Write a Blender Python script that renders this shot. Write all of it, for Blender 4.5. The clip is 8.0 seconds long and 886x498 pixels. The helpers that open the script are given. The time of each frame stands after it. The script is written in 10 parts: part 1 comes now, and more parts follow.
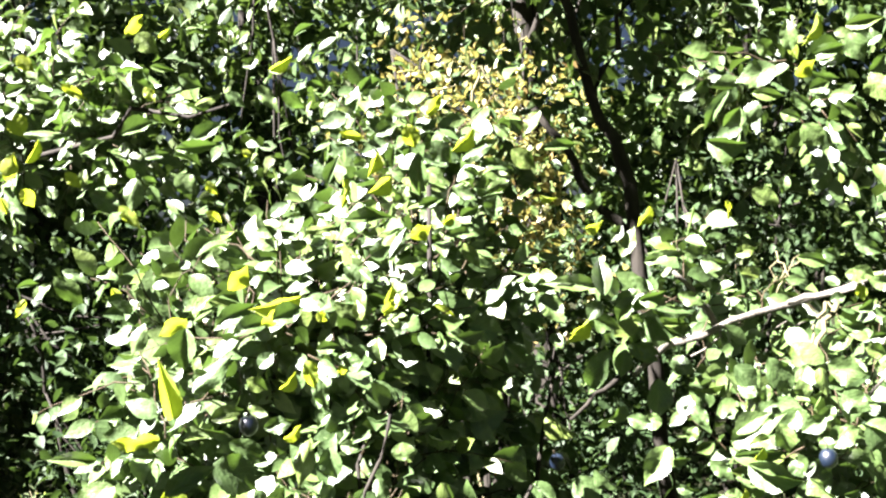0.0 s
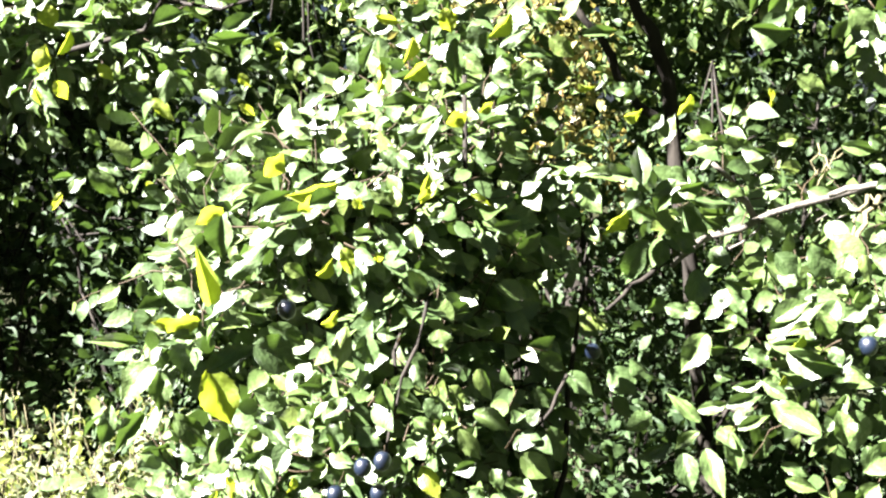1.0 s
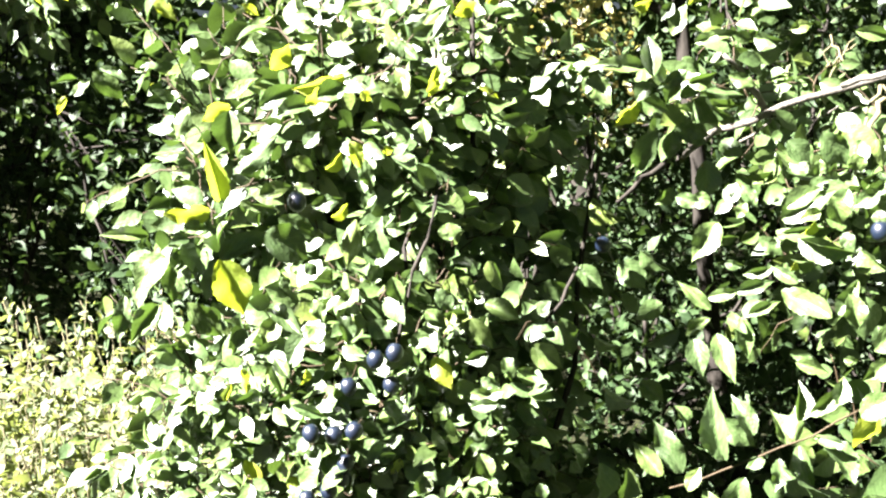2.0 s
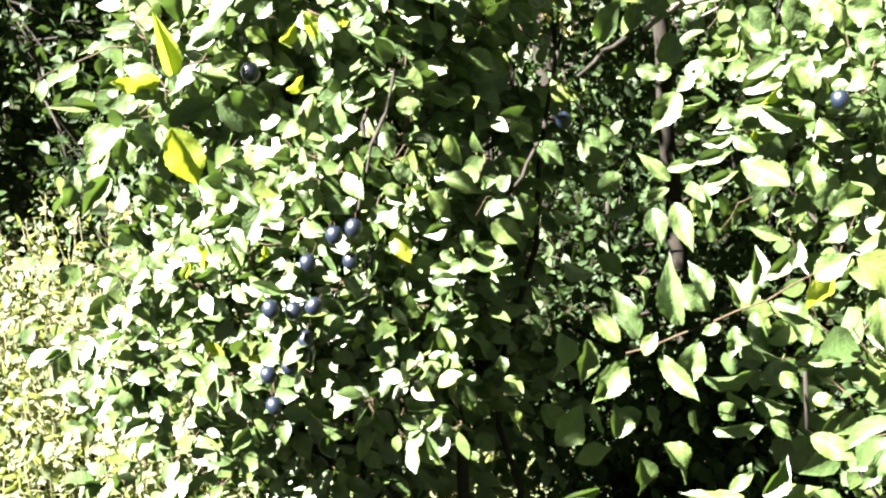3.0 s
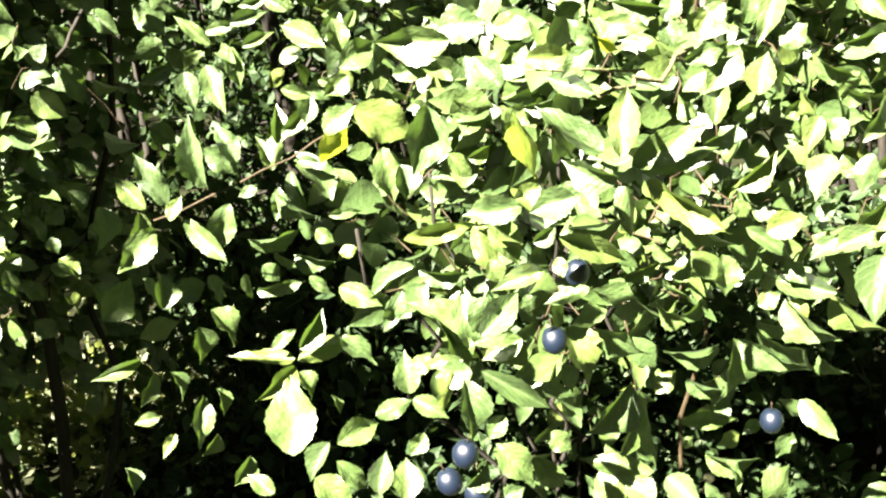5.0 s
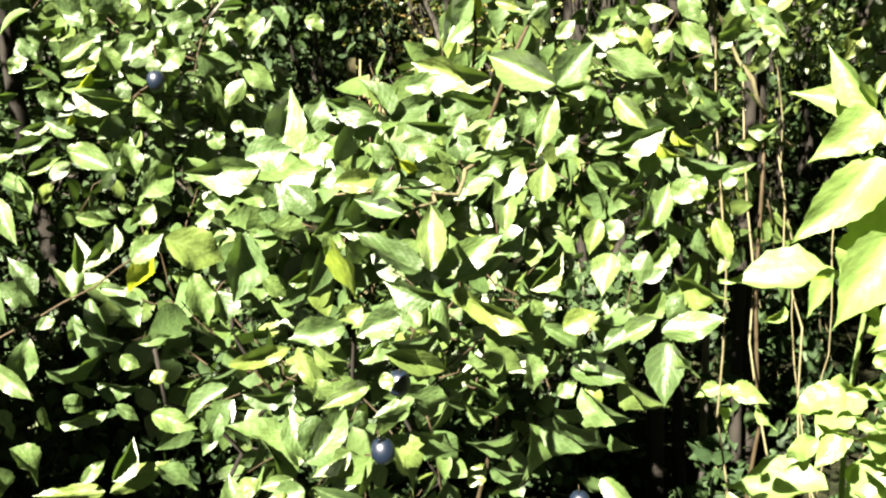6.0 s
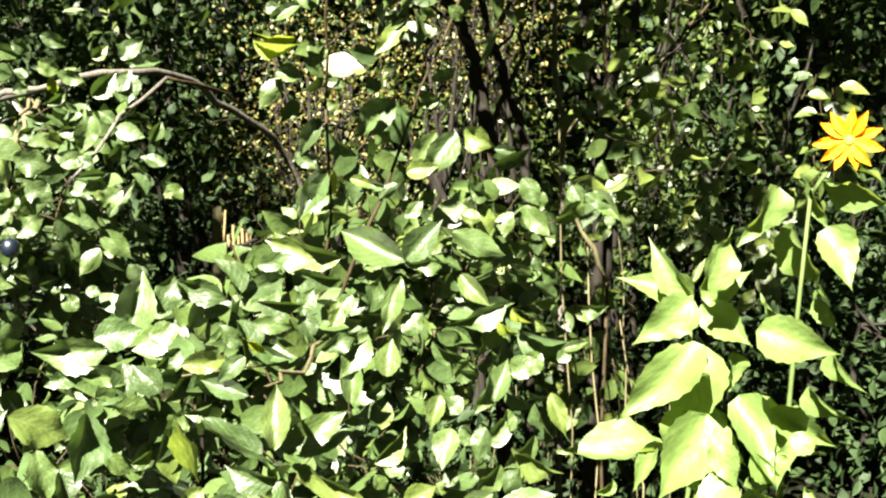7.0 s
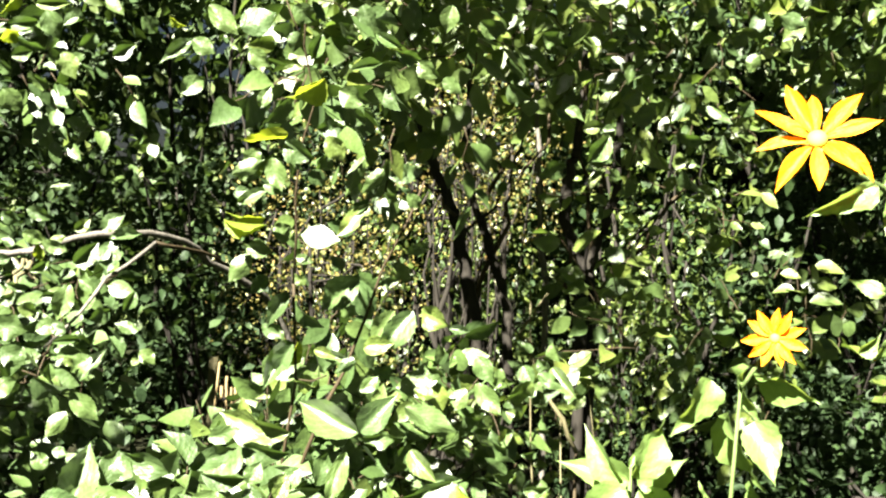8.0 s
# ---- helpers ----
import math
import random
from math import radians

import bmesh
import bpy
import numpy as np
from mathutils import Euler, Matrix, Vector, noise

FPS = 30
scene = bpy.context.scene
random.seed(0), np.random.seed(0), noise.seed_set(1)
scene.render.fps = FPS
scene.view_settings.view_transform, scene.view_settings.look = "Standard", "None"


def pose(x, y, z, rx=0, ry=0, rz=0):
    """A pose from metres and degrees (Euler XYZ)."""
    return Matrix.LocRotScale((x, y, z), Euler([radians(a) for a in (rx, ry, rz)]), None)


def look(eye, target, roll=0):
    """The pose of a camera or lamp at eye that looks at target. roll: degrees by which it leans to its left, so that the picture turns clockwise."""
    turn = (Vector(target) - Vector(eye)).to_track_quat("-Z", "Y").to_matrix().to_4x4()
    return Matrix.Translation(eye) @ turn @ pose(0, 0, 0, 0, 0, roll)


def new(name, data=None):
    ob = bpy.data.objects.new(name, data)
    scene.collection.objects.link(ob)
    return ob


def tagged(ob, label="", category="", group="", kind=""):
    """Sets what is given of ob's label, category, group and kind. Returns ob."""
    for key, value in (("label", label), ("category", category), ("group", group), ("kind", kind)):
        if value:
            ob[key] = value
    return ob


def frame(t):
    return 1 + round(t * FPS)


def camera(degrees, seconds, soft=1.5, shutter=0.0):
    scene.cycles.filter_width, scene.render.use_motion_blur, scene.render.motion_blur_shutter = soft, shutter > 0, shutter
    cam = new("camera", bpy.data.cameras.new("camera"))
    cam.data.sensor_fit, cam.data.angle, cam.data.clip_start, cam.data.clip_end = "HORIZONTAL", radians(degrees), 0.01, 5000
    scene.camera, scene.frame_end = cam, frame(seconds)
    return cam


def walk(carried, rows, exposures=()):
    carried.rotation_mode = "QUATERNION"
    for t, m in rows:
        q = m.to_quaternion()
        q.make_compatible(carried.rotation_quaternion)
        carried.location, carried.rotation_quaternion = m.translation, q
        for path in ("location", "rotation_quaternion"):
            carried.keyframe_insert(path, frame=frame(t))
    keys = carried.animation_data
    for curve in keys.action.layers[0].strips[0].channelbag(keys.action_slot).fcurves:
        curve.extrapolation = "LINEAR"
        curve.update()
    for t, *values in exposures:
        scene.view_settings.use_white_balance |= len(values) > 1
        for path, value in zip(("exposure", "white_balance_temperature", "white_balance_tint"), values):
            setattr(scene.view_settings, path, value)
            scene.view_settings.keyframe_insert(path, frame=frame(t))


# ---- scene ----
cam = camera(44.7, 8.0, soft=2.2)
EXPOSURES = [(0, 4.70, 6050, 22), (1, 4.70, 6050, 22), (2.5, 4.90, 6150, 21), (3, 4.80, 6250, 20), (3.5, 4.80, 6350, 19), (4.5, 4.82, 6600, 17), (6, 3.86, 6800, 14), (7, 3.50, 6700, 13), (8, 3.98, 6500, 12)]
PATH = [
    (0, (0.0, 0.0, 1.55), (0.0, 2.4996, 1.5936), -3.00),
    (0.5, (-0.0112, 0.0083, 1.5309), (-0.0558, 2.5071, 1.4674), -2.58),
    (1, (-0.0137, 0.0123, 1.5167), (-0.0908, 2.5059, 1.3561), -2.88),
    (2.3, (-0.0235, 0.0136, 1.4708), (-0.1236, 2.4762, 1.0516), -3.96),
    (2.5, (-0.0207, 0.0147, 1.4632), (-0.1153, 2.4688, 0.9955), -4.29),
    (3, (-0.013, 0.0193, 1.442), (-0.0513, 2.4502, 0.8594), -3.89),
    (3.5, (0.0144, 0.0273, 1.4223), (0.1282, 2.4296, 0.7394), -4.23),
    (4, (0.0688, 0.037, 1.4045), (0.4624, 2.3751, 0.6118), -3.97),
    (4.5, (0.1415, 0.0189, 1.395), (0.6933, 2.2953, 0.5211), -3.73),
    (4.7, (0.1682, 0.0038, 1.3942), (0.7417, 2.2695, 0.5066), -3.14),
    (5.8, (0.1211, -0.0043, 1.4329), (1.2011, 2.1287, 0.702), -2.62),
    (6, (0.0929, -0.0026, 1.4505), (1.2999, 2.0669, 0.736), -2.18),
    (6.5, (0.07, -0.011, 1.4782), (1.5127, 1.9336, 0.8562), -0.65),
    (7, (0.0929, -0.0589, 1.5181), (1.5879, 1.8998, 1.0956), 0.37),
    (7.5, (0.1201, -0.1238, 1.5523), (1.6044, 1.8725, 1.3041), 0.97),
    (8, (0.1383, -0.17, 1.5807), (1.5992, 1.8564, 1.4829), 2.14),
]
walk(cam, [(t, look(eye, target, roll)) for t, eye, target, roll in PATH], exposures=EXPOSURES)

# ---- daylight ----
SUN_TO = Vector((-0.62, -0.36, 0.70)).normalized()
world = bpy.data.worlds.new("sky")
scene.world = world
world.use_nodes = True
wn = world.node_tree
sky = wn.nodes.new("ShaderNodeTexSky")
sky.sky_type, sky.sun_disc = "NISHITA", False
sky.sun_elevation = math.asin(SUN_TO.z)
sky.sun_rotation = math.atan2(SUN_TO.x, SUN_TO.y)
sky.dust_density = 1.5
back = wn.nodes["Background"]
back.inputs["Strength"].default_value = 0.0013
wn.links.new(sky.outputs[0], back.inputs[0])
sun_data = bpy.data.lights.new("sun", "SUN")
sun_data.energy, sun_data.angle, sun_data.color = 5.0, radians(0.53), (1.0, 0.95, 0.86)
sun = new("sun", sun_data)
sun.matrix_world = look(SUN_TO * 20, (0, 0, 0))


# ---- materials ----
def material(name):
    m = bpy.data.materials.new(name)
    m.use_nodes = True
    return m, m.node_tree, m.node_tree.nodes["Principled BSDF"]


def ramp(nt, fac, stops):
    r = nt.nodes.new("ShaderNodeValToRGB")
    while len(r.color_ramp.elements) < len(stops):
        r.color_ramp.elements.new(0.5)
    for e, (at, c) in zip(r.color_ramp.elements, stops):
        e.position, e.color = at, (*c, 1)
    nt.links.new(fac, r.inputs[0])
    return r.outputs[0]


def noise_tex(nt, scale, detail=3.0, coord=None, rough=0.55):
    n = nt.nodes.new("ShaderNodeTexNoise")
    n.inputs["Scale"].default_value, n.inputs["Detail"].default_value = scale, detail
    n.inputs["Roughness"].default_value = rough
    if coord:
        nt.links.new(coord, n.inputs["Vector"])
    return n.outputs["Fac"]


def mixed(nt, fac, a, b, mode="MIX"):
    m = nt.nodes.new("ShaderNodeMix")
    m.data_type, m.blend_type = "RGBA", mode
    if isinstance(fac, float):
        m.inputs[0].default_value = fac
    else:
        nt.links.new(fac, m.inputs[0])
    for socket, v in ((m.inputs[6], a), (m.inputs[7], b)):
        if isinstance(v, tuple):
            socket.default_value = (*v, 1)
        else:
            nt.links.new(v, socket)
    return m.outputs[2]


def leaf_material(name, tones, through_colour, through_share, island=False, rough=0.45, veins=True, gloss=0.60, blemish=0.5):
    """A thin leaf: glossy face, light shining through it, tone by leaf, veins and blotches."""
    m, nt, b = material(name)
    coords = nt.nodes.new("ShaderNodeTexCoord")
    if island:
        g = nt.nodes.new("ShaderNodeNewGeometry")
        rnd = g.outputs["Random Per Island"]
    else:
        rnd = nt.nodes.new("ShaderNodeObjectInfo").outputs["Random"]
    k = len(tones)
    colour = ramp(nt, rnd, [(i / max(1, k - 1), c) for i, c in enumerate(tones)])
    place = nt.nodes.new("ShaderNodeVectorMath")
    nt.links.new(coords.outputs["Object"], place.inputs[0])
    if not island:
        shift = nt.nodes.new("ShaderNodeVectorMath"); shift.operation = "SCALE"
        shift.inputs[0].default_value = (17.0, 29.0, 11.0)
        nt.links.new(rnd, shift.inputs["Scale"])
        nt.links.new(shift.outputs[0], place.inputs[1])
    blot = noise_tex(nt, 60 if island else 3.2, 4, place.outputs[0])
    grain = noise_tex(nt, 400 if island else 22, 3, place.outputs[0])
    dark = ramp(nt, blot, [(0.3, (1 - 0.45 * blemish,) * 3), (0.62, (1.0, 1.0, 1.0))])
    colour = mixed(nt, 1.0, colour, dark, "MULTIPLY")
    colour = mixed(nt, 1.0, colour, ramp(nt, grain, [(0.3, (0.8, 0.84, 0.8)), (0.6, (1.0, 1.0, 1.0))]), "MULTIPLY")
    lumps = nt.nodes.new("ShaderNodeBump")
    lumps.inputs["Strength"].default_value, lumps.inputs["Distance"].default_value = 0.55, 0.006
    nt.links.new(blot, lumps.inputs["Height"])
    nt.links.new(lumps.outputs[0], b.inputs["Normal"])
    if veins:
        uv = nt.nodes.new("ShaderNodeUVMap")
        sep = nt.nodes.new("ShaderNodeSeparateXYZ")
        nt.links.new(uv.outputs[0], sep.inputs[0])
        side = nt.nodes.new("ShaderNodeMath"); side.operation = "ABSOLUTE"
        nt.links.new(sep.outputs[0], side.inputs[0])
        slope = nt.nodes.new("ShaderNodeMath"); slope.operation = "MULTIPLY_ADD"
        nt.links.new(side.outputs[0], slope.inputs[0])
        slope.inputs[1].default_value = -0.42
        nt.links.new(sep.outputs[1], slope.inputs[2])
        wander = nt.nodes.new("ShaderNodeMath"); wander.operation = "MULTIPLY_ADD"
        nt.links.new(blot, wander.inputs[0]); wander.inputs[1].default_value = 0.12
        nt.links.new(slope.outputs[0], wander.inputs[2])
        freq = nt.nodes.new("ShaderNodeMath"); freq.operation = "MULTIPLY"
        nt.links.new(wander.outputs[0], freq.inputs[0]); freq.inputs[1].default_value = 40.0
        wave = nt.nodes.new("ShaderNodeMath"); wave.operation = "SINE"
        nt.links.new(freq.outputs[0], wave.inputs[0])
        vein = nt.nodes.new("ShaderNodeMapRange")
        nt.links.new(wave.outputs[0], vein.inputs[0])
        vein.inputs[1].default_value, vein.inputs[2].default_value = 0.8, 1.0
        rib = nt.nodes.new("ShaderNodeMapRange")
        nt.links.new(side.outputs[0], rib.inputs[0])
        rib.inputs[1].default_value, rib.inputs[2].default_value = 0.07, 0.0
        most = nt.nodes.new("ShaderNodeMath"); most.operation = "MAXIMUM"
        nt.links.new(vein.outputs[0], most.inputs[0]); nt.links.new(rib.outputs[0], most.inputs[1])
        pale = nt.nodes.new("ShaderNodeMath"); pale.operation = "MULTIPLY"
        nt.links.new(most.outputs[0], pale.inputs[0]); pale.inputs[1].default_value = 0.07
        colour = mixed(nt, pale.outputs[0], colour, (0.30, 0.36, 0.16))
        bump = nt.nodes.new("ShaderNodeBump")
        bump.inputs["Strength"].default_value, bump.inputs["Distance"].default_value = 0.05, 0.002
        nt.links.new(wave.outputs[0], bump.inputs["Height"]); nt.links.new(lumps.outputs[0], bump.inputs["Normal"])
        nt.links.new(bump.outputs[0], b.inputs["Normal"])
    nt.links.new(colour, b.inputs["Base Color"])
    b.inputs["Roughness"].default_value = rough
    b.inputs["Specular IOR Level"].default_value = gloss
    t = nt.nodes.new("ShaderNodeBsdfTranslucent")
    t_colour = mixed(nt, 0.55, colour, through_colour)
    nt.links.new(t_colour, t.inputs["Color"])
    mix = nt.nodes.new("ShaderNodeMixShader")
    mix.inputs[0].default_value = through_share
    out = nt.nodes["Material Output"]
    nt.links.new(b.outputs[0], mix.inputs[1]); nt.links.new(t.outputs[0], mix.inputs[2])
    nt.links.new(mix.outputs[0], out.inputs[0])
    return m


def bark_material(name, a, c, scale=40, rough=0.85):
    m, nt, b = material(name)
    co = nt.nodes.new("ShaderNodeTexCoord")
    mp = nt.nodes.new("ShaderNodeMapping")
    mp.inputs["Scale"].default_value = (1, 1, 0.25)
    nt.links.new(co.outputs["Object"], mp.inputs[0])
    f = noise_tex(nt, scale, 6, mp.outputs[0], 0.65)
    g = noise_tex(nt, scale * 0.12, 3, co.outputs["Object"])
    col = mixed(nt, g, ramp(nt, f, [(0.3, a), (0.7, c)]), a)
    nt.links.new(col, b.inputs["Base Color"])
    b.inputs["Roughness"].default_value = rough
    b.inputs["Specular IOR Level"].default_value = 0.12
    bump = nt.nodes.new("ShaderNodeBump")
    bump.inputs["Strength"].default_value, bump.inputs["Distance"].default_value = 0.6, 0.006
    nt.links.new(f, bump.inputs["Height"]); nt.links.new(bump.outputs[0], b.inputs["Normal"])
    return m


PLUM_TONES = [(0.026, 0.048, 0.012), (0.037, 0.066, 0.016), (0.052, 0.085, 0.018), (0.040, 0.072, 0.021), (0.073, 0.103, 0.016)]
M_PLUM = leaf_material("plum_leaf", PLUM_TONES, (0.20, 0.38, 0.04), 0.12)
M_PLUM_FILL = leaf_material("plum_leaf_fill", PLUM_TONES, (0.20, 0.38, 0.04), 0.07, island=True, veins=False)
# plum leaf copy with the yellow-green glow of backlight put into its colour
M_BACKLIT = leaf_material("backlit_leaf", [(0.12, 0.17, 0.015), (0.18, 0.21, 0.015), (0.13, 0.18, 0.02)], (0.46, 0.58, 0.02), 0.45)
M_SUNROOT = leaf_material("sunroot_leaf", [(0.098, 0.162, 0.038), (0.125, 0.193, 0.047), (0.112, 0.178, 0.044)], (0.40, 0.55, 0.06), 0.36, rough=0.5, gloss=0.5)
M_WOOD_LEAF = leaf_material("wood_leaf", [(0.019, 0.036, 0.011), (0.027, 0.048, 0.014), (0.038, 0.064, 0.016), (0.060, 0.080, 0.018)], (0.18, 0.32, 0.04), 0.10, island=True, veins=False, rough=0.5, gloss=0.3)
# wood leaf copy darkened so shrubs and undergrowth read as lying in shade
M_SHADED_LEAF = leaf_material("shaded_leaf", [(0.012, 0.024, 0.008), (0.017, 0.032, 0.010), (0.025, 0.044, 0.013)], (0.14, 0.26, 0.04), 0.09, island=True, veins=False, rough=0.6, gloss=0.15)
# wood leaf copy with tones raised so its shrubs read as lit
M_LIT_LEAF = leaf_material("lit_leaf", [(0.022, 0.042, 0.011), (0.040, 0.064, 0.015), (0.060, 0.088, 0.018), (0.088, 0.112, 0.019)], (0.26, 0.42, 0.05), 0.20, island=True, veins=False, rough=0.45, gloss=0.5)
M_AUTUMN = leaf_material("autumn_leaf", [(0.14, 0.13, 0.03), (0.19, 0.16, 0.045), (0.06, 0.09, 0.02), (0.045, 0.075, 0.016), (0.16, 0.10, 0.03)], (0.36, 0.32, 0.07), 0.3, island=True, veins=False)
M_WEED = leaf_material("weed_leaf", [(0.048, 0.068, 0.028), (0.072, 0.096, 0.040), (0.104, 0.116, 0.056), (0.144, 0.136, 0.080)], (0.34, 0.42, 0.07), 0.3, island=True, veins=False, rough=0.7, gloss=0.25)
M_BARK = bark_material("plum_bark", (0.05, 0.046, 0.036), (0.17, 0.16, 0.13), 90)
M_TWIG = bark_material("young_twig", (0.022, 0.016, 0.008), (0.048, 0.037, 0.018), 160, 0.6)
# bark darkened for shade; inner plum limbs use it in place of plum bark
M_DARK_BARK = bark_material("dark_bark", (0.009, 0.008, 0.006), (0.028, 0.025, 0.018), 45)
M_DRY = bark_material("dry_stem", (0.060, 0.054, 0.026), (0.135, 0.125, 0.066), 120, 0.7)
M_STRAW = bark_material("split_wood", (0.07, 0.05, 0.022), (0.26, 0.20, 0.09), 100, 0.7)
M_GREEN_STEM = bark_material("green_stem", (0.05, 0.08, 0.022), (0.09, 0.12, 0.04), 120, 0.6)

M_FRUIT, nt, b = material("plum_skin")
co = nt.nodes.new("ShaderNodeTexCoord")
bloom = noise_tex(nt, 55, 5, co.outputs["Object"])
skin = ramp(nt, bloom, [(0.32, (0.001, 0.002, 0.005)), (0.55, (0.002, 0.005, 0.011)), (0.75, (0.006, 0.013, 0.024))])
nt.links.new(skin, b.inputs["Base Color"])
b.inputs["Roughness"].default_value = 0.38

M_PETAL = leaf_material("petal", [(0.68, 0.24, 0.002), (0.74, 0.28, 0.003)], (0.7, 0.28, 0.003), 0.25, veins=False, rough=0.6, gloss=0.25, blemish=0.2)
M_DISC, nt, b = material("flower_disc")
co = nt.nodes.new("ShaderNodeTexCoord")
f = noise_tex(nt, 420, 2, co.outputs["Object"])
nt.links.new(ramp(nt, f, [(0.35, (0.42, 0.17, 0.01)), (0.65, (0.72, 0.42, 0.03))]), b.inputs["Base Color"])
b.inputs["Roughness"].default_value = 0.8

M_GROUND, nt, b = material("ground_soil")
co = nt.nodes.new("ShaderNodeTexCoord")
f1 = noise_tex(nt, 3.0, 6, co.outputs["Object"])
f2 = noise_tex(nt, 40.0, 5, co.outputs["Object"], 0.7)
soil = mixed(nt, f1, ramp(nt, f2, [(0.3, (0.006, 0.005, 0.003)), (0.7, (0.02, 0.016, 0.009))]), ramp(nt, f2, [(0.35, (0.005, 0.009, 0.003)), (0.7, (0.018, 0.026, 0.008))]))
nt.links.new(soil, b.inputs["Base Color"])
b.inputs["Roughness"].default_value = 0.95
b.inputs["Specular IOR Level"].default_value = 0.05
bump = nt.nodes.new("ShaderNodeBump")
bump.inputs["Distance"].default_value = 0.03
nt.links.new(f2, bump.inputs["Height"]); nt.links.new(bump.outputs[0], b.inputs["Normal"])


# ---- mesh tools ----
rng = np.random.default_rng(11)


def unit(v):
    v = np.asarray(v, float)
    return v / np.maximum(np.linalg.norm(v, axis=-1, keepdims=True), 1e-9)


def mesh_of(name, verts, tris, mat, uv=None, smooth=True):
    """A mesh from arrays of corners and triangles."""
    me = bpy.data.meshes.new(name)
    verts, tris = np.asarray(verts, np.float32), np.asarray(tris, np.int32)
    me.vertices.add(len(verts)); me.vertices.foreach_set("co", verts.ravel())
    me.loops.add(tris.size); me.loops.foreach_set("vertex_index", tris.ravel())
    me.polygons.add(len(tris)); me.polygons.foreach_set("loop_start", np.arange(0, tris.size, 3, dtype=np.int32))
    if uv is not None:
        layer = me.uv_layers.new(name="UVMap")
        layer.data.foreach_set("uv", np.asarray(uv, np.float32)[tris.ravel()].ravel())
    me.polygons.foreach_set("use_smooth", np.full(len(tris), smooth))
    me.update(calc_edges=True)
    me.materials.append(mat)
    return me


def thing(name, at, label, category, group="", kind=""):
    ob = new(name)
    ob.empty_display_size = 0.1
    ob.location = at
    return tagged(ob, label, category, group, kind)


def put(name, me, parent, m=None, label=""):
    """A mesh as a part of parent, at the world pose m."""
    ob = new(name, me)
    ob.parent = parent
    root = Matrix.Translation(parent.location) if parent.parent is None else Matrix.Translation(parent.parent.location) @ parent.matrix_basis
    ob.matrix_basis = root.inverted() @ (m if m is not None else Matrix.Identity(4))
    return tagged(ob, label)


def leaf_shape(rows, across, width, fold, curl, wave, teeth, point=1.0, widest=0.45, seed=0):
    """Corners, triangles and map of a leaf one unit long along y, its face along z."""
    r = np.random.default_rng(seed)
    us = np.linspace(0, 1, rows)
    xs = np.linspace(-1, 1, across)
    verts, uv = [], []
    for i, u in enumerate(us):
        e = np.log(0.5) / np.log(widest)
        half = width / 2 * max(0.0, np.sin(np.pi * u ** e)) ** (0.75 + 0.35 * point * u)
        if 0 < i < rows - 1 and teeth:
            half *= 1 + teeth * (0.5 if i % 2 else -0.5)
        for x in xs:
            z = fold * abs(x) * half - curl * (u - 0.15) ** 2 + wave * np.sin(7 * u + 2.1 * seed) * x * half
            z += 0.35 * wave * half * x * x * np.sin(17 * u + 1.7 * seed + 2 * np.sign(x)) + 0.10 * wave * np.sin(4 * u + seed) * x
            verts.append((x * half, u, z + r.normal(0, 0.004)))
            uv.append((x, u))
    tris = []
    for i in range(rows - 1):
        for j in range(across - 1):
            a, b2, c, d = i * across + j, i * across + j + 1, (i + 1) * across + j + 1, (i + 1) * across + j
            if i > 0:
                tris.append((a, b2, c))
            if i < rows - 2:
                tris.append((a, c, d))
            elif i == 0:
                tris.append((a, c, d))
    return np.array(verts), np.array(tris), np.array(uv)


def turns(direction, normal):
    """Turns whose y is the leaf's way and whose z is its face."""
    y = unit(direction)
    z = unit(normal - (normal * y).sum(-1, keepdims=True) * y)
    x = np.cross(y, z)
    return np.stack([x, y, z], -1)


def cloud(name, shapes, base, direction, normal, size, mat, parent, label="", kind="stuff"):
    """Many leaves in one mesh: some shapes, each leaf with a place, a way, a face and a length."""
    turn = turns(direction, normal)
    allv, allt, off = [], [], 0
    pick = np.arange(len(base)) % len(shapes)
    for k, (v, t, _) in enumerate(shapes):
        s = pick == k
        n = int(s.sum())
        if not n:
            continue
        w = np.einsum("nij,vj->nvi", turn[s], v) * size[s][:, None, None] + base[s][:, None, :]
        allv.append(w.reshape(-1, 3))
        allt.append((t[None] + (np.arange(n) * len(v))[:, None, None] + off).reshape(-1, 3))
        off += n * len(v)
    origin = np.array(parent.location) if parent else np.zeros(3)
    me = mesh_of(name, np.concatenate(allv) - origin, np.concatenate(allt), mat)
    ob = new(name, me)
    if parent:
        ob.parent = parent
    return tagged(ob, label, kind=kind)


def tube(points, radii, sides=6):
    """Corners and triangles of a tapered limb along points."""
    p = np.asarray(points, float)
    tang = unit(np.gradient(p, axis=0))
    ref = np.where(np.abs(tang[:, 2:3]) > 0.9, np.array([[1.0, 0, 0]]), np.array([[0, 0, 1.0]]))
    a = unit(np.cross(tang, ref)); c = np.cross(tang, a)
    ang = np.linspace(0, 2 * np.pi, sides, endpoint=False)
    ring = p[:, None] + (a[:, None] * np.cos(ang)[None, :, None] + c[:, None] * np.sin(ang)[None, :, None]) * np.asarray(radii)[:, None, None]
    v = ring.reshape(-1, 3)
    t = []
    for i in range(len(p) - 1):
        for j in range(sides):
            q, r2 = i * sides + j, i * sides + (j + 1) % sides
            t += [(q, r2, r2 + sides), (q, r2 + sides, q + sides)]
    for base_i, flip in ((0, True), (len(p) - 1, False)):
        o = base_i * sides
        for j in range(1, sides - 1):
            t.append((o, o + j + 1, o + j) if flip else (o, o + j, o + j + 1))
    return v, np.array(t)


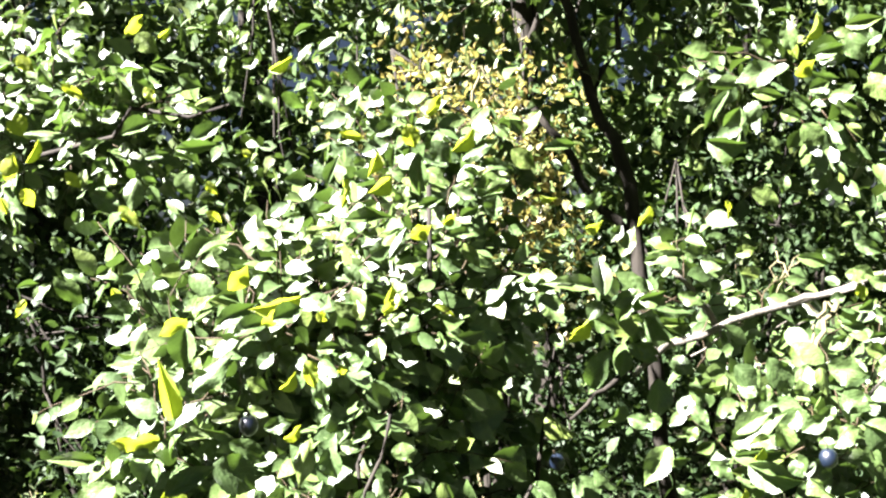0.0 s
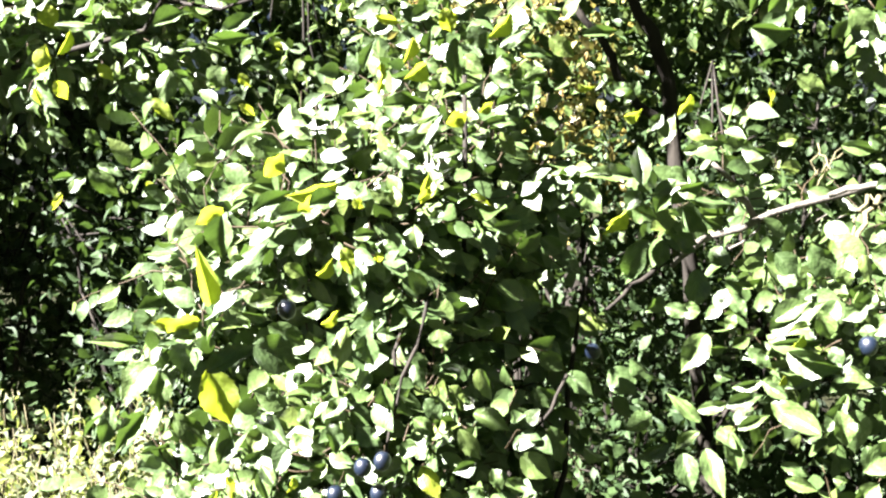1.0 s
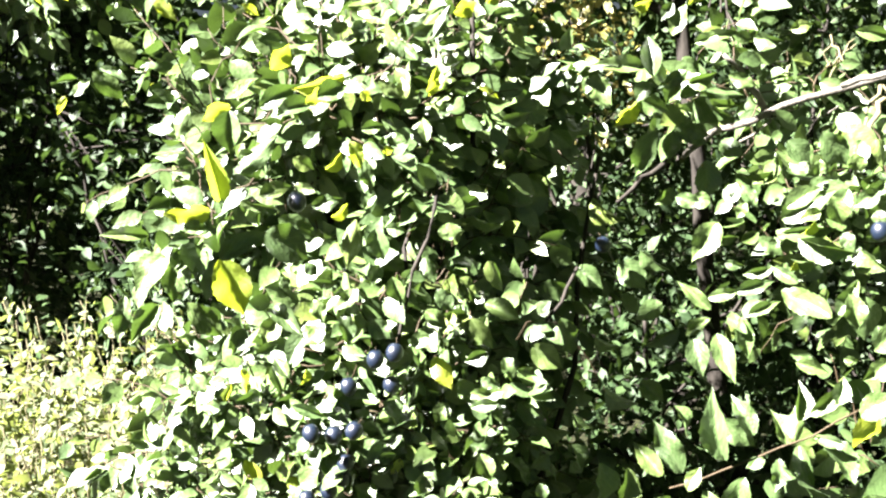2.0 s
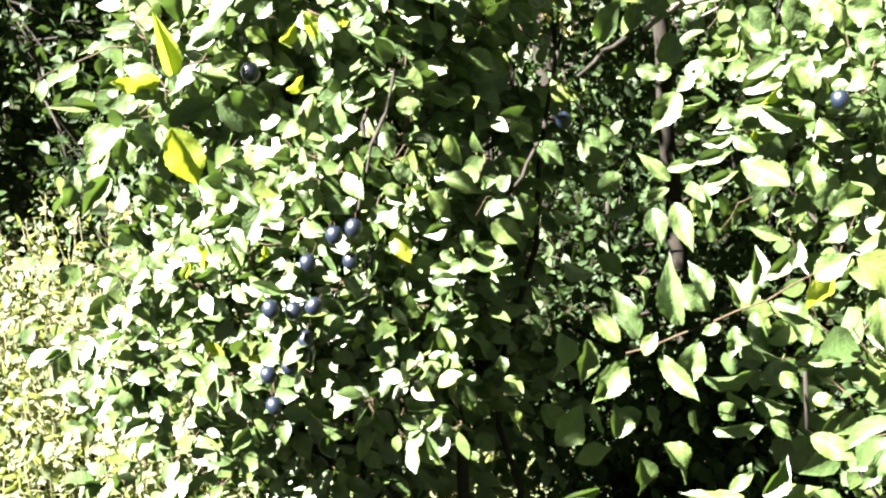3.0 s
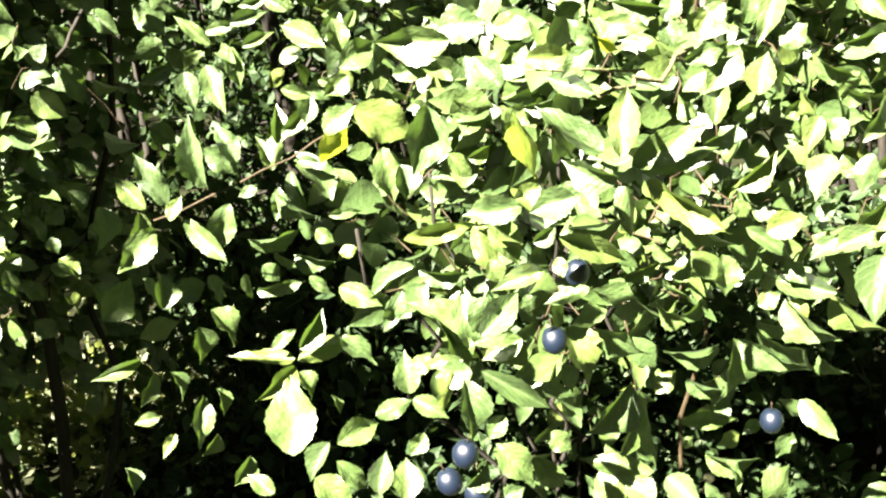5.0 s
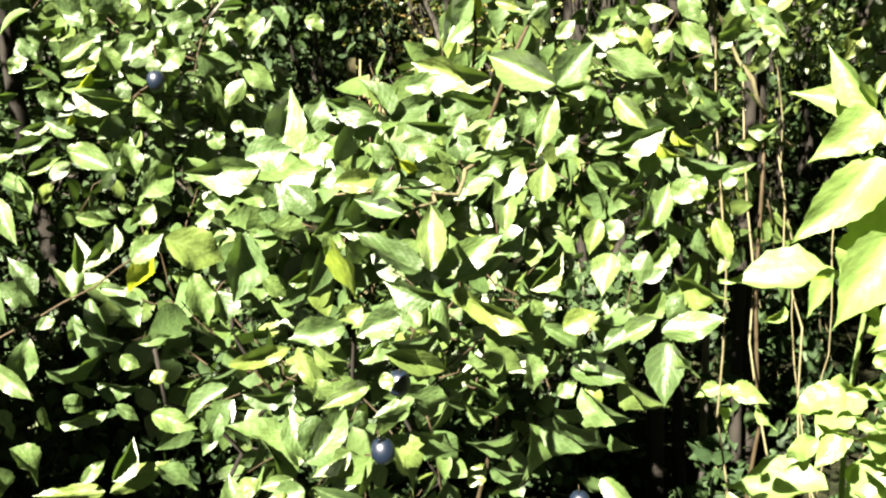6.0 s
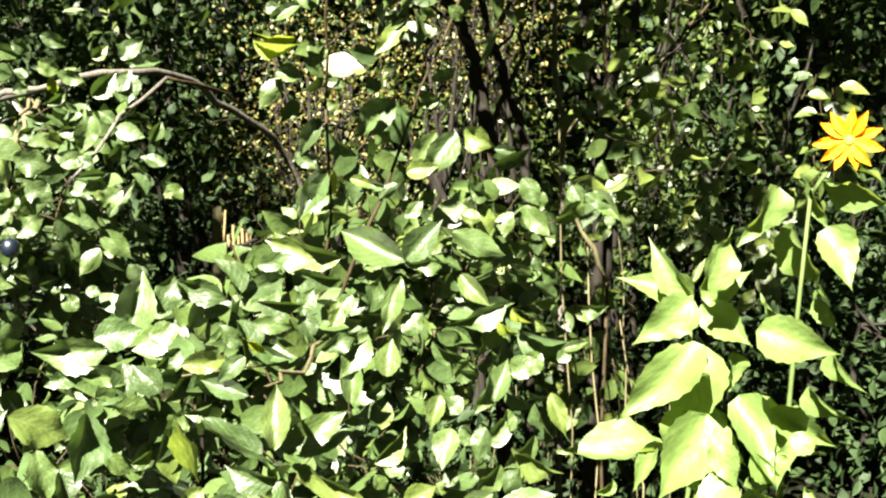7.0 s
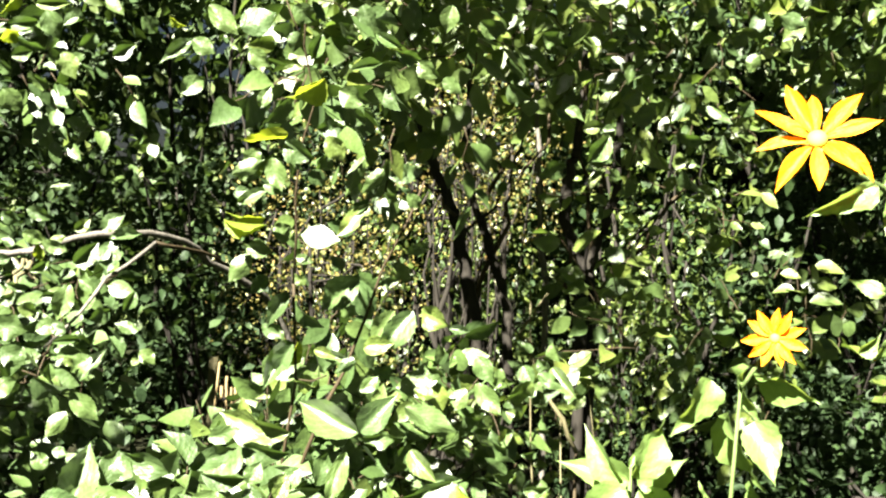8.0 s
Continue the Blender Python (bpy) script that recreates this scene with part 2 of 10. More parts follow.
def bent(a, c, sag=0.0, wob=0.02, n=7, r=None):
    """A crooked line from a to c."""
    r = r or rng
    u = np.linspace(0, 1, n)[:, None]
    p = np.asarray(a, float) * (1 - u) + np.asarray(c, float) * u
    p[:, 2] += sag * 4 * (u[:, 0] * (1 - u[:, 0]))
    w = r.normal(0, wob, (n, 3)) * np.sin(np.pi * u)
    return p + w


def limb(name, parent, a, c, r0, r1, mat, sag=0.0, wob=0.012, n=8, sides=8, label=""):
    p = bent(a, c, sag, wob, n)
    rad = np.linspace(r0, r1, n) * (1 + rng.normal(0, 0.06, n))
    v, t = tube(p, rad, sides)
    o = np.array(parent.location)
    return put(name, mesh_of(name, v - o, t, mat), parent, Matrix.Translation(parent.location), label), p


def limb_line(name, parent, points, r0, r1, mat, wob=0.006, per=5, sides=9, label=""):
    """One smooth crooked limb through several points."""
    q = np.array(points, float)
    q = np.concatenate([[2 * q[0] - q[1]], q, [2 * q[-1] - q[-2]]])
    p = []
    for i in range(1, len(q) - 2):
        for u in np.arange(per) / per:
            p.append(0.5 * (2 * q[i] + (q[i + 1] - q[i - 1]) * u + (2 * q[i - 1] - 5 * q[i] + 4 * q[i + 1] - q[i + 2]) * u ** 2 + (3 * q[i] - q[i - 1] - 3 * q[i + 1] + q[i + 2]) * u ** 3))
    p = np.array(p + [q[-2]])
    p[1:-1] += rng.normal(0, wob, (len(p) - 2, 3))
    rad = np.linspace(r0, r1, len(p)) * (1 + rng.normal(0, 0.05, len(p)))
    v, t = tube(p, rad, sides)
    return put(name, mesh_of(name, v - np.array(parent.location), t, mat), parent, Matrix.Translation(parent.location), label)


def joined_tubes(name, runs, mat, parent, label="", kind="stuff"):
    allv, allt, off = [], [], 0
    for p, rad, sides in runs:
        v, t = tube(p, rad, sides)
        allv.append(v); allt.append(t + off); off += len(v)
    o = np.array(parent.location) if parent else np.zeros(3)
    me = mesh_of(name, np.concatenate(allv) - o, np.concatenate(allt), mat)
    ob = new(name, me)
    if parent:
        ob.parent = parent
    return tagged(ob, label, kind=kind)


# leaf shapes: fine ones for single leaves, light ones for the mass
FINE = [leaf_shape(17, 7, w, f, c, wv, 0.07, 1.8, 0.44, k) for k, (w, f, c, wv) in enumerate(
    [(1, .34, .16, .14), (1, .52, .26, .08), (1, .20, .10, .22), (1, .62, .18, .12), (1, .40, .40, .16), (1, -.22, .30, .14), (1, .50, .32, .16), (1, .24, -.14, .20), (1, .36, .22, .22)])]
LIGHT = [leaf_shape(7, 3, w, f, c, 0.05, 0, 1.1, 0.46, k) for k, (w, f, c) in enumerate(
    [(.55, .25, .15), (.62, .4, .25), (.48, .1, .05), (.58, .5, .3), (.66, .2, -.1)])]
SMALL = [leaf_shape(4, 3, w, f, c, 0, 0, 1.0, 0.45, k) for k, (w, f, c) in enumerate([(.55, .3, .2), (.65, .2, .1), (.45, .35, .3)])]
BLADE = [leaf_shape(4, 3, w, .2, c, 0, 0, 1.0, 0.35, k) for k, (w, c) in enumerate([(.16, .2), (.24, .4), (.30, .1)])]
LANCE = [leaf_shape(17, 5, 1.0, f, c, wv, 0.08, 2.6, 0.31, k + 20) for k, (f, c, wv) in enumerate([(.30, .16, .22), (.45, .30, .12), (.18, .42, .28), (.35, -.12, .2)])]
PLUM_MESH = [mesh_of("plum_leaf", v, t, M_PLUM, uv) for v, t, uv in FINE]
BACKLIT_MESH = [mesh_of("backlit_plum_leaf", v, t, M_BACKLIT, uv) for v, t, uv in FINE]
LANCE_MESH = [mesh_of("sunroot_leaf", v, t, M_SUNROOT, uv) for v, t, uv in LANCE]


def leaf(parent, base, tip, face, width=0.55, meshes=PLUM_MESH, name="leaf", k=None):
    """One leaf from its base to its tip, its face turned to face; width as a share of its length."""
    base, tip = np.array(base), np.array(tip)
    size = np.linalg.norm(tip - base)
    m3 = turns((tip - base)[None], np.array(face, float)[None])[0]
    m = Matrix(m3.tolist()).to_4x4()
    m.translation = base
    k = int(rng.integers(len(meshes))) if k is None else k
    return put(name, meshes[k], parent, m @ Matrix.Diagonal((size * width, size, size, 1)))


class Bush:
    """A shrub under way: its leaves, twigs and single leaves."""

    def __init__(self, ob, singles=300, turned=(0.30, -0.85, 0.05)):
        self.ob, self.left, self.twigs, self.turned = ob, singles, [], np.array(turned)
        self.base, self.way, self.face, self.size = [], [], [], []

    def spray(self, a, c, n, size=0.062, single=True, sag=0.01, r=0.0016, up=0.7, spread=1.0, turned=None):
        """A twig from a to c with n leaves along it."""
        p = bent(a, c, sag, 0.006, 6)
        self.twigs.append((p, np.linspace(r, r * 0.5, 6), 5))
        d = unit(p[-1] - p[0])
        for i in range(n):
            u = 0.08 + 0.92 * (i + rng.random() * 0.6) / n
            q = p[min(4, int(u * 5))] * (1 - (u * 5) % 1) + p[min(5, int(u * 5) + 1)] * ((u * 5) % 1) if u < 1 else p[-1]
            turn = i * 2.4 + rng.normal(0, 0.4)
            side = unit(np.cross(d, (0.1, 0.2, 1.0)))
            top = np.cross(side, d)
            way = unit(d * rng.uniform(0.25, 0.9) + spread * (side * math.cos(turn) + top * 0.6 * math.sin(turn)) + np.array((0, 0, -0.55)) + rng.normal(0, 0.25, 3))
            face = unit(np.array((0, 0, up * 0.5)) + np.array(SUN_TO) * 0.9 + np.array((0, -0.5, 0)) + rng.normal(0, 0.5, 3)) if single else unit((self.turned if turned is None else np.array(turned)) + rng.normal(0, 0.42, 3))
            ln = size * rng.uniform(0.65, 1.25)
            stalk = q + way * 0.008
            if single and self.left > 0:
                self.left -= 1
                leaf(self.ob, stalk, stalk + way * ln, face, rng.uniform(0.5, 0.66))
            else:
                self.base.append(stalk); self.way.append(way); self.face.append(face); self.size.append(ln)

    def fill(self, centre, radii, twigs, leaves=8, size=0.058, length=(0.1, 0.22), out=0.7, up=0.6, turned=None):
        """Twigs with leaves spread through an egg-shaped part of the crown."""
        c, r = np.array(centre), np.array(radii)
        for _ in range(twigs):
            d = unit(rng.normal(size=3))
            a = c + d * r * rng.random() ** 0.45
            w = unit(d * out + rng.normal(0, 0.55, 3) + np.array((0, 0, 0.15)))
            w[1] = abs(w[1]) * 0.7
            self.spray(a, a + w * rng.uniform(*length), int(leaves * rng.uniform(0.7, 1.3)), size, single=False, up=up, turned=turned)

    def close(self, label="", mat=None):
        if self.base:
            cloud("foliage", LIGHT, np.array(self.base), np.array(self.way), np.array(self.face), np.array(self.size), mat or M_PLUM_FILL, self.ob, label)
        if self.twigs:
            joined_tubes("brushwood", self.twigs, M_TWIG, self.ob)


# ---- ground ----
def ground_height(x, y):
    return 0.04 * noise.noise(Vector((x * 0.7, y * 0.7, 0))) - 0.02


def build_ground():
    near = np.linspace(-9, 9, 61)
    xs = np.concatenate([[-600, -60, -20], near, [20, 60, 600]])
    ys = np.concatenate([[-600, -60, -20], near + 4, [24, 60, 600]])
    verts = [(x, y, ground_height(x, y) if abs(x) < 10 and abs(y) < 14 else -0.02) for y in ys for x in xs]
    n = len(xs)
    tris = []
    for j in range(len(ys) - 1):
        for i in range(n - 1):
            a = j * n + i
            tris += [(a, a + 1, a + n + 1), (a, a + n + 1, a + n)]
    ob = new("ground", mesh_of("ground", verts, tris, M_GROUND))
    return tagged(ob, "bare brown soil with patches of low green growth", "ground", kind="structure")


build_ground()


# ---- the wood behind ----
def tree(x, y, height, radius, crowns, leaves, lean=(0, 0), size=0.07, mat=M_WOOD_LEAF, label="tall dark-barked woodland tree with a dense green crown", group="trees of the wood", name="tree"):
    """A tapered trunk, limbs and a crown of clumps (centre, radii, share)."""
    ob = thing(name, (x, y, 0), label, "tree", group)
    top = np.array((x + lean[0], y + lean[1], height))
    trunk, line = limb("trunk", ob, (x, y, -0.05), top, radius, radius * 0.25, M_DARK_BARK, wob=0.05, n=12, sides=10)
    bases, ways, faces, sizes, runs = [], [], [], [], []
    total = sum(c[2] for c in crowns)
    for centre, radii, share in crowns:
        c, r = np.array(centre, float) + (x, y, 0), np.array(radii, float)
        hook = line[min(11, max(2, int(c[2] / height * 11) - 2))]
        p = bent(hook, c, 0.1, 0.06, 7)
        limb("limb", ob, hook, c, radius * 0.4, radius * 0.12, M_DARK_BARK, 0.1, 0.05, 7, 7)
        n = int(leaves * share / total)
        k = max(6, n // 28)
        heads = c + unit(rng.normal(size=(k, 3))) * r * rng.random((k, 1)) ** 0.4
        for h in heads[: k // 3]:
            runs.append((bent(p[rng.integers(2, 7)], h, 0.03, 0.03, 5), np.linspace(0.012, 0.003, 5), 5))
        at = heads[rng.integers(k, size=n)] + rng.normal(0, 0.13, (n, 3)) * (1, 1, 0.7)
        bases.append(at)
        ways.append(unit(rng.normal(size=(n, 3)) + (0, 0, -0.5)))
        faces.append(unit(rng.normal(0, 0.6, (n, 3)) + (0, 0, 0.9)))
        sizes.append(size * rng.uniform(0.6, 1.3, n))
    cloud("crown", SMALL, np.concatenate(bases), np.concatenate(ways), np.concatenate(faces), np.concatenate(sizes), mat, ob)
    if runs:
        joined_tubes("brushwood", runs, M_DARK_BARK, ob)
    return ob


def shrub(x, y, height, spread, leaves, size=0.045, mat=M_SHADED_LEAF, label="dense woodland shrub, the low ones coloured dark for shade", group="shrubs under the trees", stems=5, low=0.1, name="shrub"):
    ob = thing(name, (x, y, 0), label, "shrub", group)
    bases = []
    heads = []
    for i in range(stems):
        a = 2 * math.pi * i / stems + rng.random()
        tip = np.array((x + spread * 0.7 * math.cos(a), y + spread * 0.7 * math.sin(a), height * rng.uniform(0.7, 1)))
        _, p = limb("stem", ob, (x + 0.06 * math.cos(a), y + 0.06 * math.sin(a), -0.03), tip, 0.018, 0.005, M_DARK_BARK, 0.1, 0.04, 8, 6)
        heads.append(p[2:])
    k = max(8, leaves // 55)
    d = unit(rng.normal(size=(k, 3)))
    c = np.array((x, y, (height + low) / 2)) + d * (spread, spread, (height - low) / 2) * rng.random((k, 1)) ** 0.35
    at = c[rng.integers(k, size=leaves)] + rng.normal(0, 0.10, (leaves, 3))
    at[:, 2] = np.maximum(at[:, 2], 0.02)
    cloud("foliage", SMALL, at, unit(rng.normal(size=(leaves, 3)) + (0, 0, -0.4)), unit(rng.normal(0, 0.6, (leaves, 3)) + (0, 0, 0.8)), size * rng.uniform(0.6, 1.3, leaves), mat, ob)
    runs = [(bent(heads[rng.integers(stems)][rng.integers(6)], q, 0.02, 0.03, 5), np.linspace(0.006, 0.002, 5), 4) for q in c[: k // (2 if height < 3 else 6)]]
    joined_tubes("brushwood", runs, M_DARK_BARK, ob)
    return ob


# trees round the back; crowns well above head height, unseen, there to shade below
for tx, ty, th, tr in ((-3.6, 7.4, 8.5, 0.14), (-1.4, 8.6, 9.0, 0.13), (0.6, 6.6, 8.0, 0.09), (2.2, 8.2, 9.0, 0.12), (4.2, 6.6, 8.5, 0.12), (3.46, 4.4, 7.5, 0.06), (6.0, 4.6, 8.0, 0.12), (7.4, 2.0, 8.0, 0.13), (-6.0, 5.6, 8.5, 0.14), (5.6, 7.6, 9, .13)):
    tree(tx, ty, th, tr, [((0, 0, th - 1.2), (1.5, 1.5, 1.0), 3), ((-0.9, -0.5, th - 2.6), (1.3, 1.2, 0.9), 3), ((0.9, 0.3, th - 3.2), (1.3, 1.2, 0.8), 3), ((0.2, -0.8, th - 4.3), (1.2, 0.9, 0.7), 2)], 3600, lean=(rng.normal(0, 0.3), rng.normal(0, 0.3)), size=0.10)

# tree out of view on the left, added to keep the hedge in shade
tree(-4.0, 4.6, 5.2, 0.10, [((0.1, -0.1, 3.0), (1.2, 0.9, 1.1), 5), ((-0.3, 0.3, 4.4), (1.1, 1.0, 0.7), 2), ((0.5, 0.8, 2.4), (0.9, 0.6, 0.9), 3)], 7000, size=0.10)


# another unseen tree, far right, added so its crown darkens the wood
tree(4.9, 1.5, 5.4, 0.11, [((-1.7, 0.9, 4.0), (1.5, 1.2, 0.6), 5), ((0.2, 0.2, 4.6), (1.2, 1.2, 0.7), 3)], 11000, size=0.10)

# shrubs that close the view between the trunks; low ones coloured dark for shade
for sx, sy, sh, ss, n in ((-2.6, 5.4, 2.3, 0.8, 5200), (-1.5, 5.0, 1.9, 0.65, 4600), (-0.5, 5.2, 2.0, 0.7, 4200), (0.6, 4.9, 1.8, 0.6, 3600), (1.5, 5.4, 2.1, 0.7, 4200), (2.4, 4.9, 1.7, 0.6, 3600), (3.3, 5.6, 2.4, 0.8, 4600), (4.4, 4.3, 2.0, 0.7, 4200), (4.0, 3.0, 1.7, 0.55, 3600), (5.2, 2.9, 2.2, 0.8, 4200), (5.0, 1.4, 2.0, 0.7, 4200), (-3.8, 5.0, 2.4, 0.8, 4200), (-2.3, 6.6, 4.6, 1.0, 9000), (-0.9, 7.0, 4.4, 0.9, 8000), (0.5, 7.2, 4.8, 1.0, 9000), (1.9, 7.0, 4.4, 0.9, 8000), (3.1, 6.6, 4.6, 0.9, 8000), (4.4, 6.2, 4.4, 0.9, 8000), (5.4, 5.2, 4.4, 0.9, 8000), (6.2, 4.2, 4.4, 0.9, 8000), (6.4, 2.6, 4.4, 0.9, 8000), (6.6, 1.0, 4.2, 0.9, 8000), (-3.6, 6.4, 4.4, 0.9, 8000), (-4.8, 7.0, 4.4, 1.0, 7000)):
    shrub(sx, sy, sh, ss, int(n * 0.62), 0.068 if sh < 3 else 0.115, mat=M_SHADED_LEAF if sh < 3 else M_WOOD_LEAF, stems=5 if sh < 3 else 3)

# far woodland, ringed on behind the viewpoint unseen to cut low sky light
def far_wood():
    n = 64000
    a = rng.uniform(-math.pi, math.pi, n)
    d = rng.uniform(10, 16, n)
    z = np.abs(rng.normal(0, 1, n)) * np.where(np.cos(a - 0.35) > 0.1, 3.8, 0.9)
    heads = np.stack([np.sin(a) * d, np.cos(a) * d, z], -1)
    keep = np.array([noise.noise(Vector(h * 0.6)) > -0.3 for h in heads])
    heads = heads[keep]
    m = len(heads)
    cloud("far_woodland", SMALL, heads, unit(rng.normal(size=(m, 3)) + (0, 0, -0.4)), unit(rng.normal(0, 0.6, (m, 3)) + (0, 0, 0.7)), rng.uniform(0.18, 0.42, m), M_WOOD_LEAF, None, "distant mass of green woodland foliage")


far_wood()
tagged(bpy.data.objects["far_woodland"], category="woodland")


# ---- plum bushes ----
ob_a = thing("plum_bush", (-0.05, 1.95, 0), "plum bush with sunlit drooping sprays and dark blue plums", "plum bush", "plum bushes")
ob_c = thing("plum_bush", (0.62, 2.1, 0), "plum bush with a bare grey branch and pale sunlit leaves", "plum bush", "plum bushes")
ob_b = thing("plum_bush", (0.78, 1.42, 0), "broad plum bush leaning into the sun with blue plums", "plum bush", "plum bushes")
ob_d = thing("plum_sapling", (1.02, 1.5, 0), "slender young plum sapling with upright leafy shoots", "sapling")
ob_e = thing("plum_tree", (-2.3, 3.0, 0), "young plum tree with bright sunlit leaves, some coloured yellow as if backlit", "plum tree")
plum_a, plum_c, plum_b, plum_d, plum_e = ob_a, ob_c, ob_b, ob_d, ob_e
A, C, B, S, E = Bush(ob_a, 0, (-0.10, -0.80, 0.30)), Bush(ob_c, 60, (0.05, -0.80, 0.20)), Bush(ob_b, 0, (0.10, -0.80, 0.15)), Bush(ob_d, 60), Bush(ob_e, 150, (-0.3, -0.7, 0.5))

# main stems and limbs; shaded ones take the bark darkened for shade
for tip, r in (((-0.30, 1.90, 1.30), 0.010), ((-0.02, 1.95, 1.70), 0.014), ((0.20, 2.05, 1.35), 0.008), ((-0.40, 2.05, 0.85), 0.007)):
    limb("limb", ob_a, (-0.05 + tip[0] * 0.1, 1.95, -0.03), tip, r, 0.004, M_DARK_BARK, 0.05, 0.03, 10)
limb("branch", ob_a, (0.30, 1.83, 1.36), (0.19, 1.73, 1.297), 0.005, 0.003, M_DARK_BARK, 0.0, 0.004)
limb("branch", ob_a, (0.12, 1.70, 1.20), (0.039, 1.60, 1.106), 0.003, 0.002, M_DARK_BARK, 0.0, 0.004)
limb("branch", ob_a, (-0.091, 1.637, 1.34), (-0.16, 1.55, 1.12), 0.0035, 0.002, M_DARK_BARK, 0.01, 0.008)
limb_line("bare_branch", ob_c, [(1.75, 2.5, -0.03), (1.62, 2.42, 0.7), (1.45, 2.33, 1.24), (1.22, 2.22, 1.41), (0.98, 2.1, 1.50), (0.69, 2.03, 1.46), (0.40, 1.953, 1.39)], 0.010, 0.006, M_BARK, 0.004, label="bare grey branch")
limb("bare_branch", ob_c, (0.69, 1.905, 1.45), (0.605, 1.85, 1.34), 0.006, 0.003, M_DRY, 0, 0.004)
limb("branch", ob_c, (1.15, 2.02, 1.43), (0.911, 1.86, 1.49), 0.0035, 0.004, M_TWIG, 0.01, 0.006)
limb("branch", ob_c, (0.911, 1.86, 1.49), (0.66, 1.705, 1.315), 0.004, 0.0025, M_BARK, 0.01, 0.006)
limb("branch", ob_c, (0.62, 1.95, 1.455), (0.69, 1.78, 1.485), 0.006, 0.004, M_BARK, 0.0, 0.004)
limb("branch", ob_c, (0.40, 1.953, 1.39), (0.30, 1.75, 1.36), 0.008, 0.004, M_BARK, 0.01, 0.008)
for tip, r in (((0.55, 1.38, 0.98), 0.0045), ((0.74, 1.36, 1.08), 0.0045), ((1.02, 1.42, 1.02), 0.0045), ((0.85, 1.42, 0.72), 0.006), ((0.45, 1.42, 0.90), 0.005)):
    limb("limb", ob_b, (0.78 + (tip[0] - 0.78) * 0.12, 1.62, -0.03), tip, r, 0.003, M_DARK_BARK, 0.06, 0.03, 10)
limb("branch", ob_b, (0.40, 1.22, 1.10), (0.175, 1.227, 1.012), 0.0013, 0.0012, M_TWIG, -0.008, 0.003)
limb("branch", ob_b, (0.78, 1.08, 1.177), (0.60, 0.94, 1.168), 0.0030, 0.002, M_DRY, -0.012, 0.007)
limb("branch", ob_b, (0.70, 1.04, 1.168), (0.54, 0.978, 1.193), 0.0016, 0.001, M_DRY, 0.0, 0.002)
limb("limb", ob_d, (1.02, 1.5, -0.03), (0.95, 1.36, 1.45), 0.005, 0.0022, M_TWIG, 0.02, 0.02, 10)
limb("limb", ob_d, (0.95, 1.36, 1.45), (0.88, 1.2, 1.95), 0.0022, 0.0014, M_TWIG, 0.0, 0.01, 8)
limb("limb", ob_d, (0.98, 1.4, 1.1), (1.10, 1.22, 1.62), 0.0035, 0.0018, M_TWIG, 0.0, 0.01, 8)
limb("limb", ob_e, (-2.3, 3.0, -0.03), (-1.55, 2.95, 1.75), 0.020, 0.012, M_DARK_BARK, 0.03, 0.03, 10)
limb("limb", ob_e, (-1.55, 2.95, 1.75), (-0.45, 2.35, 1.93), 0.010, 0.004, M_DARK_BARK, 0.05, 0.03, 10)
limb("limb", ob_e, (-1.55, 2.95, 1.75), (-0.95, 2.75, 2.05), 0.010, 0.004, M_DARK_BARK, 0.05, 0.03, 10)

# bare twigs and dead wood among the leaves
limb("twig", ob_c, (0.691, 1.965, 1.451), (0.634, 1.927, 1.353), 0.004, 0.0025, M_DRY, 0.004, 0.006, 7, 6)
limb("twig", ob_c, (0.69, 2.091, 1.539), (0.63, 2.054, 1.469), 0.0013, 0.0015, M_DRY, 0.004, 0.006, 7, 6)
limb("twig", ob_c, (0.646, 2.089, 1.532), (0.667, 2.066, 1.478), 0.002, 0.0012, M_DRY, 0.004, 0.006, 7, 6)
limb("twig", ob_c, (0.691, 2.09, 1.528), (0.63, 2.076, 1.488), 0.0018, 0.0012, M_DRY, 0.004, 0.006, 7, 6)
limb("twig", ob_c, (0.648, 2.1, 1.549), (0.632, 2.083, 1.447), 0.0018, 0.0012, M_DRY, 0.004, 0.006, 7, 6)
limb("twig", ob_c, (0.677, 2.032, 1.414), (0.597, 2.009, 1.4), 0.0018, 0.0012, M_BARK, 0.004, 0.006, 7, 6)
limb("twig", ob_c, (0.548, 1.998, 1.417), (0.431, 1.921, 1.37), 0.003, 0.0018, M_BARK, 0.004, 0.006, 7, 6)
limb("twig", ob_c, (0.496, 1.997, 1.419), (0.41, 1.93, 1.521), 0.007, 0.004, M_BARK, 0.004, 0.006, 7, 6)
limb("twig", ob_c, (0.695, 1.965, 1.451), (0.71, 1.933, 1.411), 0.002, 0.001, M_DRY, 0.004, 0.006, 7, 6)
limb("branch", ob_a, (-0.081, 1.809, 1.421), (-0.127, 1.742, 1.336), 0.005, 0.0042, M_DARK_BARK, 0.004, 0.006, 7, 6)
limb("branch", ob_a, (-0.127, 1.742, 1.336), (-0.169, 1.667, 1.129), 0.0042, 0.003, M_DARK_BARK, 0.004, 0.006, 7, 6)
limb("twig", ob_a, (0.079, 1.744, 1.128), (0.038, 1.71, 1.073), 0.0025, 0.0015, M_TWIG, 0.004, 0.006, 7, 6)
limb("twig", ob_a, (0.079, 1.744, 1.128), (0.155, 1.768, 0.989), 0.002, 0.0012, M_TWIG, 0.004, 0.006, 7, 6)
limb("twig", ob_a, (-0.063, 1.694, 1.186), (-0.1, 1.669, 1.125), 0.0013, 0.0014, M_TWIG, 0.004, 0.006, 7, 6)
limb("twig", ob_a, (-0.03, 1.955, 1.329), (0.095, 1.902, 1.228), 0.003, 0.0018, M_TWIG, 0.004, 0.006, 7, 6)
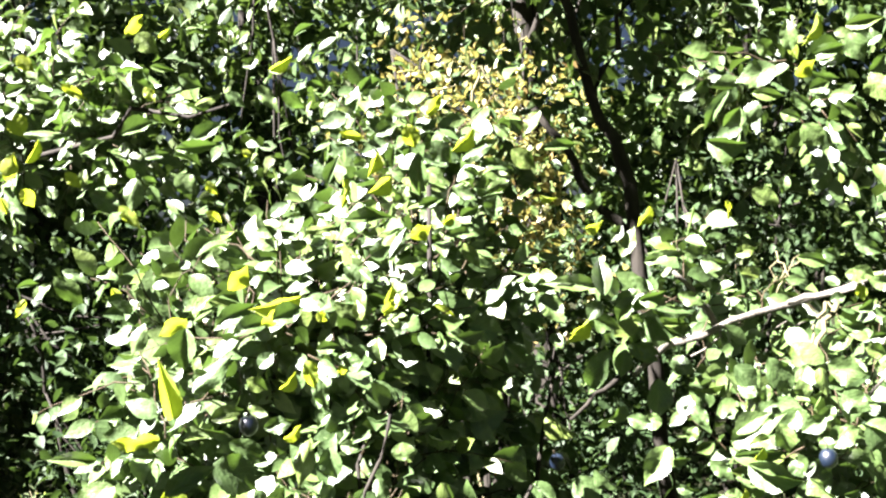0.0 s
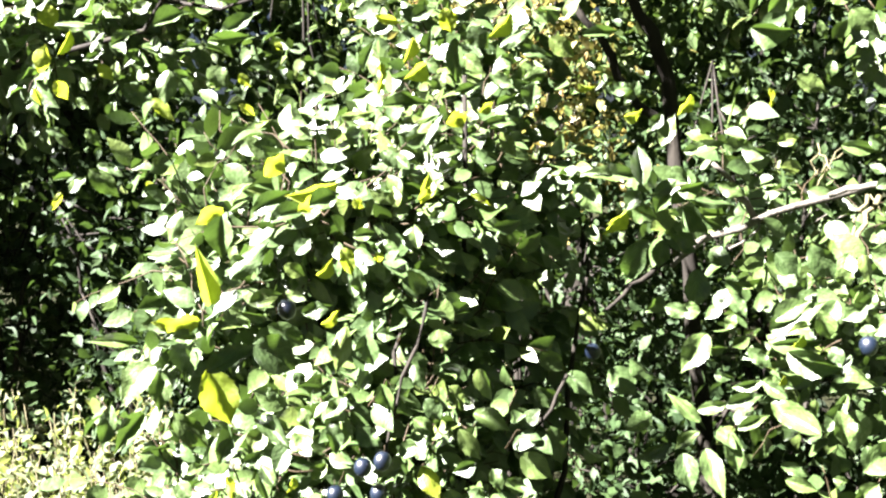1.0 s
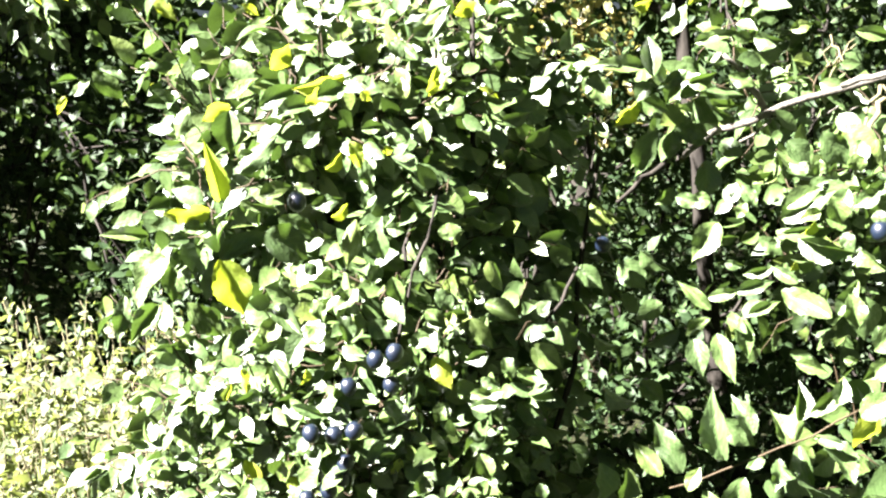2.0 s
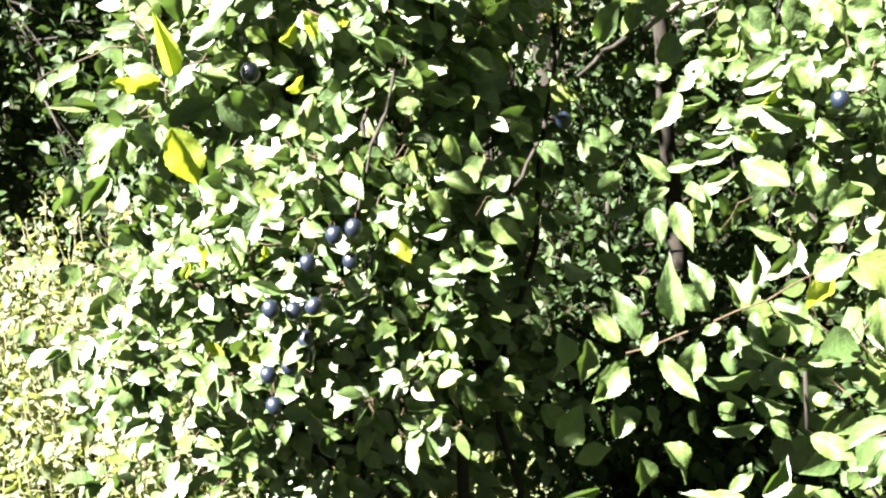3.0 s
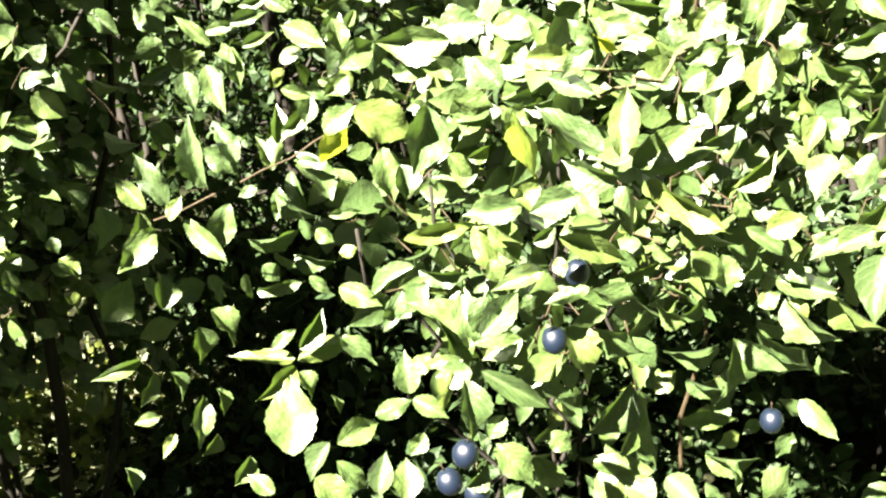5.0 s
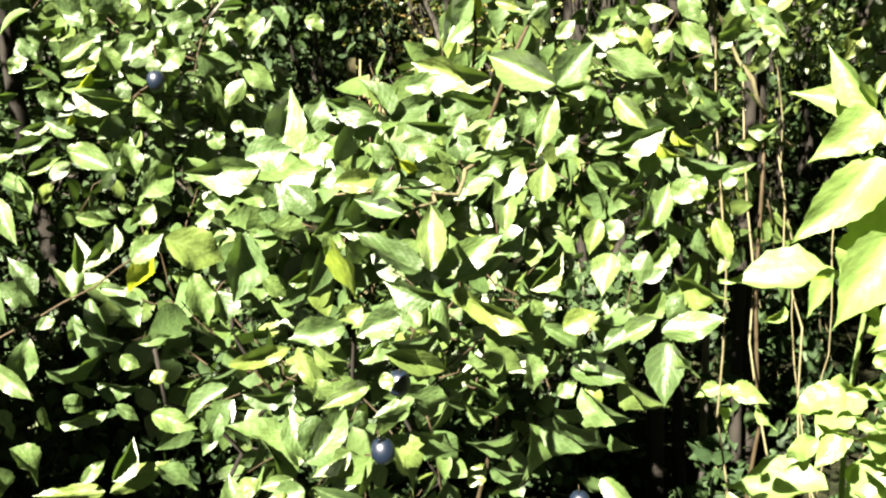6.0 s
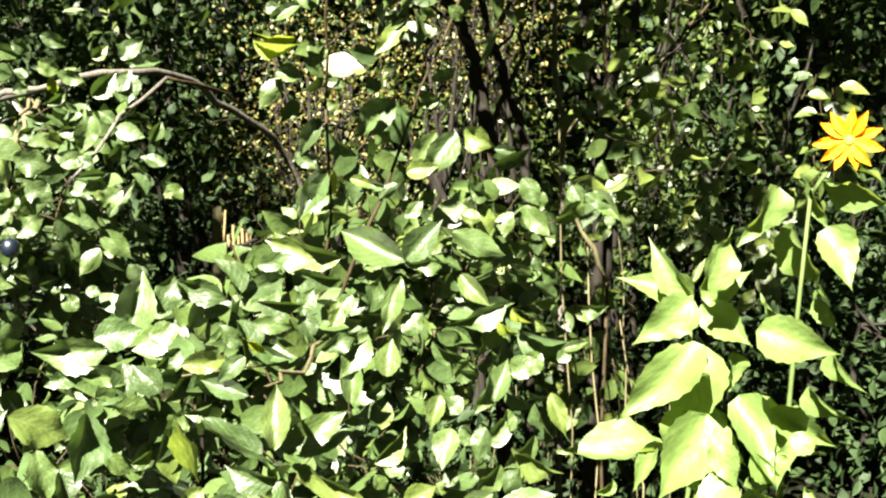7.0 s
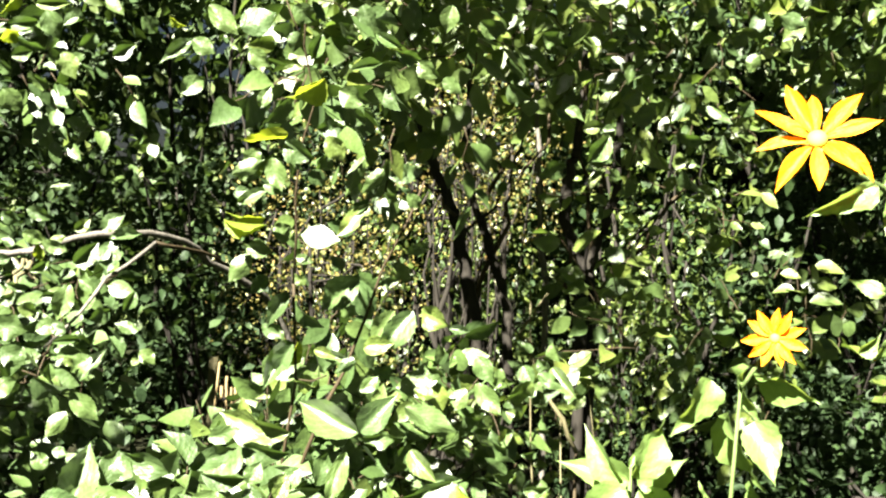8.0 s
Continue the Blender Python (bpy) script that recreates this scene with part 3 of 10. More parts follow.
limb("twig", ob_a, (0.145, 1.961, 1.341), (0.089, 2.013, 1.402), 0.0013, 0.0014, M_TWIG, 0.004, 0.006, 7, 6)

# sprays near the eye, leaf by leaf
leaf(plum_a, (-0.408, 1.581, 1.350), (-0.407, 1.526, 1.436), (0.45, -0.72, -0.52), 0.30, BACKLIT_MESH)
leaf(plum_a, (-0.383, 1.644, 1.493), (-0.355, 1.655, 1.532), (-0.49, -0.69, 0.53), 0.54)
leaf(plum_a, (-0.029, 1.493, 1.191), (0.022, 1.478, 1.170), (-0.05, -0.86, 0.51), 0.53)
leaf(plum_a, (-0.276, 1.505, 1.161), (-0.316, 1.480, 1.120), (-0.17, -0.75, 0.64), 0.53)
leaf(plum_a, (-0.288, 1.313, 1.239), (-0.249, 1.271, 1.209), (-0.26, -0.70, 0.67), 0.40)
leaf(plum_a, (-0.455, 1.625, 0.891), (-0.534, 1.632, 0.856), (-0.35, -0.70, 0.62), 0.47)
leaf(plum_a, (-0.158, 1.539, 0.850), (-0.195, 1.532, 0.809), (0.46, -0.85, -0.25), 0.54)
leaf(plum_a, (0.085, 1.627, 1.136), (0.104, 1.648, 1.068), (0.39, -0.91, -0.16), 0.51)
leaf(plum_c, (0.394, 1.759, 1.356), (0.360, 1.803, 1.393), (-0.43, -0.75, 0.50), 0.47)
leaf(plum_c, (0.301, 1.357, 1.160), (0.280, 1.406, 1.182), (-0.53, -0.52, 0.67), 0.33)
leaf(plum_b, (0.494, 1.025, 1.204), (0.491, 1.004, 1.164), (-0.36, -0.81, 0.46), 0.64)
leaf(plum_b, (0.457, 1.129, 0.947), (0.397, 1.141, 0.915), (-0.48, -0.50, 0.72), 0.37)
leaf(plum_b, (0.832, 0.968, 0.931), (0.873, 0.903, 0.931), (-0.77, -0.48, 0.42), 0.39)
leaf(plum_b, (0.846, 0.927, 0.797), (0.868, 0.878, 0.772), (-0.19, -0.51, 0.84), 0.54)
leaf(plum_b, (0.591, 0.933, 1.216), (0.560, 0.939, 1.192), (-0.46, -0.80, 0.38), 0.54)
leaf(plum_b, (0.547, 0.923, 1.175), (0.518, 0.934, 1.165), (-0.19, -0.86, -0.46), 0.54)
leaf(plum_b, (0.868, 0.938, 1.079), (0.836, 0.916, 1.040), (-0.56, -0.44, 0.71), 0.62)
leaf(plum_b, (0.837, 0.875, 1.010), (0.809, 0.880, 0.989), (-0.57, -0.58, 0.59), 0.54)
leaf(plum_b, (0.340, 1.129, 0.739), (0.308, 1.120, 0.696), (-0.56, -0.61, 0.56), 0.54)
leaf(plum_b, (0.507, 0.889, 0.818), (0.545, 0.891, 0.768), (0.03, -1.00, -0.02), 0.42)
leaf(plum_b, (0.235, 1.478, 0.829), (0.177, 1.465, 0.825), (0.21, -0.98, 0.06), 0.62)
leaf(plum_b, (0.831, 1.066, 1.178), (0.783, 1.060, 1.126), (-0.28, -0.88, 0.38), 0.54)
leaf(plum_b, (0.868, 0.960, 1.116), (0.847, 0.953, 1.078), (-0.59, -0.67, 0.45), 0.54)
leaf(plum_d, (1.184, 1.042, 1.327), (1.183, 1.095, 1.282), (-0.48, -0.57, -0.67), 0.52)
leaf(plum_d, (0.931, 1.055, 1.788), (0.972, 1.048, 1.776), (-0.29, -0.71, -0.64), 0.52)
leaf(plum_d, (0.970, 1.135, 1.631), (0.947, 1.155, 1.590), (-0.32, -0.91, -0.27), 0.43)
leaf(plum_d, (1.089, 0.888, 1.713), (1.104, 0.865, 1.702), (-0.58, -0.62, 0.53), 0.52)
leaf(plum_d, (0.924, 0.509, 1.683), (0.937, 0.486, 1.670), (-0.64, -0.63, 0.45), 0.38)
leaf(plum_d, (1.020, 0.723, 1.676), (1.009, 0.739, 1.673), (-0.77, -0.43, 0.47), 0.51)
leaf(plum_e, (-0.811, 2.096, 2.006), (-0.780, 2.103, 1.974), (0.16, -0.99, -0.07), 0.63, BACKLIT_MESH)
leaf(plum_e, (-0.643, 2.255, 2.074), (-0.612, 2.270, 2.120), (0.76, -0.57, -0.33), 0.58, BACKLIT_MESH)
leaf(plum_e, (-0.608, 2.206, 2.061), (-0.565, 2.213, 2.022), (0.10, -0.99, -0.08), 0.73)
leaf(plum_e, (-0.573, 2.251, 2.062), (-0.550, 2.257, 2.081), (0.50, -0.79, -0.35), 0.54, BACKLIT_MESH)
leaf(plum_e, (-0.793, 2.164, 1.995), (-0.771, 2.177, 1.951), (0.16, -0.96, -0.21), 0.51)
leaf(plum_e, (-0.785, 2.262, 1.977), (-0.743, 2.289, 1.950), (0.32, -0.87, -0.36), 0.42, BACKLIT_MESH)
leaf(plum_e, (-0.812, 2.154, 1.932), (-0.769, 2.168, 1.932), (0.29, -0.93, 0.24), 0.63)
leaf(plum_e, (-0.892, 2.254, 1.922), (-0.871, 2.276, 1.870), (0.44, -0.88, -0.21), 0.72, BACKLIT_MESH)
leaf(plum_e, (-0.686, 2.308, 1.974), (-0.658, 2.319, 1.938), (0.22, -0.97, -0.12), 0.61)
leaf(plum_e, (-0.655, 2.341, 2.015), (-0.640, 2.346, 1.972), (0.45, -0.89, 0.06), 0.57)
leaf(plum_e, (-0.586, 2.169, 1.945), (-0.565, 2.172, 1.914), (0.16, -0.99, 0.01), 0.62, BACKLIT_MESH)
leaf(plum_e, (-0.588, 2.230, 1.999), (-0.538, 2.240, 1.990), (0.18, -0.98, -0.07), 0.34)
leaf(plum_e, (-0.529, 2.224, 1.975), (-0.482, 2.242, 1.952), (0.23, -0.94, -0.25), 0.58)
leaf(plum_e, (-0.508, 2.272, 1.917), (-0.453, 2.302, 1.955), (0.24, -0.90, 0.35), 0.35)
leaf(plum_e, (-0.442, 2.276, 1.944), (-0.402, 2.282, 1.912), (0.15, -0.99, -0.02), 0.53)
leaf(plum_e, (-0.397, 2.412, 1.982), (-0.350, 2.412, 1.916), (-0.02, -1.00, -0.02), 0.39)
leaf(plum_e, (-0.345, 2.246, 1.981), (-0.291, 2.249, 2.008), (0.30, -0.80, -0.51), 0.40, BACKLIT_MESH)
leaf(plum_e, (-0.290, 2.331, 2.012), (-0.265, 2.327, 2.053), (-0.22, -0.97, 0.03), 0.53)
leaf(plum_e, (-0.248, 2.290, 2.020), (-0.196, 2.272, 2.050), (-0.11, -0.93, -0.35), 0.38)
leaf(plum_e, (-0.289, 2.247, 2.050), (-0.245, 2.242, 2.076), (-0.14, -0.99, 0.03), 0.33)
leaf(plum_e, (-0.177, 2.328, 1.932), (-0.096, 2.343, 1.980), (0.07, -0.98, 0.19), 0.28)
leaf(plum_e, (-0.150, 2.198, 1.904), (-0.121, 2.209, 1.922), (0.22, -0.95, 0.22), 0.67)
leaf(plum_e, (-0.267, 2.271, 1.958), (-0.232, 2.281, 1.946), (0.21, -0.95, -0.22), 0.48)
leaf(plum_e, (-0.316, 2.231, 1.930), (-0.270, 2.273, 1.898), (0.49, -0.80, -0.35), 0.44)
leaf(plum_e, (-0.638, 2.177, 1.852), (-0.562, 2.200, 1.891), (0.08, -0.91, 0.40), 0.40)
leaf(plum_e, (-0.823, 2.138, 1.857), (-0.733, 2.137, 1.857), (-0.02, -0.98, 0.19), 0.28)
leaf(plum_e, (-0.784, 2.139, 1.872), (-0.749, 2.143, 1.910), (0.00, -0.99, 0.11), 0.45)
leaf(plum_e, (-0.736, 2.208, 1.820), (-0.677, 2.211, 1.858), (-0.13, -0.96, 0.27), 0.33)
leaf(plum_e, (-0.527, 2.258, 1.838), (-0.436, 2.294, 1.886), (0.10, -0.88, 0.46), 0.30)
leaf(plum_e, (-0.549, 2.250, 1.826), (-0.448, 2.251, 1.833), (0.01, -1.00, -0.03), 0.28)
leaf(plum_e, (-0.558, 2.263, 1.816), (-0.501, 2.295, 1.798), (0.53, -0.65, 0.55), 0.55)
leaf(plum_e, (-0.617, 2.260, 1.813), (-0.564, 2.263, 1.823), (0.05, -0.99, 0.09), 0.38)
leaf(plum_e, (-0.782, 2.223, 1.812), (-0.761, 2.234, 1.859), (-0.01, -0.97, 0.24), 0.47)
leaf(plum_e, (-0.785, 2.179, 1.791), (-0.744, 2.196, 1.807), (0.25, -0.91, 0.32), 0.34)
leaf(plum_e, (-0.803, 2.094, 1.795), (-0.777, 2.117, 1.846), (0.78, -0.61, -0.13), 0.35, BACKLIT_MESH)
leaf(plum_e, (-0.845, 2.097, 1.764), (-0.826, 2.113, 1.820), (0.73, -0.68, -0.06), 0.57, BACKLIT_MESH)
leaf(plum_e, (-0.760, 2.190, 1.785), (-0.732, 2.203, 1.750), (0.28, -0.95, -0.15), 0.54, BACKLIT_MESH)
leaf(plum_e, (-0.746, 2.270, 1.797), (-0.759, 2.265, 1.744), (0.17, -0.98, 0.06), 0.42)
leaf(plum_e, (-0.699, 2.182, 1.804), (-0.675, 2.194, 1.786), (0.37, -0.92, -0.14), 0.46)
leaf(plum_e, (-0.615, 2.181, 1.765), (-0.623, 2.166, 1.695), (0.20, -0.96, 0.18), 0.57)
leaf(plum_e, (-0.661, 2.391, 1.785), (-0.629, 2.409, 1.772), (0.38, -0.89, -0.24), 0.54)
leaf(plum_e, (-0.610, 2.255, 1.753), (-0.586, 2.258, 1.714), (0.11, -0.99, -0.02), 0.58)
leaf(plum_e, (-0.841, 2.172, 1.753), (-0.827, 2.197, 1.714), (0.52, -0.79, -0.32), 0.64, BACKLIT_MESH)
leaf(plum_e, (-0.806, 2.181, 1.717), (-0.782, 2.189, 1.693), (0.22, -0.97, -0.11), 0.54)
leaf(plum_e, (-0.657, 2.200, 1.711), (-0.615, 2.204, 1.662), (0.18, -0.98, 0.08), 0.44, BACKLIT_MESH)
leaf(plum_e, (-0.752, 2.259, 1.713), (-0.771, 2.258, 1.678), (0.02, -1.00, 0.03), 0.60)
leaf(plum_e, (-0.814, 1.993, 1.723), (-0.806, 2.001, 1.691), (0.37, -0.92, -0.14), 0.47, BACKLIT_MESH)
leaf(plum_e, (-0.779, 2.401, 1.760), (-0.710, 2.416, 1.707), (0.22, -0.98, 0.00), 0.53)
leaf(plum_e, (-0.570, 2.324, 1.780), (-0.525, 2.334, 1.736), (0.27, -0.96, 0.05), 0.72)
leaf(plum_e, (-0.480, 2.218, 1.753), (-0.460, 2.227, 1.725), (0.15, -0.97, -0.21), 0.63, BACKLIT_MESH)
leaf(plum_e, (-0.436, 2.408, 1.838), (-0.418, 2.411, 1.818), (0.14, -0.99, -0.05), 0.63, BACKLIT_MESH)
leaf(plum_e, (-0.496, 2.276, 1.695), (-0.464, 2.290, 1.670), (0.34, -0.94, -0.08), 0.48, BACKLIT_MESH)
leaf(plum_e, (-0.656, 2.362, 1.596), (-0.630, 2.363, 1.507), (0.06, -1.00, 0.00), 0.72)
leaf(plum_e, (-0.788, 2.175, 1.573), (-0.735, 2.197, 1.513), (0.35, -0.94, -0.02), 0.51)
leaf(plum_e, (-0.816, 2.304, 1.586), (-0.757, 2.305, 1.558), (0.13, -0.96, 0.23), 0.39)
leaf(plum_e, (-0.851, 2.230, 1.529), (-0.819, 2.244, 1.562), (-0.01, -0.92, 0.40), 0.57)
leaf(plum_e, (-0.876, 2.249, 1.530), (-0.892, 2.242, 1.490), (0.71, -0.68, -0.16), 0.45, BACKLIT_MESH)
leaf(plum_e, (-0.680, 2.202, 1.544), (-0.663, 2.207, 1.508), (0.42, -0.91, 0.06), 0.50, BACKLIT_MESH)
leaf(plum_e, (-0.756, 2.240, 1.624), (-0.726, 2.252, 1.587), (0.28, -0.96, -0.07), 0.36, BACKLIT_MESH)
leaf(plum_e, (-0.844, 2.126, 1.554), (-0.808, 2.152, 1.563), (0.50, -0.80, 0.33), 0.34)
leaf(plum_e, (-0.869, 2.178, 1.944), (-0.830, 2.183, 1.966), (0.03, -0.99, 0.16), 0.63)
leaf(plum_e, (-0.908, 2.240, 1.909), (-0.871, 2.239, 1.931), (-0.07, -0.99, 0.07), 0.75)
leaf(plum_e, (-0.765, 2.148, 1.730), (-0.785, 2.144, 1.754), (0.11, -0.99, -0.11), 0.75)
leaf(plum_e, (-0.692, 2.225, 1.890), (-0.653, 2.236, 1.907), (0.14, -0.95, 0.28), 0.66)
leaf(plum_e, (-0.721, 2.140, 1.891), (-0.687, 2.155, 1.874), (0.28, -0.92, -0.27), 0.65)
leaf(plum_e, (-0.870, 2.176, 1.657), (-0.829, 2.186, 1.644), (0.27, -0.96, 0.11), 0.46)
leaf(plum_e, (-0.783, 2.157, 1.652), (-0.755, 2.169, 1.617), (0.36, -0.93, -0.01), 0.54)
leaf(plum_e, (-0.726, 2.191, 1.662), (-0.686, 2.213, 1.672), (0.30, -0.79, 0.54), 0.55)
leaf(plum_e, (-0.680, 2.212, 1.812), (-0.713, 2.202, 1.777), (0.23, -0.97, 0.08), 0.50)
leaf(plum_e, (-0.656, 2.176, 1.589), (-0.629, 2.195, 1.553), (0.29, -0.92, -0.27), 0.59)
leaf(plum_e, (-0.714, 2.212, 1.569), (-0.683, 2.226, 1.591), (0.27, -0.94, 0.22), 0.59)
leaf(plum_e, (-0.432, 2.243, 2.015), (-0.456, 2.240, 1.980), (-0.15, -0.97, 0.19), 0.66)
leaf(plum_e, (-0.385, 2.173, 1.976), (-0.351, 2.178, 1.992), (0.09, -0.99, 0.08), 0.59)
leaf(plum_e, (-0.522, 2.276, 2.020), (-0.564, 2.256, 2.024), (0.41, -0.74, 0.53), 0.59)
leaf(plum_a, (-0.070, 1.641, 1.799), (-0.027, 1.644, 1.789), (0.11, -0.99, 0.11), 0.46)
leaf(plum_a, (-0.015, 1.740, 1.797), (0.009, 1.729, 1.831), (0.31, -0.81, -0.49), 0.54, BACKLIT_MESH)
leaf(plum_a, (-0.045, 1.635, 1.771), (-0.034, 1.647, 1.733), (0.15, -0.96, -0.24), 0.72, BACKLIT_MESH)
leaf(plum_a, (-0.093, 1.635, 1.756), (-0.058, 1.637, 1.776), (-0.10, -0.97, 0.24), 0.61)
leaf(plum_a, (-0.145, 1.597, 1.759), (-0.109, 1.615, 1.750), (0.36, -0.87, -0.33), 0.37, BACKLIT_MESH)
leaf(plum_a, (-0.093, 1.649, 1.732), (-0.106, 1.647, 1.693), (0.58, -0.80, -0.15), 0.52, BACKLIT_MESH)
leaf(plum_a, (-0.074, 1.618, 1.689), (-0.104, 1.604, 1.664), (0.62, -0.69, -0.37), 0.78, BACKLIT_MESH)
leaf(plum_a, (-0.137, 1.562, 1.688), (-0.140, 1.553, 1.642), (0.93, -0.37, 0.02), 0.52, BACKLIT_MESH)
leaf(plum_a, (-0.030, 1.658, 1.730), (-0.034, 1.673, 1.661), (-0.10, -0.97, -0.21), 0.41)
leaf(plum_a, (-0.163, 1.570, 1.677), (-0.147, 1.550, 1.720), (-0.44, -0.87, -0.24), 0.37)
leaf(plum_a, (-0.142, 1.584, 1.627), (-0.067, 1.584, 1.632), (-0.02, -0.97, 0.26), 0.29)
leaf(plum_a, (-0.035, 1.665, 1.647), (0.005, 1.661, 1.658), (-0.13, -0.99, 0.06), 0.41)
leaf(plum_a, (0.055, 1.678, 1.767), (0.026, 1.665, 1.723), (0.73, -0.62, -0.29), 0.59, BACKLIT_MESH)
leaf(plum_a, (0.040, 1.739, 1.721), (0.087, 1.735, 1.750), (-0.26, -0.92, 0.29), 0.42)
leaf(plum_a, (-0.008, 1.701, 1.751), (0.021, 1.708, 1.714), (-0.00, -0.98, -0.20), 0.72)
leaf(plum_a, (0.069, 1.782, 1.724), (0.124, 1.773, 1.706), (-0.18, -0.98, -0.05), 0.37)
leaf(plum_a, (0.171, 1.774, 1.802), (0.146, 1.784, 1.762), (-0.45, -0.89, 0.06), 0.52)
leaf(plum_a, (0.175, 1.795, 1.741), (0.235, 1.787, 1.746), (-0.15, -0.99, 0.06), 0.32)
leaf(plum_a, (0.127, 1.858, 1.748), (0.169, 1.860, 1.711), (-0.06, -0.99, -0.14), 0.60)
leaf(plum_a, (0.020, 1.747, 1.681), (0.060, 1.749, 1.656), (0.02, -1.00, -0.05), 0.48)
leaf(plum_a, (0.093, 1.757, 1.664), (0.082, 1.775, 1.620), (-0.42, -0.87, -0.26), 0.70)
leaf(plum_a, (0.032, 1.778, 1.632), (0.065, 1.762, 1.648), (-0.29, -0.92, -0.27), 0.57)
leaf(plum_a, (-0.001, 1.713, 1.621), (0.026, 1.714, 1.633), (0.31, -0.66, -0.69), 0.75, BACKLIT_MESH)
leaf(plum_a, (-0.049, 1.626, 1.599), (-0.014, 1.620, 1.614), (0.16, -0.71, -0.68), 0.78, BACKLIT_MESH)
leaf(plum_a, (0.007, 1.764, 1.604), (0.077, 1.784, 1.606), (0.26, -0.93, 0.25), 0.29)
leaf(plum_a, (0.034, 1.780, 1.589), (0.060, 1.786, 1.546), (0.05, -0.99, -0.11), 0.46)
leaf(plum_a, (-0.082, 1.643, 1.566), (-0.053, 1.639, 1.617), (-0.03, -1.00, -0.06), 0.28)
leaf(plum_a, (-0.197, 1.553, 1.613), (-0.149, 1.570, 1.623), (0.22, -0.88, 0.41), 0.34)
leaf(plum_a, (0.169, 1.834, 1.666), (0.197, 1.831, 1.654), (-0.38, -0.38, -0.84), 0.78, BACKLIT_MESH)
leaf(plum_a, (0.036, 1.760, 1.455), (0.095, 1.761, 1.438), (0.03, -1.00, 0.03), 0.71)
leaf(plum_a, (0.047, 1.850, 1.435), (0.064, 1.853, 1.395), (0.51, -0.85, 0.15), 0.78)
leaf(plum_a, (-0.001, 1.761, 1.448), (0.034, 1.749, 1.428), (-0.19, -0.96, 0.21), 0.47)
leaf(plum_a, (-0.182, 1.575, 1.637), (-0.149, 1.576, 1.652), (-0.04, -0.99, 0.15), 0.40)
leaf(plum_a, (-0.119, 1.579, 1.585), (-0.085, 1.571, 1.599), (-0.23, -0.97, -0.04), 0.51)
leaf(plum_a, (-0.140, 1.526, 1.561), (-0.117, 1.522, 1.535), (0.08, -0.97, 0.23), 0.63)
leaf(plum_a, (-0.295, 1.580, 1.544), (-0.262, 1.586, 1.559), (0.12, -0.99, 0.11), 0.64)
leaf(plum_a, (-0.312, 1.559, 1.533), (-0.281, 1.553, 1.568), (0.49, -0.68, -0.55), 0.71, BACKLIT_MESH)
leaf(plum_a, (-0.095, 1.644, 1.481), (-0.075, 1.648, 1.532), (0.55, -0.83, -0.14), 0.39, BACKLIT_MESH)
leaf(plum_a, (-0.104, 1.565, 1.534), (-0.132, 1.574, 1.560), (-0.07, -0.96, 0.28), 0.54)
leaf(plum_a, (-0.076, 1.692, 1.558), (-0.022, 1.690, 1.564), (-0.06, -1.00, 0.07), 0.38)
leaf(plum_a, (0.118, 1.771, 1.762), (0.091, 1.768, 1.782), (-0.09, -0.96, -0.25), 0.53)
leaf(plum_a, (-0.065, 1.650, 1.739), (-0.075, 1.658, 1.706), (-0.31, -0.94, -0.11), 0.63)
leaf(plum_a, (-0.050, 1.638, 1.677), (-0.069, 1.639, 1.643), (0.04, -1.00, -0.04), 0.55)
leaf(plum_a, (-0.020, 1.727, 1.709), (0.011, 1.717, 1.680), (-0.13, -0.98, 0.17), 0.62)
leaf(plum_a, (0.122, 1.899, 1.697), (0.081, 1.899, 1.680), (0.11, -0.95, -0.29), 0.62)
leaf(plum_a, (0.040, 1.772, 1.710), (0.068, 1.777, 1.700), (0.12, -0.97, -0.20), 0.66)
leaf(plum_a, (-0.128, 1.580, 1.419), (-0.160, 1.574, 1.430), (0.24, -0.94, 0.22), 0.61)
leaf(plum_a, (-0.206, 1.545, 1.426), (-0.192, 1.550, 1.385), (0.33, -0.95, -0.00), 0.54, BACKLIT_MESH)
leaf(plum_a, (-0.173, 1.697, 1.394), (-0.158, 1.700, 1.348), (0.44, -0.90, 0.09), 0.78)
leaf(plum_a, (-0.191, 1.566, 1.440), (-0.158, 1.571, 1.446), (0.12, -0.98, 0.17), 0.60)
leaf(plum_c, (0.232, 1.755, 1.602), (0.265, 1.754, 1.609), (0.16, -0.64, -0.76), 0.78, BACKLIT_MESH)
leaf(plum_c, (0.344, 1.772, 1.634), (0.325, 1.782, 1.598), (0.50, -0.74, -0.46), 0.71, BACKLIT_MESH)
leaf(plum_c, (0.289, 1.748, 1.552), (0.314, 1.749, 1.602), (-0.36, -0.91, 0.20), 0.49)
leaf(plum_c, (0.338, 1.819, 1.541), (0.404, 1.792, 1.556), (-0.41, -0.90, 0.15), 0.32)
leaf(plum_c, (0.258, 1.754, 1.490), (0.255, 1.768, 1.559), (-0.12, -0.97, 0.20), 0.48)
leaf(plum_c, (0.254, 1.780, 1.508), (0.157, 1.789, 1.517), (-0.07, -0.98, 0.20), 0.28)
leaf(plum_c, (0.159, 1.876, 1.497), (0.204, 1.866, 1.441), (-0.09, -0.99, 0.11), 0.51)
leaf(plum_c, (0.126, 1.774, 1.473), (0.146, 1.780, 1.504), (-0.19, -0.93, 0.32), 0.58)
leaf(plum_c, (0.231, 1.767, 1.458), (0.284, 1.762, 1.433), (-0.12, -0.99, -0.06), 0.59)
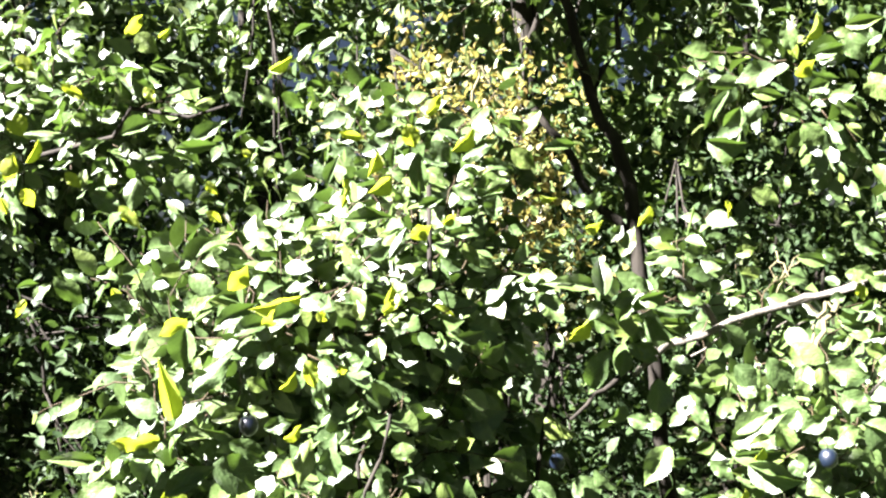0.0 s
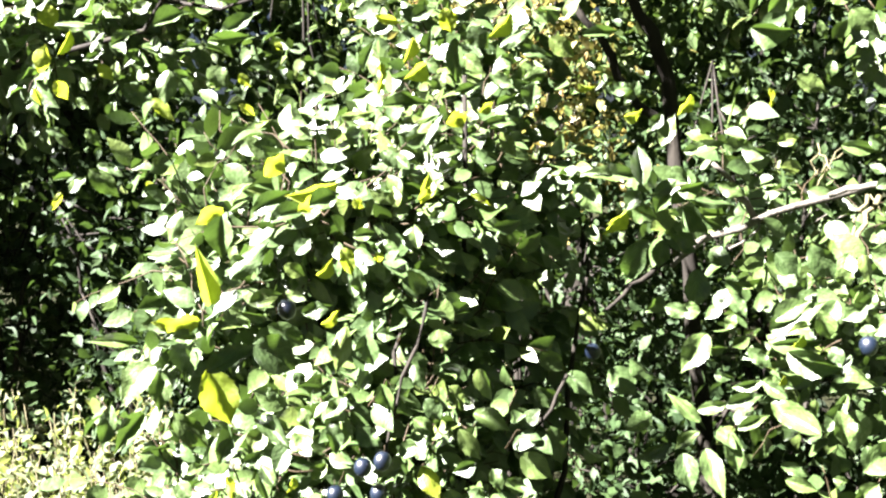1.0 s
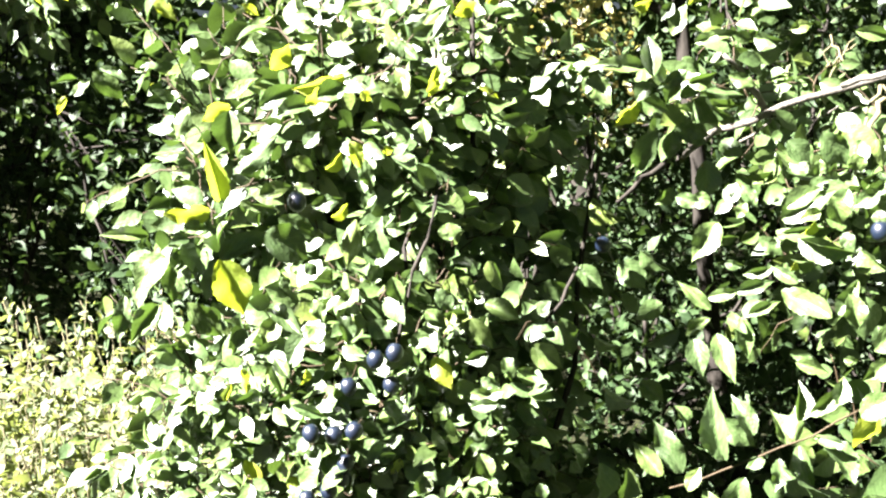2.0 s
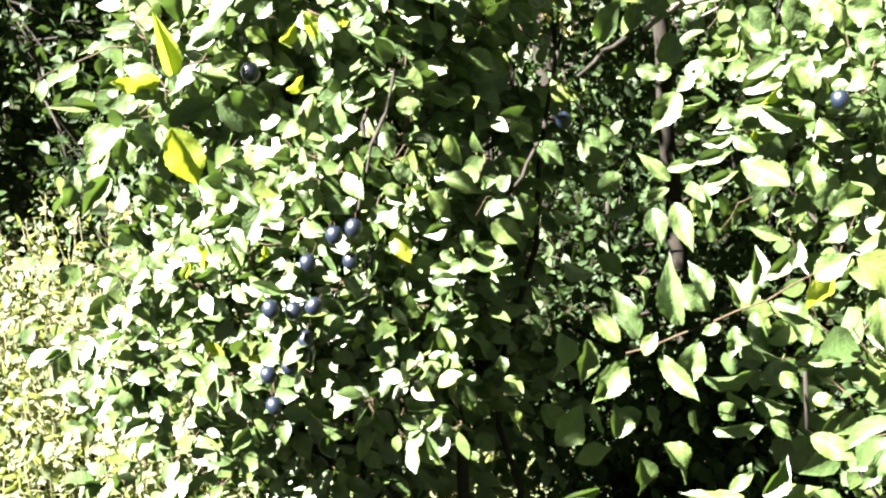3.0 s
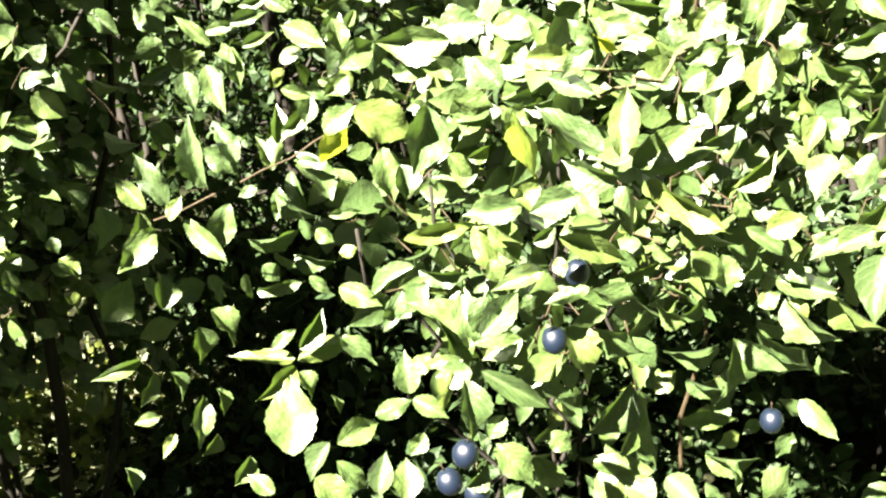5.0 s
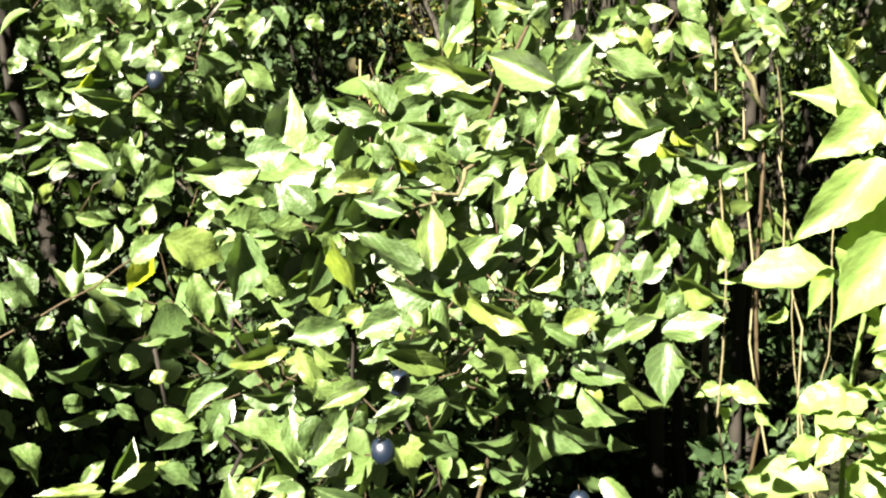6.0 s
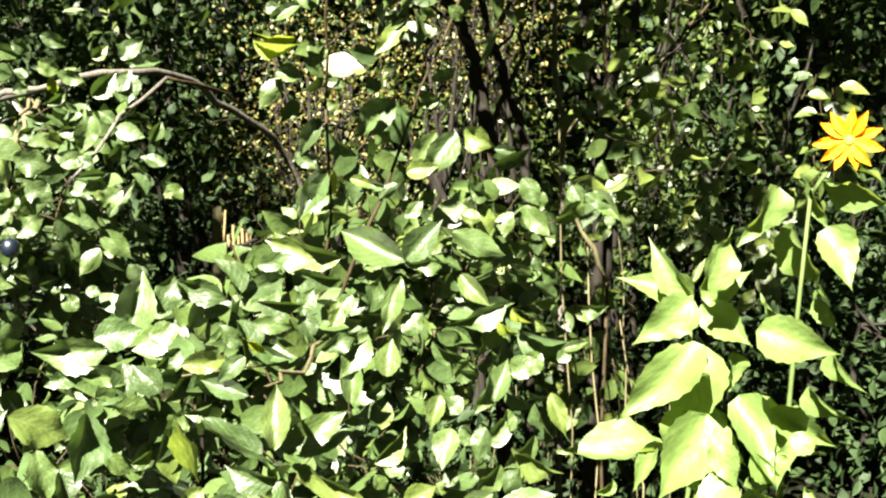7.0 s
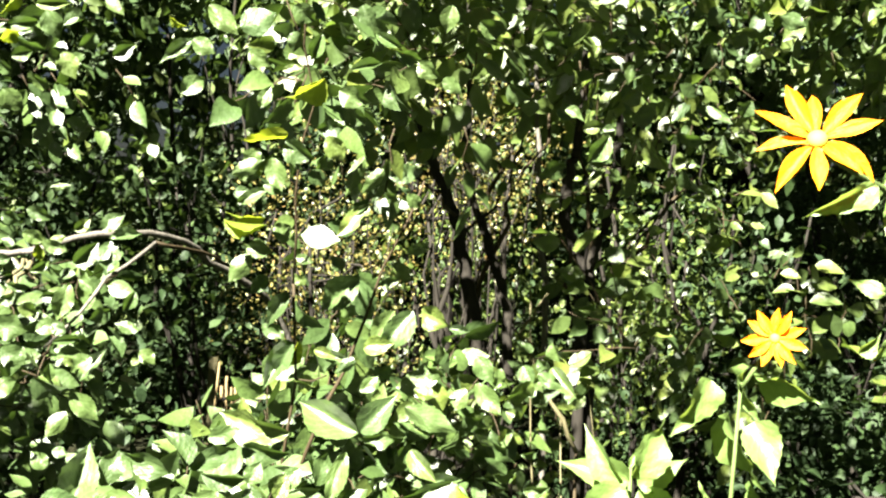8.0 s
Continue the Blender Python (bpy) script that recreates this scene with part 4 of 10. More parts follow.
leaf(plum_c, (0.242, 1.778, 1.467), (0.197, 1.775, 1.409), (0.56, -0.73, -0.39), 0.45, BACKLIT_MESH)
leaf(plum_c, (0.249, 1.661, 1.410), (0.210, 1.696, 1.334), (-0.47, -0.87, -0.16), 0.36)
leaf(plum_c, (0.296, 1.782, 1.408), (0.347, 1.769, 1.378), (-0.34, -0.93, -0.17), 0.45)
leaf(plum_c, (0.330, 1.711, 1.357), (0.325, 1.704, 1.291), (0.11, -0.99, 0.11), 0.66)
leaf(plum_c, (0.262, 1.615, 1.312), (0.301, 1.603, 1.299), (-0.26, -0.96, 0.08), 0.55)
leaf(plum_c, (0.303, 1.516, 1.284), (0.262, 1.505, 1.232), (-0.14, -0.94, 0.31), 0.57)
leaf(plum_c, (0.341, 1.815, 1.436), (0.412, 1.812, 1.437), (-0.04, -0.96, 0.26), 0.28)
leaf(plum_c, (0.347, 1.903, 1.426), (0.397, 1.912, 1.393), (0.10, -0.99, -0.13), 0.78)
leaf(plum_c, (0.542, 1.657, 1.538), (0.599, 1.648, 1.527), (-0.16, -0.98, -0.06), 0.40)
leaf(plum_c, (0.604, 1.628, 1.509), (0.638, 1.618, 1.503), (-0.25, -0.96, 0.15), 0.64)
leaf(plum_c, (0.626, 1.633, 1.495), (0.633, 1.634, 1.465), (-0.30, -0.95, -0.09), 0.57, BACKLIT_MESH)
leaf(plum_c, (0.657, 1.679, 1.497), (0.684, 1.672, 1.509), (-0.31, -0.93, 0.20), 0.53)
leaf(plum_c, (0.278, 1.764, 1.475), (0.315, 1.757, 1.500), (-0.24, -0.97, 0.10), 0.57)
leaf(plum_c, (0.311, 1.784, 1.519), (0.337, 1.780, 1.490), (-0.22, -0.97, -0.08), 0.63)
leaf(plum_c, (0.291, 1.744, 1.603), (0.271, 1.744, 1.576), (-0.07, -1.00, 0.04), 0.63)
leaf(plum_c, (0.218, 1.804, 1.647), (0.257, 1.812, 1.655), (0.13, -0.96, 0.23), 0.61)
leaf(plum_c, (0.275, 1.863, 1.667), (0.251, 1.882, 1.630), (-0.16, -0.92, -0.36), 0.57)
leaf(plum_c, (0.417, 1.752, 1.541), (0.454, 1.719, 1.530), (-0.68, -0.62, -0.39), 0.59)
leaf(plum_c, (0.460, 1.704, 1.548), (0.495, 1.701, 1.555), (-0.09, -0.99, 0.10), 0.60)
leaf(plum_c, (0.393, 1.825, 1.486), (0.438, 1.816, 1.464), (-0.26, -0.96, -0.14), 0.50)
leaf(plum_c, (0.500, 1.567, 1.816), (0.439, 1.572, 1.799), (-0.12, -0.98, 0.16), 0.62)
leaf(plum_c, (0.497, 1.689, 1.799), (0.546, 1.677, 1.790), (-0.27, -0.96, -0.12), 0.41)
leaf(plum_c, (0.461, 1.686, 1.805), (0.420, 1.712, 1.748), (-0.47, -0.88, -0.06), 0.29)
leaf(plum_c, (0.509, 1.688, 1.785), (0.482, 1.710, 1.749), (-0.53, -0.84, -0.12), 0.58)
leaf(plum_c, (0.535, 1.606, 1.847), (0.525, 1.592, 1.895), (-0.29, -0.90, -0.33), 0.53)
leaf(plum_c, (0.543, 1.628, 1.864), (0.549, 1.624, 1.837), (-0.44, -0.90, 0.03), 0.60, BACKLIT_MESH)
leaf(plum_c, (0.583, 1.626, 1.904), (0.572, 1.639, 1.856), (0.61, -0.72, -0.33), 0.51, BACKLIT_MESH)
leaf(plum_c, (0.610, 1.590, 1.848), (0.554, 1.614, 1.835), (-0.37, -0.92, -0.12), 0.36)
leaf(plum_c, (0.587, 1.526, 1.864), (0.632, 1.499, 1.868), (-0.49, -0.86, -0.17), 0.40)
leaf(plum_c, (0.485, 1.678, 1.647), (0.531, 1.676, 1.618), (-0.20, -0.95, -0.25), 0.52)
leaf(plum_c, (0.516, 1.605, 1.661), (0.511, 1.608, 1.632), (-0.21, -0.98, -0.06), 0.59)
leaf(plum_c, (0.518, 1.668, 1.728), (0.531, 1.674, 1.697), (-0.36, -0.88, -0.32), 0.45)
leaf(plum_c, (0.466, 1.760, 1.636), (0.470, 1.762, 1.603), (0.80, -0.60, 0.04), 0.78, BACKLIT_MESH)
leaf(plum_c, (0.619, 1.804, 1.854), (0.668, 1.790, 1.820), (-0.59, -0.41, -0.70), 0.78)
leaf(plum_c, (0.577, 1.743, 1.803), (0.611, 1.740, 1.778), (-0.53, -0.51, -0.67), 0.78)
leaf(plum_c, (0.631, 1.631, 1.873), (0.652, 1.627, 1.828), (-0.36, -0.93, -0.09), 0.75)
leaf(plum_c, (0.451, 1.805, 1.739), (0.521, 1.787, 1.724), (-0.32, -0.76, -0.56), 0.62)
leaf(plum_c, (0.499, 1.651, 1.875), (0.528, 1.664, 1.850), (0.08, -0.92, -0.39), 0.68)
leaf(plum_c, (0.597, 1.664, 1.838), (0.634, 1.645, 1.841), (-0.45, -0.89, -0.01), 0.57)
leaf(plum_c, (0.500, 1.767, 1.788), (0.476, 1.790, 1.755), (-0.07, -0.85, -0.52), 0.70)
leaf(plum_c, (0.600, 1.612, 1.768), (0.635, 1.595, 1.747), (-0.61, -0.39, -0.69), 0.78)
leaf(plum_c, (0.595, 1.752, 1.753), (0.629, 1.749, 1.714), (-0.32, -0.93, -0.20), 0.74)
leaf(plum_c, (0.654, 1.613, 1.808), (0.673, 1.607, 1.764), (-0.47, -0.87, -0.10), 0.77)
leaf(plum_c, (0.615, 1.584, 1.905), (0.649, 1.591, 1.863), (-0.21, -0.92, -0.33), 0.59)
leaf(plum_c, (0.523, 1.636, 1.759), (0.553, 1.626, 1.747), (-0.37, -0.92, -0.15), 0.60)
leaf(plum_c, (0.687, 1.643, 1.872), (0.662, 1.648, 1.857), (-0.36, -0.87, 0.33), 0.75)
leaf(plum_a, (-0.410, 1.703, 1.490), (-0.456, 1.701, 1.468), (0.33, -0.72, -0.61), 0.78, BACKLIT_MESH)
leaf(plum_a, (-0.387, 1.600, 1.481), (-0.395, 1.602, 1.416), (-0.02, -1.00, -0.03), 0.67)
leaf(plum_a, (-0.456, 1.628, 1.490), (-0.480, 1.618, 1.442), (-0.16, -0.94, 0.29), 0.50)
leaf(plum_a, (-0.368, 1.543, 1.389), (-0.313, 1.562, 1.444), (0.08, -0.96, 0.26), 0.40)
leaf(plum_a, (-0.342, 1.602, 1.481), (-0.280, 1.598, 1.513), (-0.09, -1.00, 0.03), 0.46)
leaf(plum_a, (-0.313, 1.575, 1.467), (-0.256, 1.590, 1.491), (0.09, -0.93, 0.35), 0.47)
leaf(plum_a, (-0.241, 1.491, 1.489), (-0.195, 1.507, 1.509), (0.20, -0.94, 0.29), 0.59)
leaf(plum_a, (-0.228, 1.516, 1.504), (-0.262, 1.518, 1.480), (0.40, -0.68, -0.61), 0.78, BACKLIT_MESH)
leaf(plum_a, (-0.210, 1.571, 1.519), (-0.282, 1.552, 1.497), (0.37, -0.76, -0.53), 0.54, BACKLIT_MESH)
leaf(plum_a, (-0.187, 1.554, 1.494), (-0.172, 1.560, 1.481), (0.29, -0.95, -0.10), 0.78, BACKLIT_MESH)
leaf(plum_a, (-0.269, 1.529, 1.422), (-0.248, 1.534, 1.444), (-0.01, -0.97, 0.26), 0.78)
leaf(plum_a, (-0.160, 1.580, 1.416), (-0.153, 1.589, 1.399), (0.30, -0.89, -0.35), 0.78, BACKLIT_MESH)
leaf(plum_a, (-0.211, 1.602, 1.423), (-0.198, 1.610, 1.393), (0.32, -0.94, -0.14), 0.66, BACKLIT_MESH)
leaf(plum_a, (-0.193, 1.739, 1.390), (-0.137, 1.729, 1.356), (-0.52, -0.52, -0.68), 0.78)
leaf(plum_a, (-0.198, 1.582, 1.402), (-0.182, 1.587, 1.348), (0.12, -0.99, -0.04), 0.41)
leaf(plum_a, (-0.314, 1.407, 1.368), (-0.272, 1.423, 1.379), (0.27, -0.90, 0.34), 0.53)
leaf(plum_a, (-0.274, 1.456, 1.376), (-0.245, 1.456, 1.363), (0.01, -1.00, 0.01), 0.49)
leaf(plum_a, (-0.336, 1.385, 1.364), (-0.280, 1.392, 1.349), (-0.02, -0.88, -0.47), 0.31)
leaf(plum_a, (-0.260, 1.492, 1.342), (-0.215, 1.486, 1.351), (-0.10, -0.98, -0.16), 0.51)
leaf(plum_a, (-0.236, 1.506, 1.323), (-0.208, 1.511, 1.336), (0.40, -0.73, -0.56), 0.78, BACKLIT_MESH)
leaf(plum_a, (-0.181, 1.607, 1.342), (-0.203, 1.605, 1.323), (-0.16, -0.94, 0.29), 0.63)
leaf(plum_a, (-0.353, 1.305, 1.361), (-0.408, 1.287, 1.360), (0.25, -0.74, -0.62), 0.62, BACKLIT_MESH)
leaf(plum_a, (-0.360, 1.311, 1.340), (-0.394, 1.297, 1.343), (0.38, -0.85, 0.36), 0.47)
leaf(plum_a, (-0.454, 1.376, 1.328), (-0.512, 1.355, 1.336), (0.36, -0.90, 0.24), 0.30)
leaf(plum_a, (-0.313, 1.163, 1.321), (-0.261, 1.180, 1.349), (0.08, -0.92, 0.39), 0.43)
leaf(plum_a, (-0.282, 1.265, 1.335), (-0.232, 1.283, 1.299), (0.47, -0.85, 0.23), 0.78)
leaf(plum_a, (-0.293, 1.413, 1.337), (-0.242, 1.426, 1.305), (0.31, -0.95, 0.09), 0.51)
leaf(plum_a, (-0.188, 1.634, 1.289), (-0.180, 1.635, 1.236), (-0.11, -0.99, -0.04), 0.69)
leaf(plum_a, (-0.176, 1.686, 1.282), (-0.145, 1.682, 1.276), (-0.09, -0.99, 0.11), 0.70)
leaf(plum_a, (-0.210, 1.579, 1.309), (-0.234, 1.583, 1.235), (-0.12, -0.99, -0.01), 0.38)
leaf(plum_a, (-0.256, 1.381, 1.279), (-0.242, 1.383, 1.261), (0.18, -0.98, 0.03), 0.78)
leaf(plum_a, (-0.339, 1.271, 1.308), (-0.317, 1.283, 1.232), (0.31, -0.95, -0.06), 0.58, BACKLIT_MESH)
leaf(plum_a, (-0.408, 1.296, 1.309), (-0.451, 1.276, 1.277), (0.02, -0.86, 0.51), 0.76)
leaf(plum_a, (-0.459, 1.276, 1.268), (-0.470, 1.265, 1.212), (0.28, -0.95, 0.14), 0.38)
leaf(plum_a, (-0.429, 1.305, 1.250), (-0.459, 1.273, 1.209), (0.31, -0.84, 0.44), 0.45)
leaf(plum_a, (-0.415, 1.324, 1.295), (-0.414, 1.312, 1.247), (0.67, -0.71, 0.20), 0.60)
leaf(plum_a, (-0.375, 1.242, 1.261), (-0.338, 1.256, 1.212), (0.35, -0.94, 0.01), 0.46)
leaf(plum_a, (-0.115, 1.574, 1.249), (-0.097, 1.563, 1.212), (0.17, -0.92, 0.36), 0.56)
leaf(plum_a, (-0.092, 1.588, 1.283), (-0.051, 1.590, 1.284), (0.05, -0.98, 0.20), 0.65)
leaf(plum_a, (-0.432, 1.628, 1.064), (-0.446, 1.615, 0.991), (0.82, -0.58, -0.06), 0.36, BACKLIT_MESH)
leaf(plum_a, (-0.451, 1.753, 0.894), (-0.419, 1.745, 0.844), (0.26, -0.92, 0.30), 0.43, BACKLIT_MESH)
leaf(plum_a, (-0.450, 1.667, 0.942), (-0.415, 1.667, 0.930), (0.10, -0.92, 0.38), 0.60)
leaf(plum_a, (-0.458, 1.613, 0.801), (-0.383, 1.638, 0.787), (0.36, -0.86, 0.37), 0.32)
leaf(plum_a, (-0.432, 1.639, 0.798), (-0.498, 1.638, 0.783), (-0.03, -0.97, 0.23), 0.34)
leaf(plum_a, (-0.474, 1.627, 0.853), (-0.479, 1.619, 0.819), (0.20, -0.96, 0.21), 0.57)
leaf(plum_a, (-0.590, 1.614, 0.838), (-0.565, 1.627, 0.850), (0.21, -0.85, 0.49), 0.78)
leaf(plum_a, (-0.589, 1.555, 0.844), (-0.545, 1.587, 0.883), (0.19, -0.85, 0.49), 0.29)
leaf(plum_a, (-0.613, 1.599, 0.836), (-0.599, 1.600, 0.806), (0.47, -0.87, 0.18), 0.69)
leaf(plum_a, (-0.594, 1.618, 0.921), (-0.602, 1.614, 0.891), (-0.10, -0.98, 0.15), 0.78)
leaf(plum_a, (-0.536, 1.576, 0.964), (-0.517, 1.587, 0.964), (0.41, -0.68, 0.61), 0.78)
leaf(plum_a, (-0.382, 1.625, 0.989), (-0.418, 1.623, 0.982), (0.02, -0.98, 0.19), 0.78)
leaf(plum_a, (-0.408, 1.646, 0.956), (-0.369, 1.651, 0.989), (-0.13, -0.94, 0.30), 0.78)
leaf(plum_a, (-0.322, 1.526, 0.980), (-0.299, 1.534, 1.007), (0.11, -0.97, 0.20), 0.78)
leaf(plum_a, (-0.320, 1.552, 0.918), (-0.286, 1.548, 0.949), (-0.32, -0.92, 0.22), 0.78)
leaf(plum_a, (-0.352, 1.610, 0.908), (-0.331, 1.610, 0.893), (0.17, -0.94, 0.29), 0.78, BACKLIT_MESH)
leaf(plum_a, (-0.292, 1.519, 1.105), (-0.297, 1.513, 1.081), (0.89, -0.44, -0.10), 0.78, BACKLIT_MESH)
leaf(plum_a, (-0.346, 1.548, 1.105), (-0.331, 1.532, 1.066), (0.31, -0.83, 0.45), 0.54)
leaf(plum_a, (-0.378, 1.486, 1.119), (-0.366, 1.472, 1.085), (0.91, -0.17, 0.37), 0.73, BACKLIT_MESH)
leaf(plum_a, (-0.321, 1.539, 1.046), (-0.270, 1.545, 1.023), (0.23, -0.94, 0.25), 0.34)
leaf(plum_a, (-0.234, 1.553, 0.966), (-0.210, 1.548, 0.939), (0.00, -0.98, 0.20), 0.78)
leaf(plum_a, (-0.151, 1.566, 0.956), (-0.157, 1.551, 0.922), (0.40, -0.86, 0.30), 0.78)
leaf(plum_a, (-0.166, 1.542, 0.956), (-0.181, 1.539, 0.932), (0.57, -0.79, -0.23), 0.75, BACKLIT_MESH)
leaf(plum_a, (-0.134, 1.544, 0.931), (-0.141, 1.536, 0.895), (0.30, -0.94, 0.15), 0.78)
leaf(plum_a, (-0.107, 1.483, 1.150), (-0.139, 1.479, 1.141), (-0.00, -0.89, 0.46), 0.78)
leaf(plum_a, (-0.105, 1.492, 1.119), (-0.080, 1.472, 1.078), (0.11, -0.87, 0.49), 0.59, BACKLIT_MESH)
leaf(plum_a, (-0.403, 1.293, 1.208), (-0.394, 1.292, 1.193), (0.17, -0.97, 0.16), 0.78)
leaf(plum_a, (-0.432, 1.479, 1.124), (-0.412, 1.501, 1.134), (0.35, -0.63, 0.69), 0.56)
leaf(plum_a, (-0.458, 1.523, 1.102), (-0.437, 1.513, 1.078), (0.08, -0.89, 0.45), 0.78)
leaf(plum_a, (-0.506, 1.568, 1.015), (-0.484, 1.566, 0.978), (0.25, -0.95, 0.19), 0.57)
leaf(plum_a, (-0.489, 1.657, 0.986), (-0.468, 1.652, 0.958), (0.25, -0.90, 0.37), 0.73)
leaf(plum_a, (-0.563, 1.635, 0.923), (-0.538, 1.629, 0.895), (0.25, -0.88, 0.40), 0.78)
leaf(plum_a, (-0.507, 1.629, 0.921), (-0.540, 1.624, 0.935), (0.30, -0.87, 0.40), 0.78)
leaf(plum_a, (-0.275, 1.635, 0.809), (-0.229, 1.601, 0.782), (0.54, 0.08, 0.84), 0.78)
leaf(plum_a, (-0.356, 1.593, 0.841), (-0.323, 1.590, 0.812), (0.30, -0.86, 0.41), 0.69)
leaf(plum_a, (-0.244, 1.585, 0.800), (-0.200, 1.577, 0.782), (-0.36, -0.75, -0.55), 0.78)
leaf(plum_a, (-0.396, 1.659, 0.836), (-0.440, 1.640, 0.812), (0.26, -0.93, 0.26), 0.28)
leaf(plum_a, (-0.359, 1.671, 0.853), (-0.416, 1.667, 0.834), (-0.03, -0.95, 0.33), 0.28)
leaf(plum_a, (-0.303, 1.622, 0.882), (-0.357, 1.610, 0.862), (0.15, -0.97, 0.16), 0.28)
leaf(plum_a, (-0.254, 1.477, 1.173), (-0.284, 1.455, 1.156), (0.09, -0.69, 0.72), 0.78)
leaf(plum_a, (-0.289, 1.344, 1.218), (-0.313, 1.339, 1.184), (-0.01, -0.99, 0.14), 0.66)
leaf(plum_a, (-0.198, 1.543, 1.164), (-0.168, 1.543, 1.137), (0.13, -0.98, 0.13), 0.76)
leaf(plum_a, (-0.198, 1.441, 1.232), (-0.229, 1.430, 1.205), (0.05, -0.93, 0.35), 0.51)
leaf(plum_a, (-0.160, 1.546, 1.228), (-0.148, 1.547, 1.185), (-0.05, -1.00, -0.03), 0.61)
leaf(plum_a, (-0.254, 1.406, 1.226), (-0.241, 1.401, 1.196), (0.19, -0.95, 0.26), 0.64)
leaf(plum_a, (-0.274, 1.294, 1.276), (-0.262, 1.297, 1.261), (0.32, -0.95, 0.06), 0.78)
leaf(plum_a, (-0.238, 1.502, 1.126), (-0.265, 1.501, 1.103), (-0.07, -0.99, 0.13), 0.54)
leaf(plum_a, (-0.430, 1.551, 1.041), (-0.456, 1.556, 1.050), (-0.09, -0.94, 0.32), 0.78)
leaf(plum_a, (-0.400, 1.574, 1.050), (-0.366, 1.578, 1.055), (0.05, -0.92, 0.38), 0.70)
leaf(plum_a, (-0.359, 1.572, 1.030), (-0.385, 1.566, 1.016), (-0.13, -0.81, 0.58), 0.78)
leaf(plum_a, (-0.248, 1.562, 1.008), (-0.217, 1.561, 0.971), (0.18, -0.97, 0.18), 0.50)
leaf(plum_a, (-0.287, 1.561, 0.958), (-0.263, 1.550, 0.924), (0.20, -0.88, 0.42), 0.57)
leaf(plum_a, (-0.185, 1.556, 1.041), (-0.161, 1.538, 1.010), (0.56, -0.47, 0.69), 0.78)
leaf(plum_a, (-0.172, 1.556, 0.996), (-0.148, 1.547, 0.971), (-0.03, -0.96, 0.29), 0.58)
leaf(plum_a, (-0.329, 1.324, 1.210), (-0.345, 1.315, 1.178), (0.22, -0.96, 0.17), 0.64)
leaf(plum_a, (-0.227, 1.460, 1.191), (-0.213, 1.444, 1.154), (0.55, -0.67, 0.50), 0.70)
leaf(plum_a, (-0.570, 1.606, 0.868), (-0.538, 1.600, 0.821), (0.41, -0.83, 0.39), 0.60)
leaf(plum_a, (-0.514, 1.659, 0.853), (-0.552, 1.649, 0.821), (-0.10, -0.90, 0.42), 0.77)
leaf(plum_a, (-0.516, 1.586, 0.826), (-0.549, 1.569, 0.807), (0.27, -0.90, 0.35), 0.68)
leaf(plum_a, (-0.451, 1.668, 0.855), (-0.477, 1.655, 0.843), (0.12, -0.83, 0.55), 0.71)
leaf(plum_a, (-0.238, 1.547, 0.915), (-0.207, 1.557, 0.891), (0.40, -0.91, 0.14), 0.72)
leaf(plum_a, (-0.177, 1.590, 0.858), (-0.144, 1.578, 0.833), (0.01, -0.90, 0.44), 0.76)
leaf(plum_a, (-0.115, 1.576, 0.986), (-0.092, 1.572, 0.941), (0.16, -0.97, 0.17), 0.65)
leaf(plum_a, (-0.092, 1.532, 1.041), (-0.111, 1.527, 1.010), (0.02, -0.99, 0.17), 0.72)
leaf(plum_a, (-0.167, 1.631, 0.794), (-0.133, 1.619, 0.768), (0.01, -0.91, 0.41), 0.76)
leaf(plum_a, (-0.637, 1.593, 0.877), (-0.604, 1.590, 0.849), (0.14, -0.95, 0.27), 0.50)
leaf(plum_a, (-0.628, 1.529, 0.848), (-0.589, 1.537, 0.833), (0.35, -0.81, 0.47), 0.45)
leaf(plum_a, (-0.150, 1.604, 1.200), (-0.131, 1.606, 1.233), (-0.25, -0.94, 0.23), 0.45)
leaf(plum_a, (-0.183, 1.620, 1.235), (-0.202, 1.613, 1.203), (0.02, -0.98, 0.21), 0.64)
leaf(plum_a, (-0.285, 1.515, 1.408), (-0.256, 1.523, 1.390), (0.28, -0.96, 0.03), 0.64)
leaf(plum_a, (-0.245, 1.556, 1.387), (-0.218, 1.549, 1.409), (0.33, -0.70, -0.63), 0.74, BACKLIT_MESH)
leaf(plum_a, (-0.340, 1.521, 1.420), (-0.365, 1.519, 1.406), (-0.10, -0.96, 0.27), 0.73)
leaf(plum_a, (-0.100, 1.610, 1.415), (-0.106, 1.626, 1.456), (-0.06, -0.93, 0.35), 0.45)
leaf(plum_a, (-0.082, 1.668, 1.454), (-0.061, 1.673, 1.469), (0.18, -0.98, 0.09), 0.78)
leaf(plum_a, (-0.122, 1.529, 1.481), (-0.127, 1.529, 1.512), (-0.02, -1.00, -0.00), 0.60)
leaf(plum_a, (-0.094, 1.614, 1.487), (-0.076, 1.603, 1.510), (0.21, -0.80, -0.56), 0.59, BACKLIT_MESH)
leaf(plum_a, (-0.160, 1.533, 1.507), (-0.130, 1.535, 1.481), (-0.14, -0.96, -0.24), 0.48)
leaf(plum_a, (-0.310, 1.484, 1.102), (-0.333, 1.496, 1.134), (0.08, -0.91, 0.40), 0.49)
leaf(plum_a, (-0.337, 1.406, 1.155), (-0.307, 1.416, 1.167), (0.23, -0.94, 0.24), 0.51)
leaf(plum_a, (-0.047, 1.796, 1.500), (-0.008, 1.797, 1.465), (0.04, -1.00, 0.01), 0.67)
leaf(plum_a, (-0.005, 1.776, 1.452), (0.033, 1.776, 1.435), (-0.05, -0.99, -0.09), 0.43)
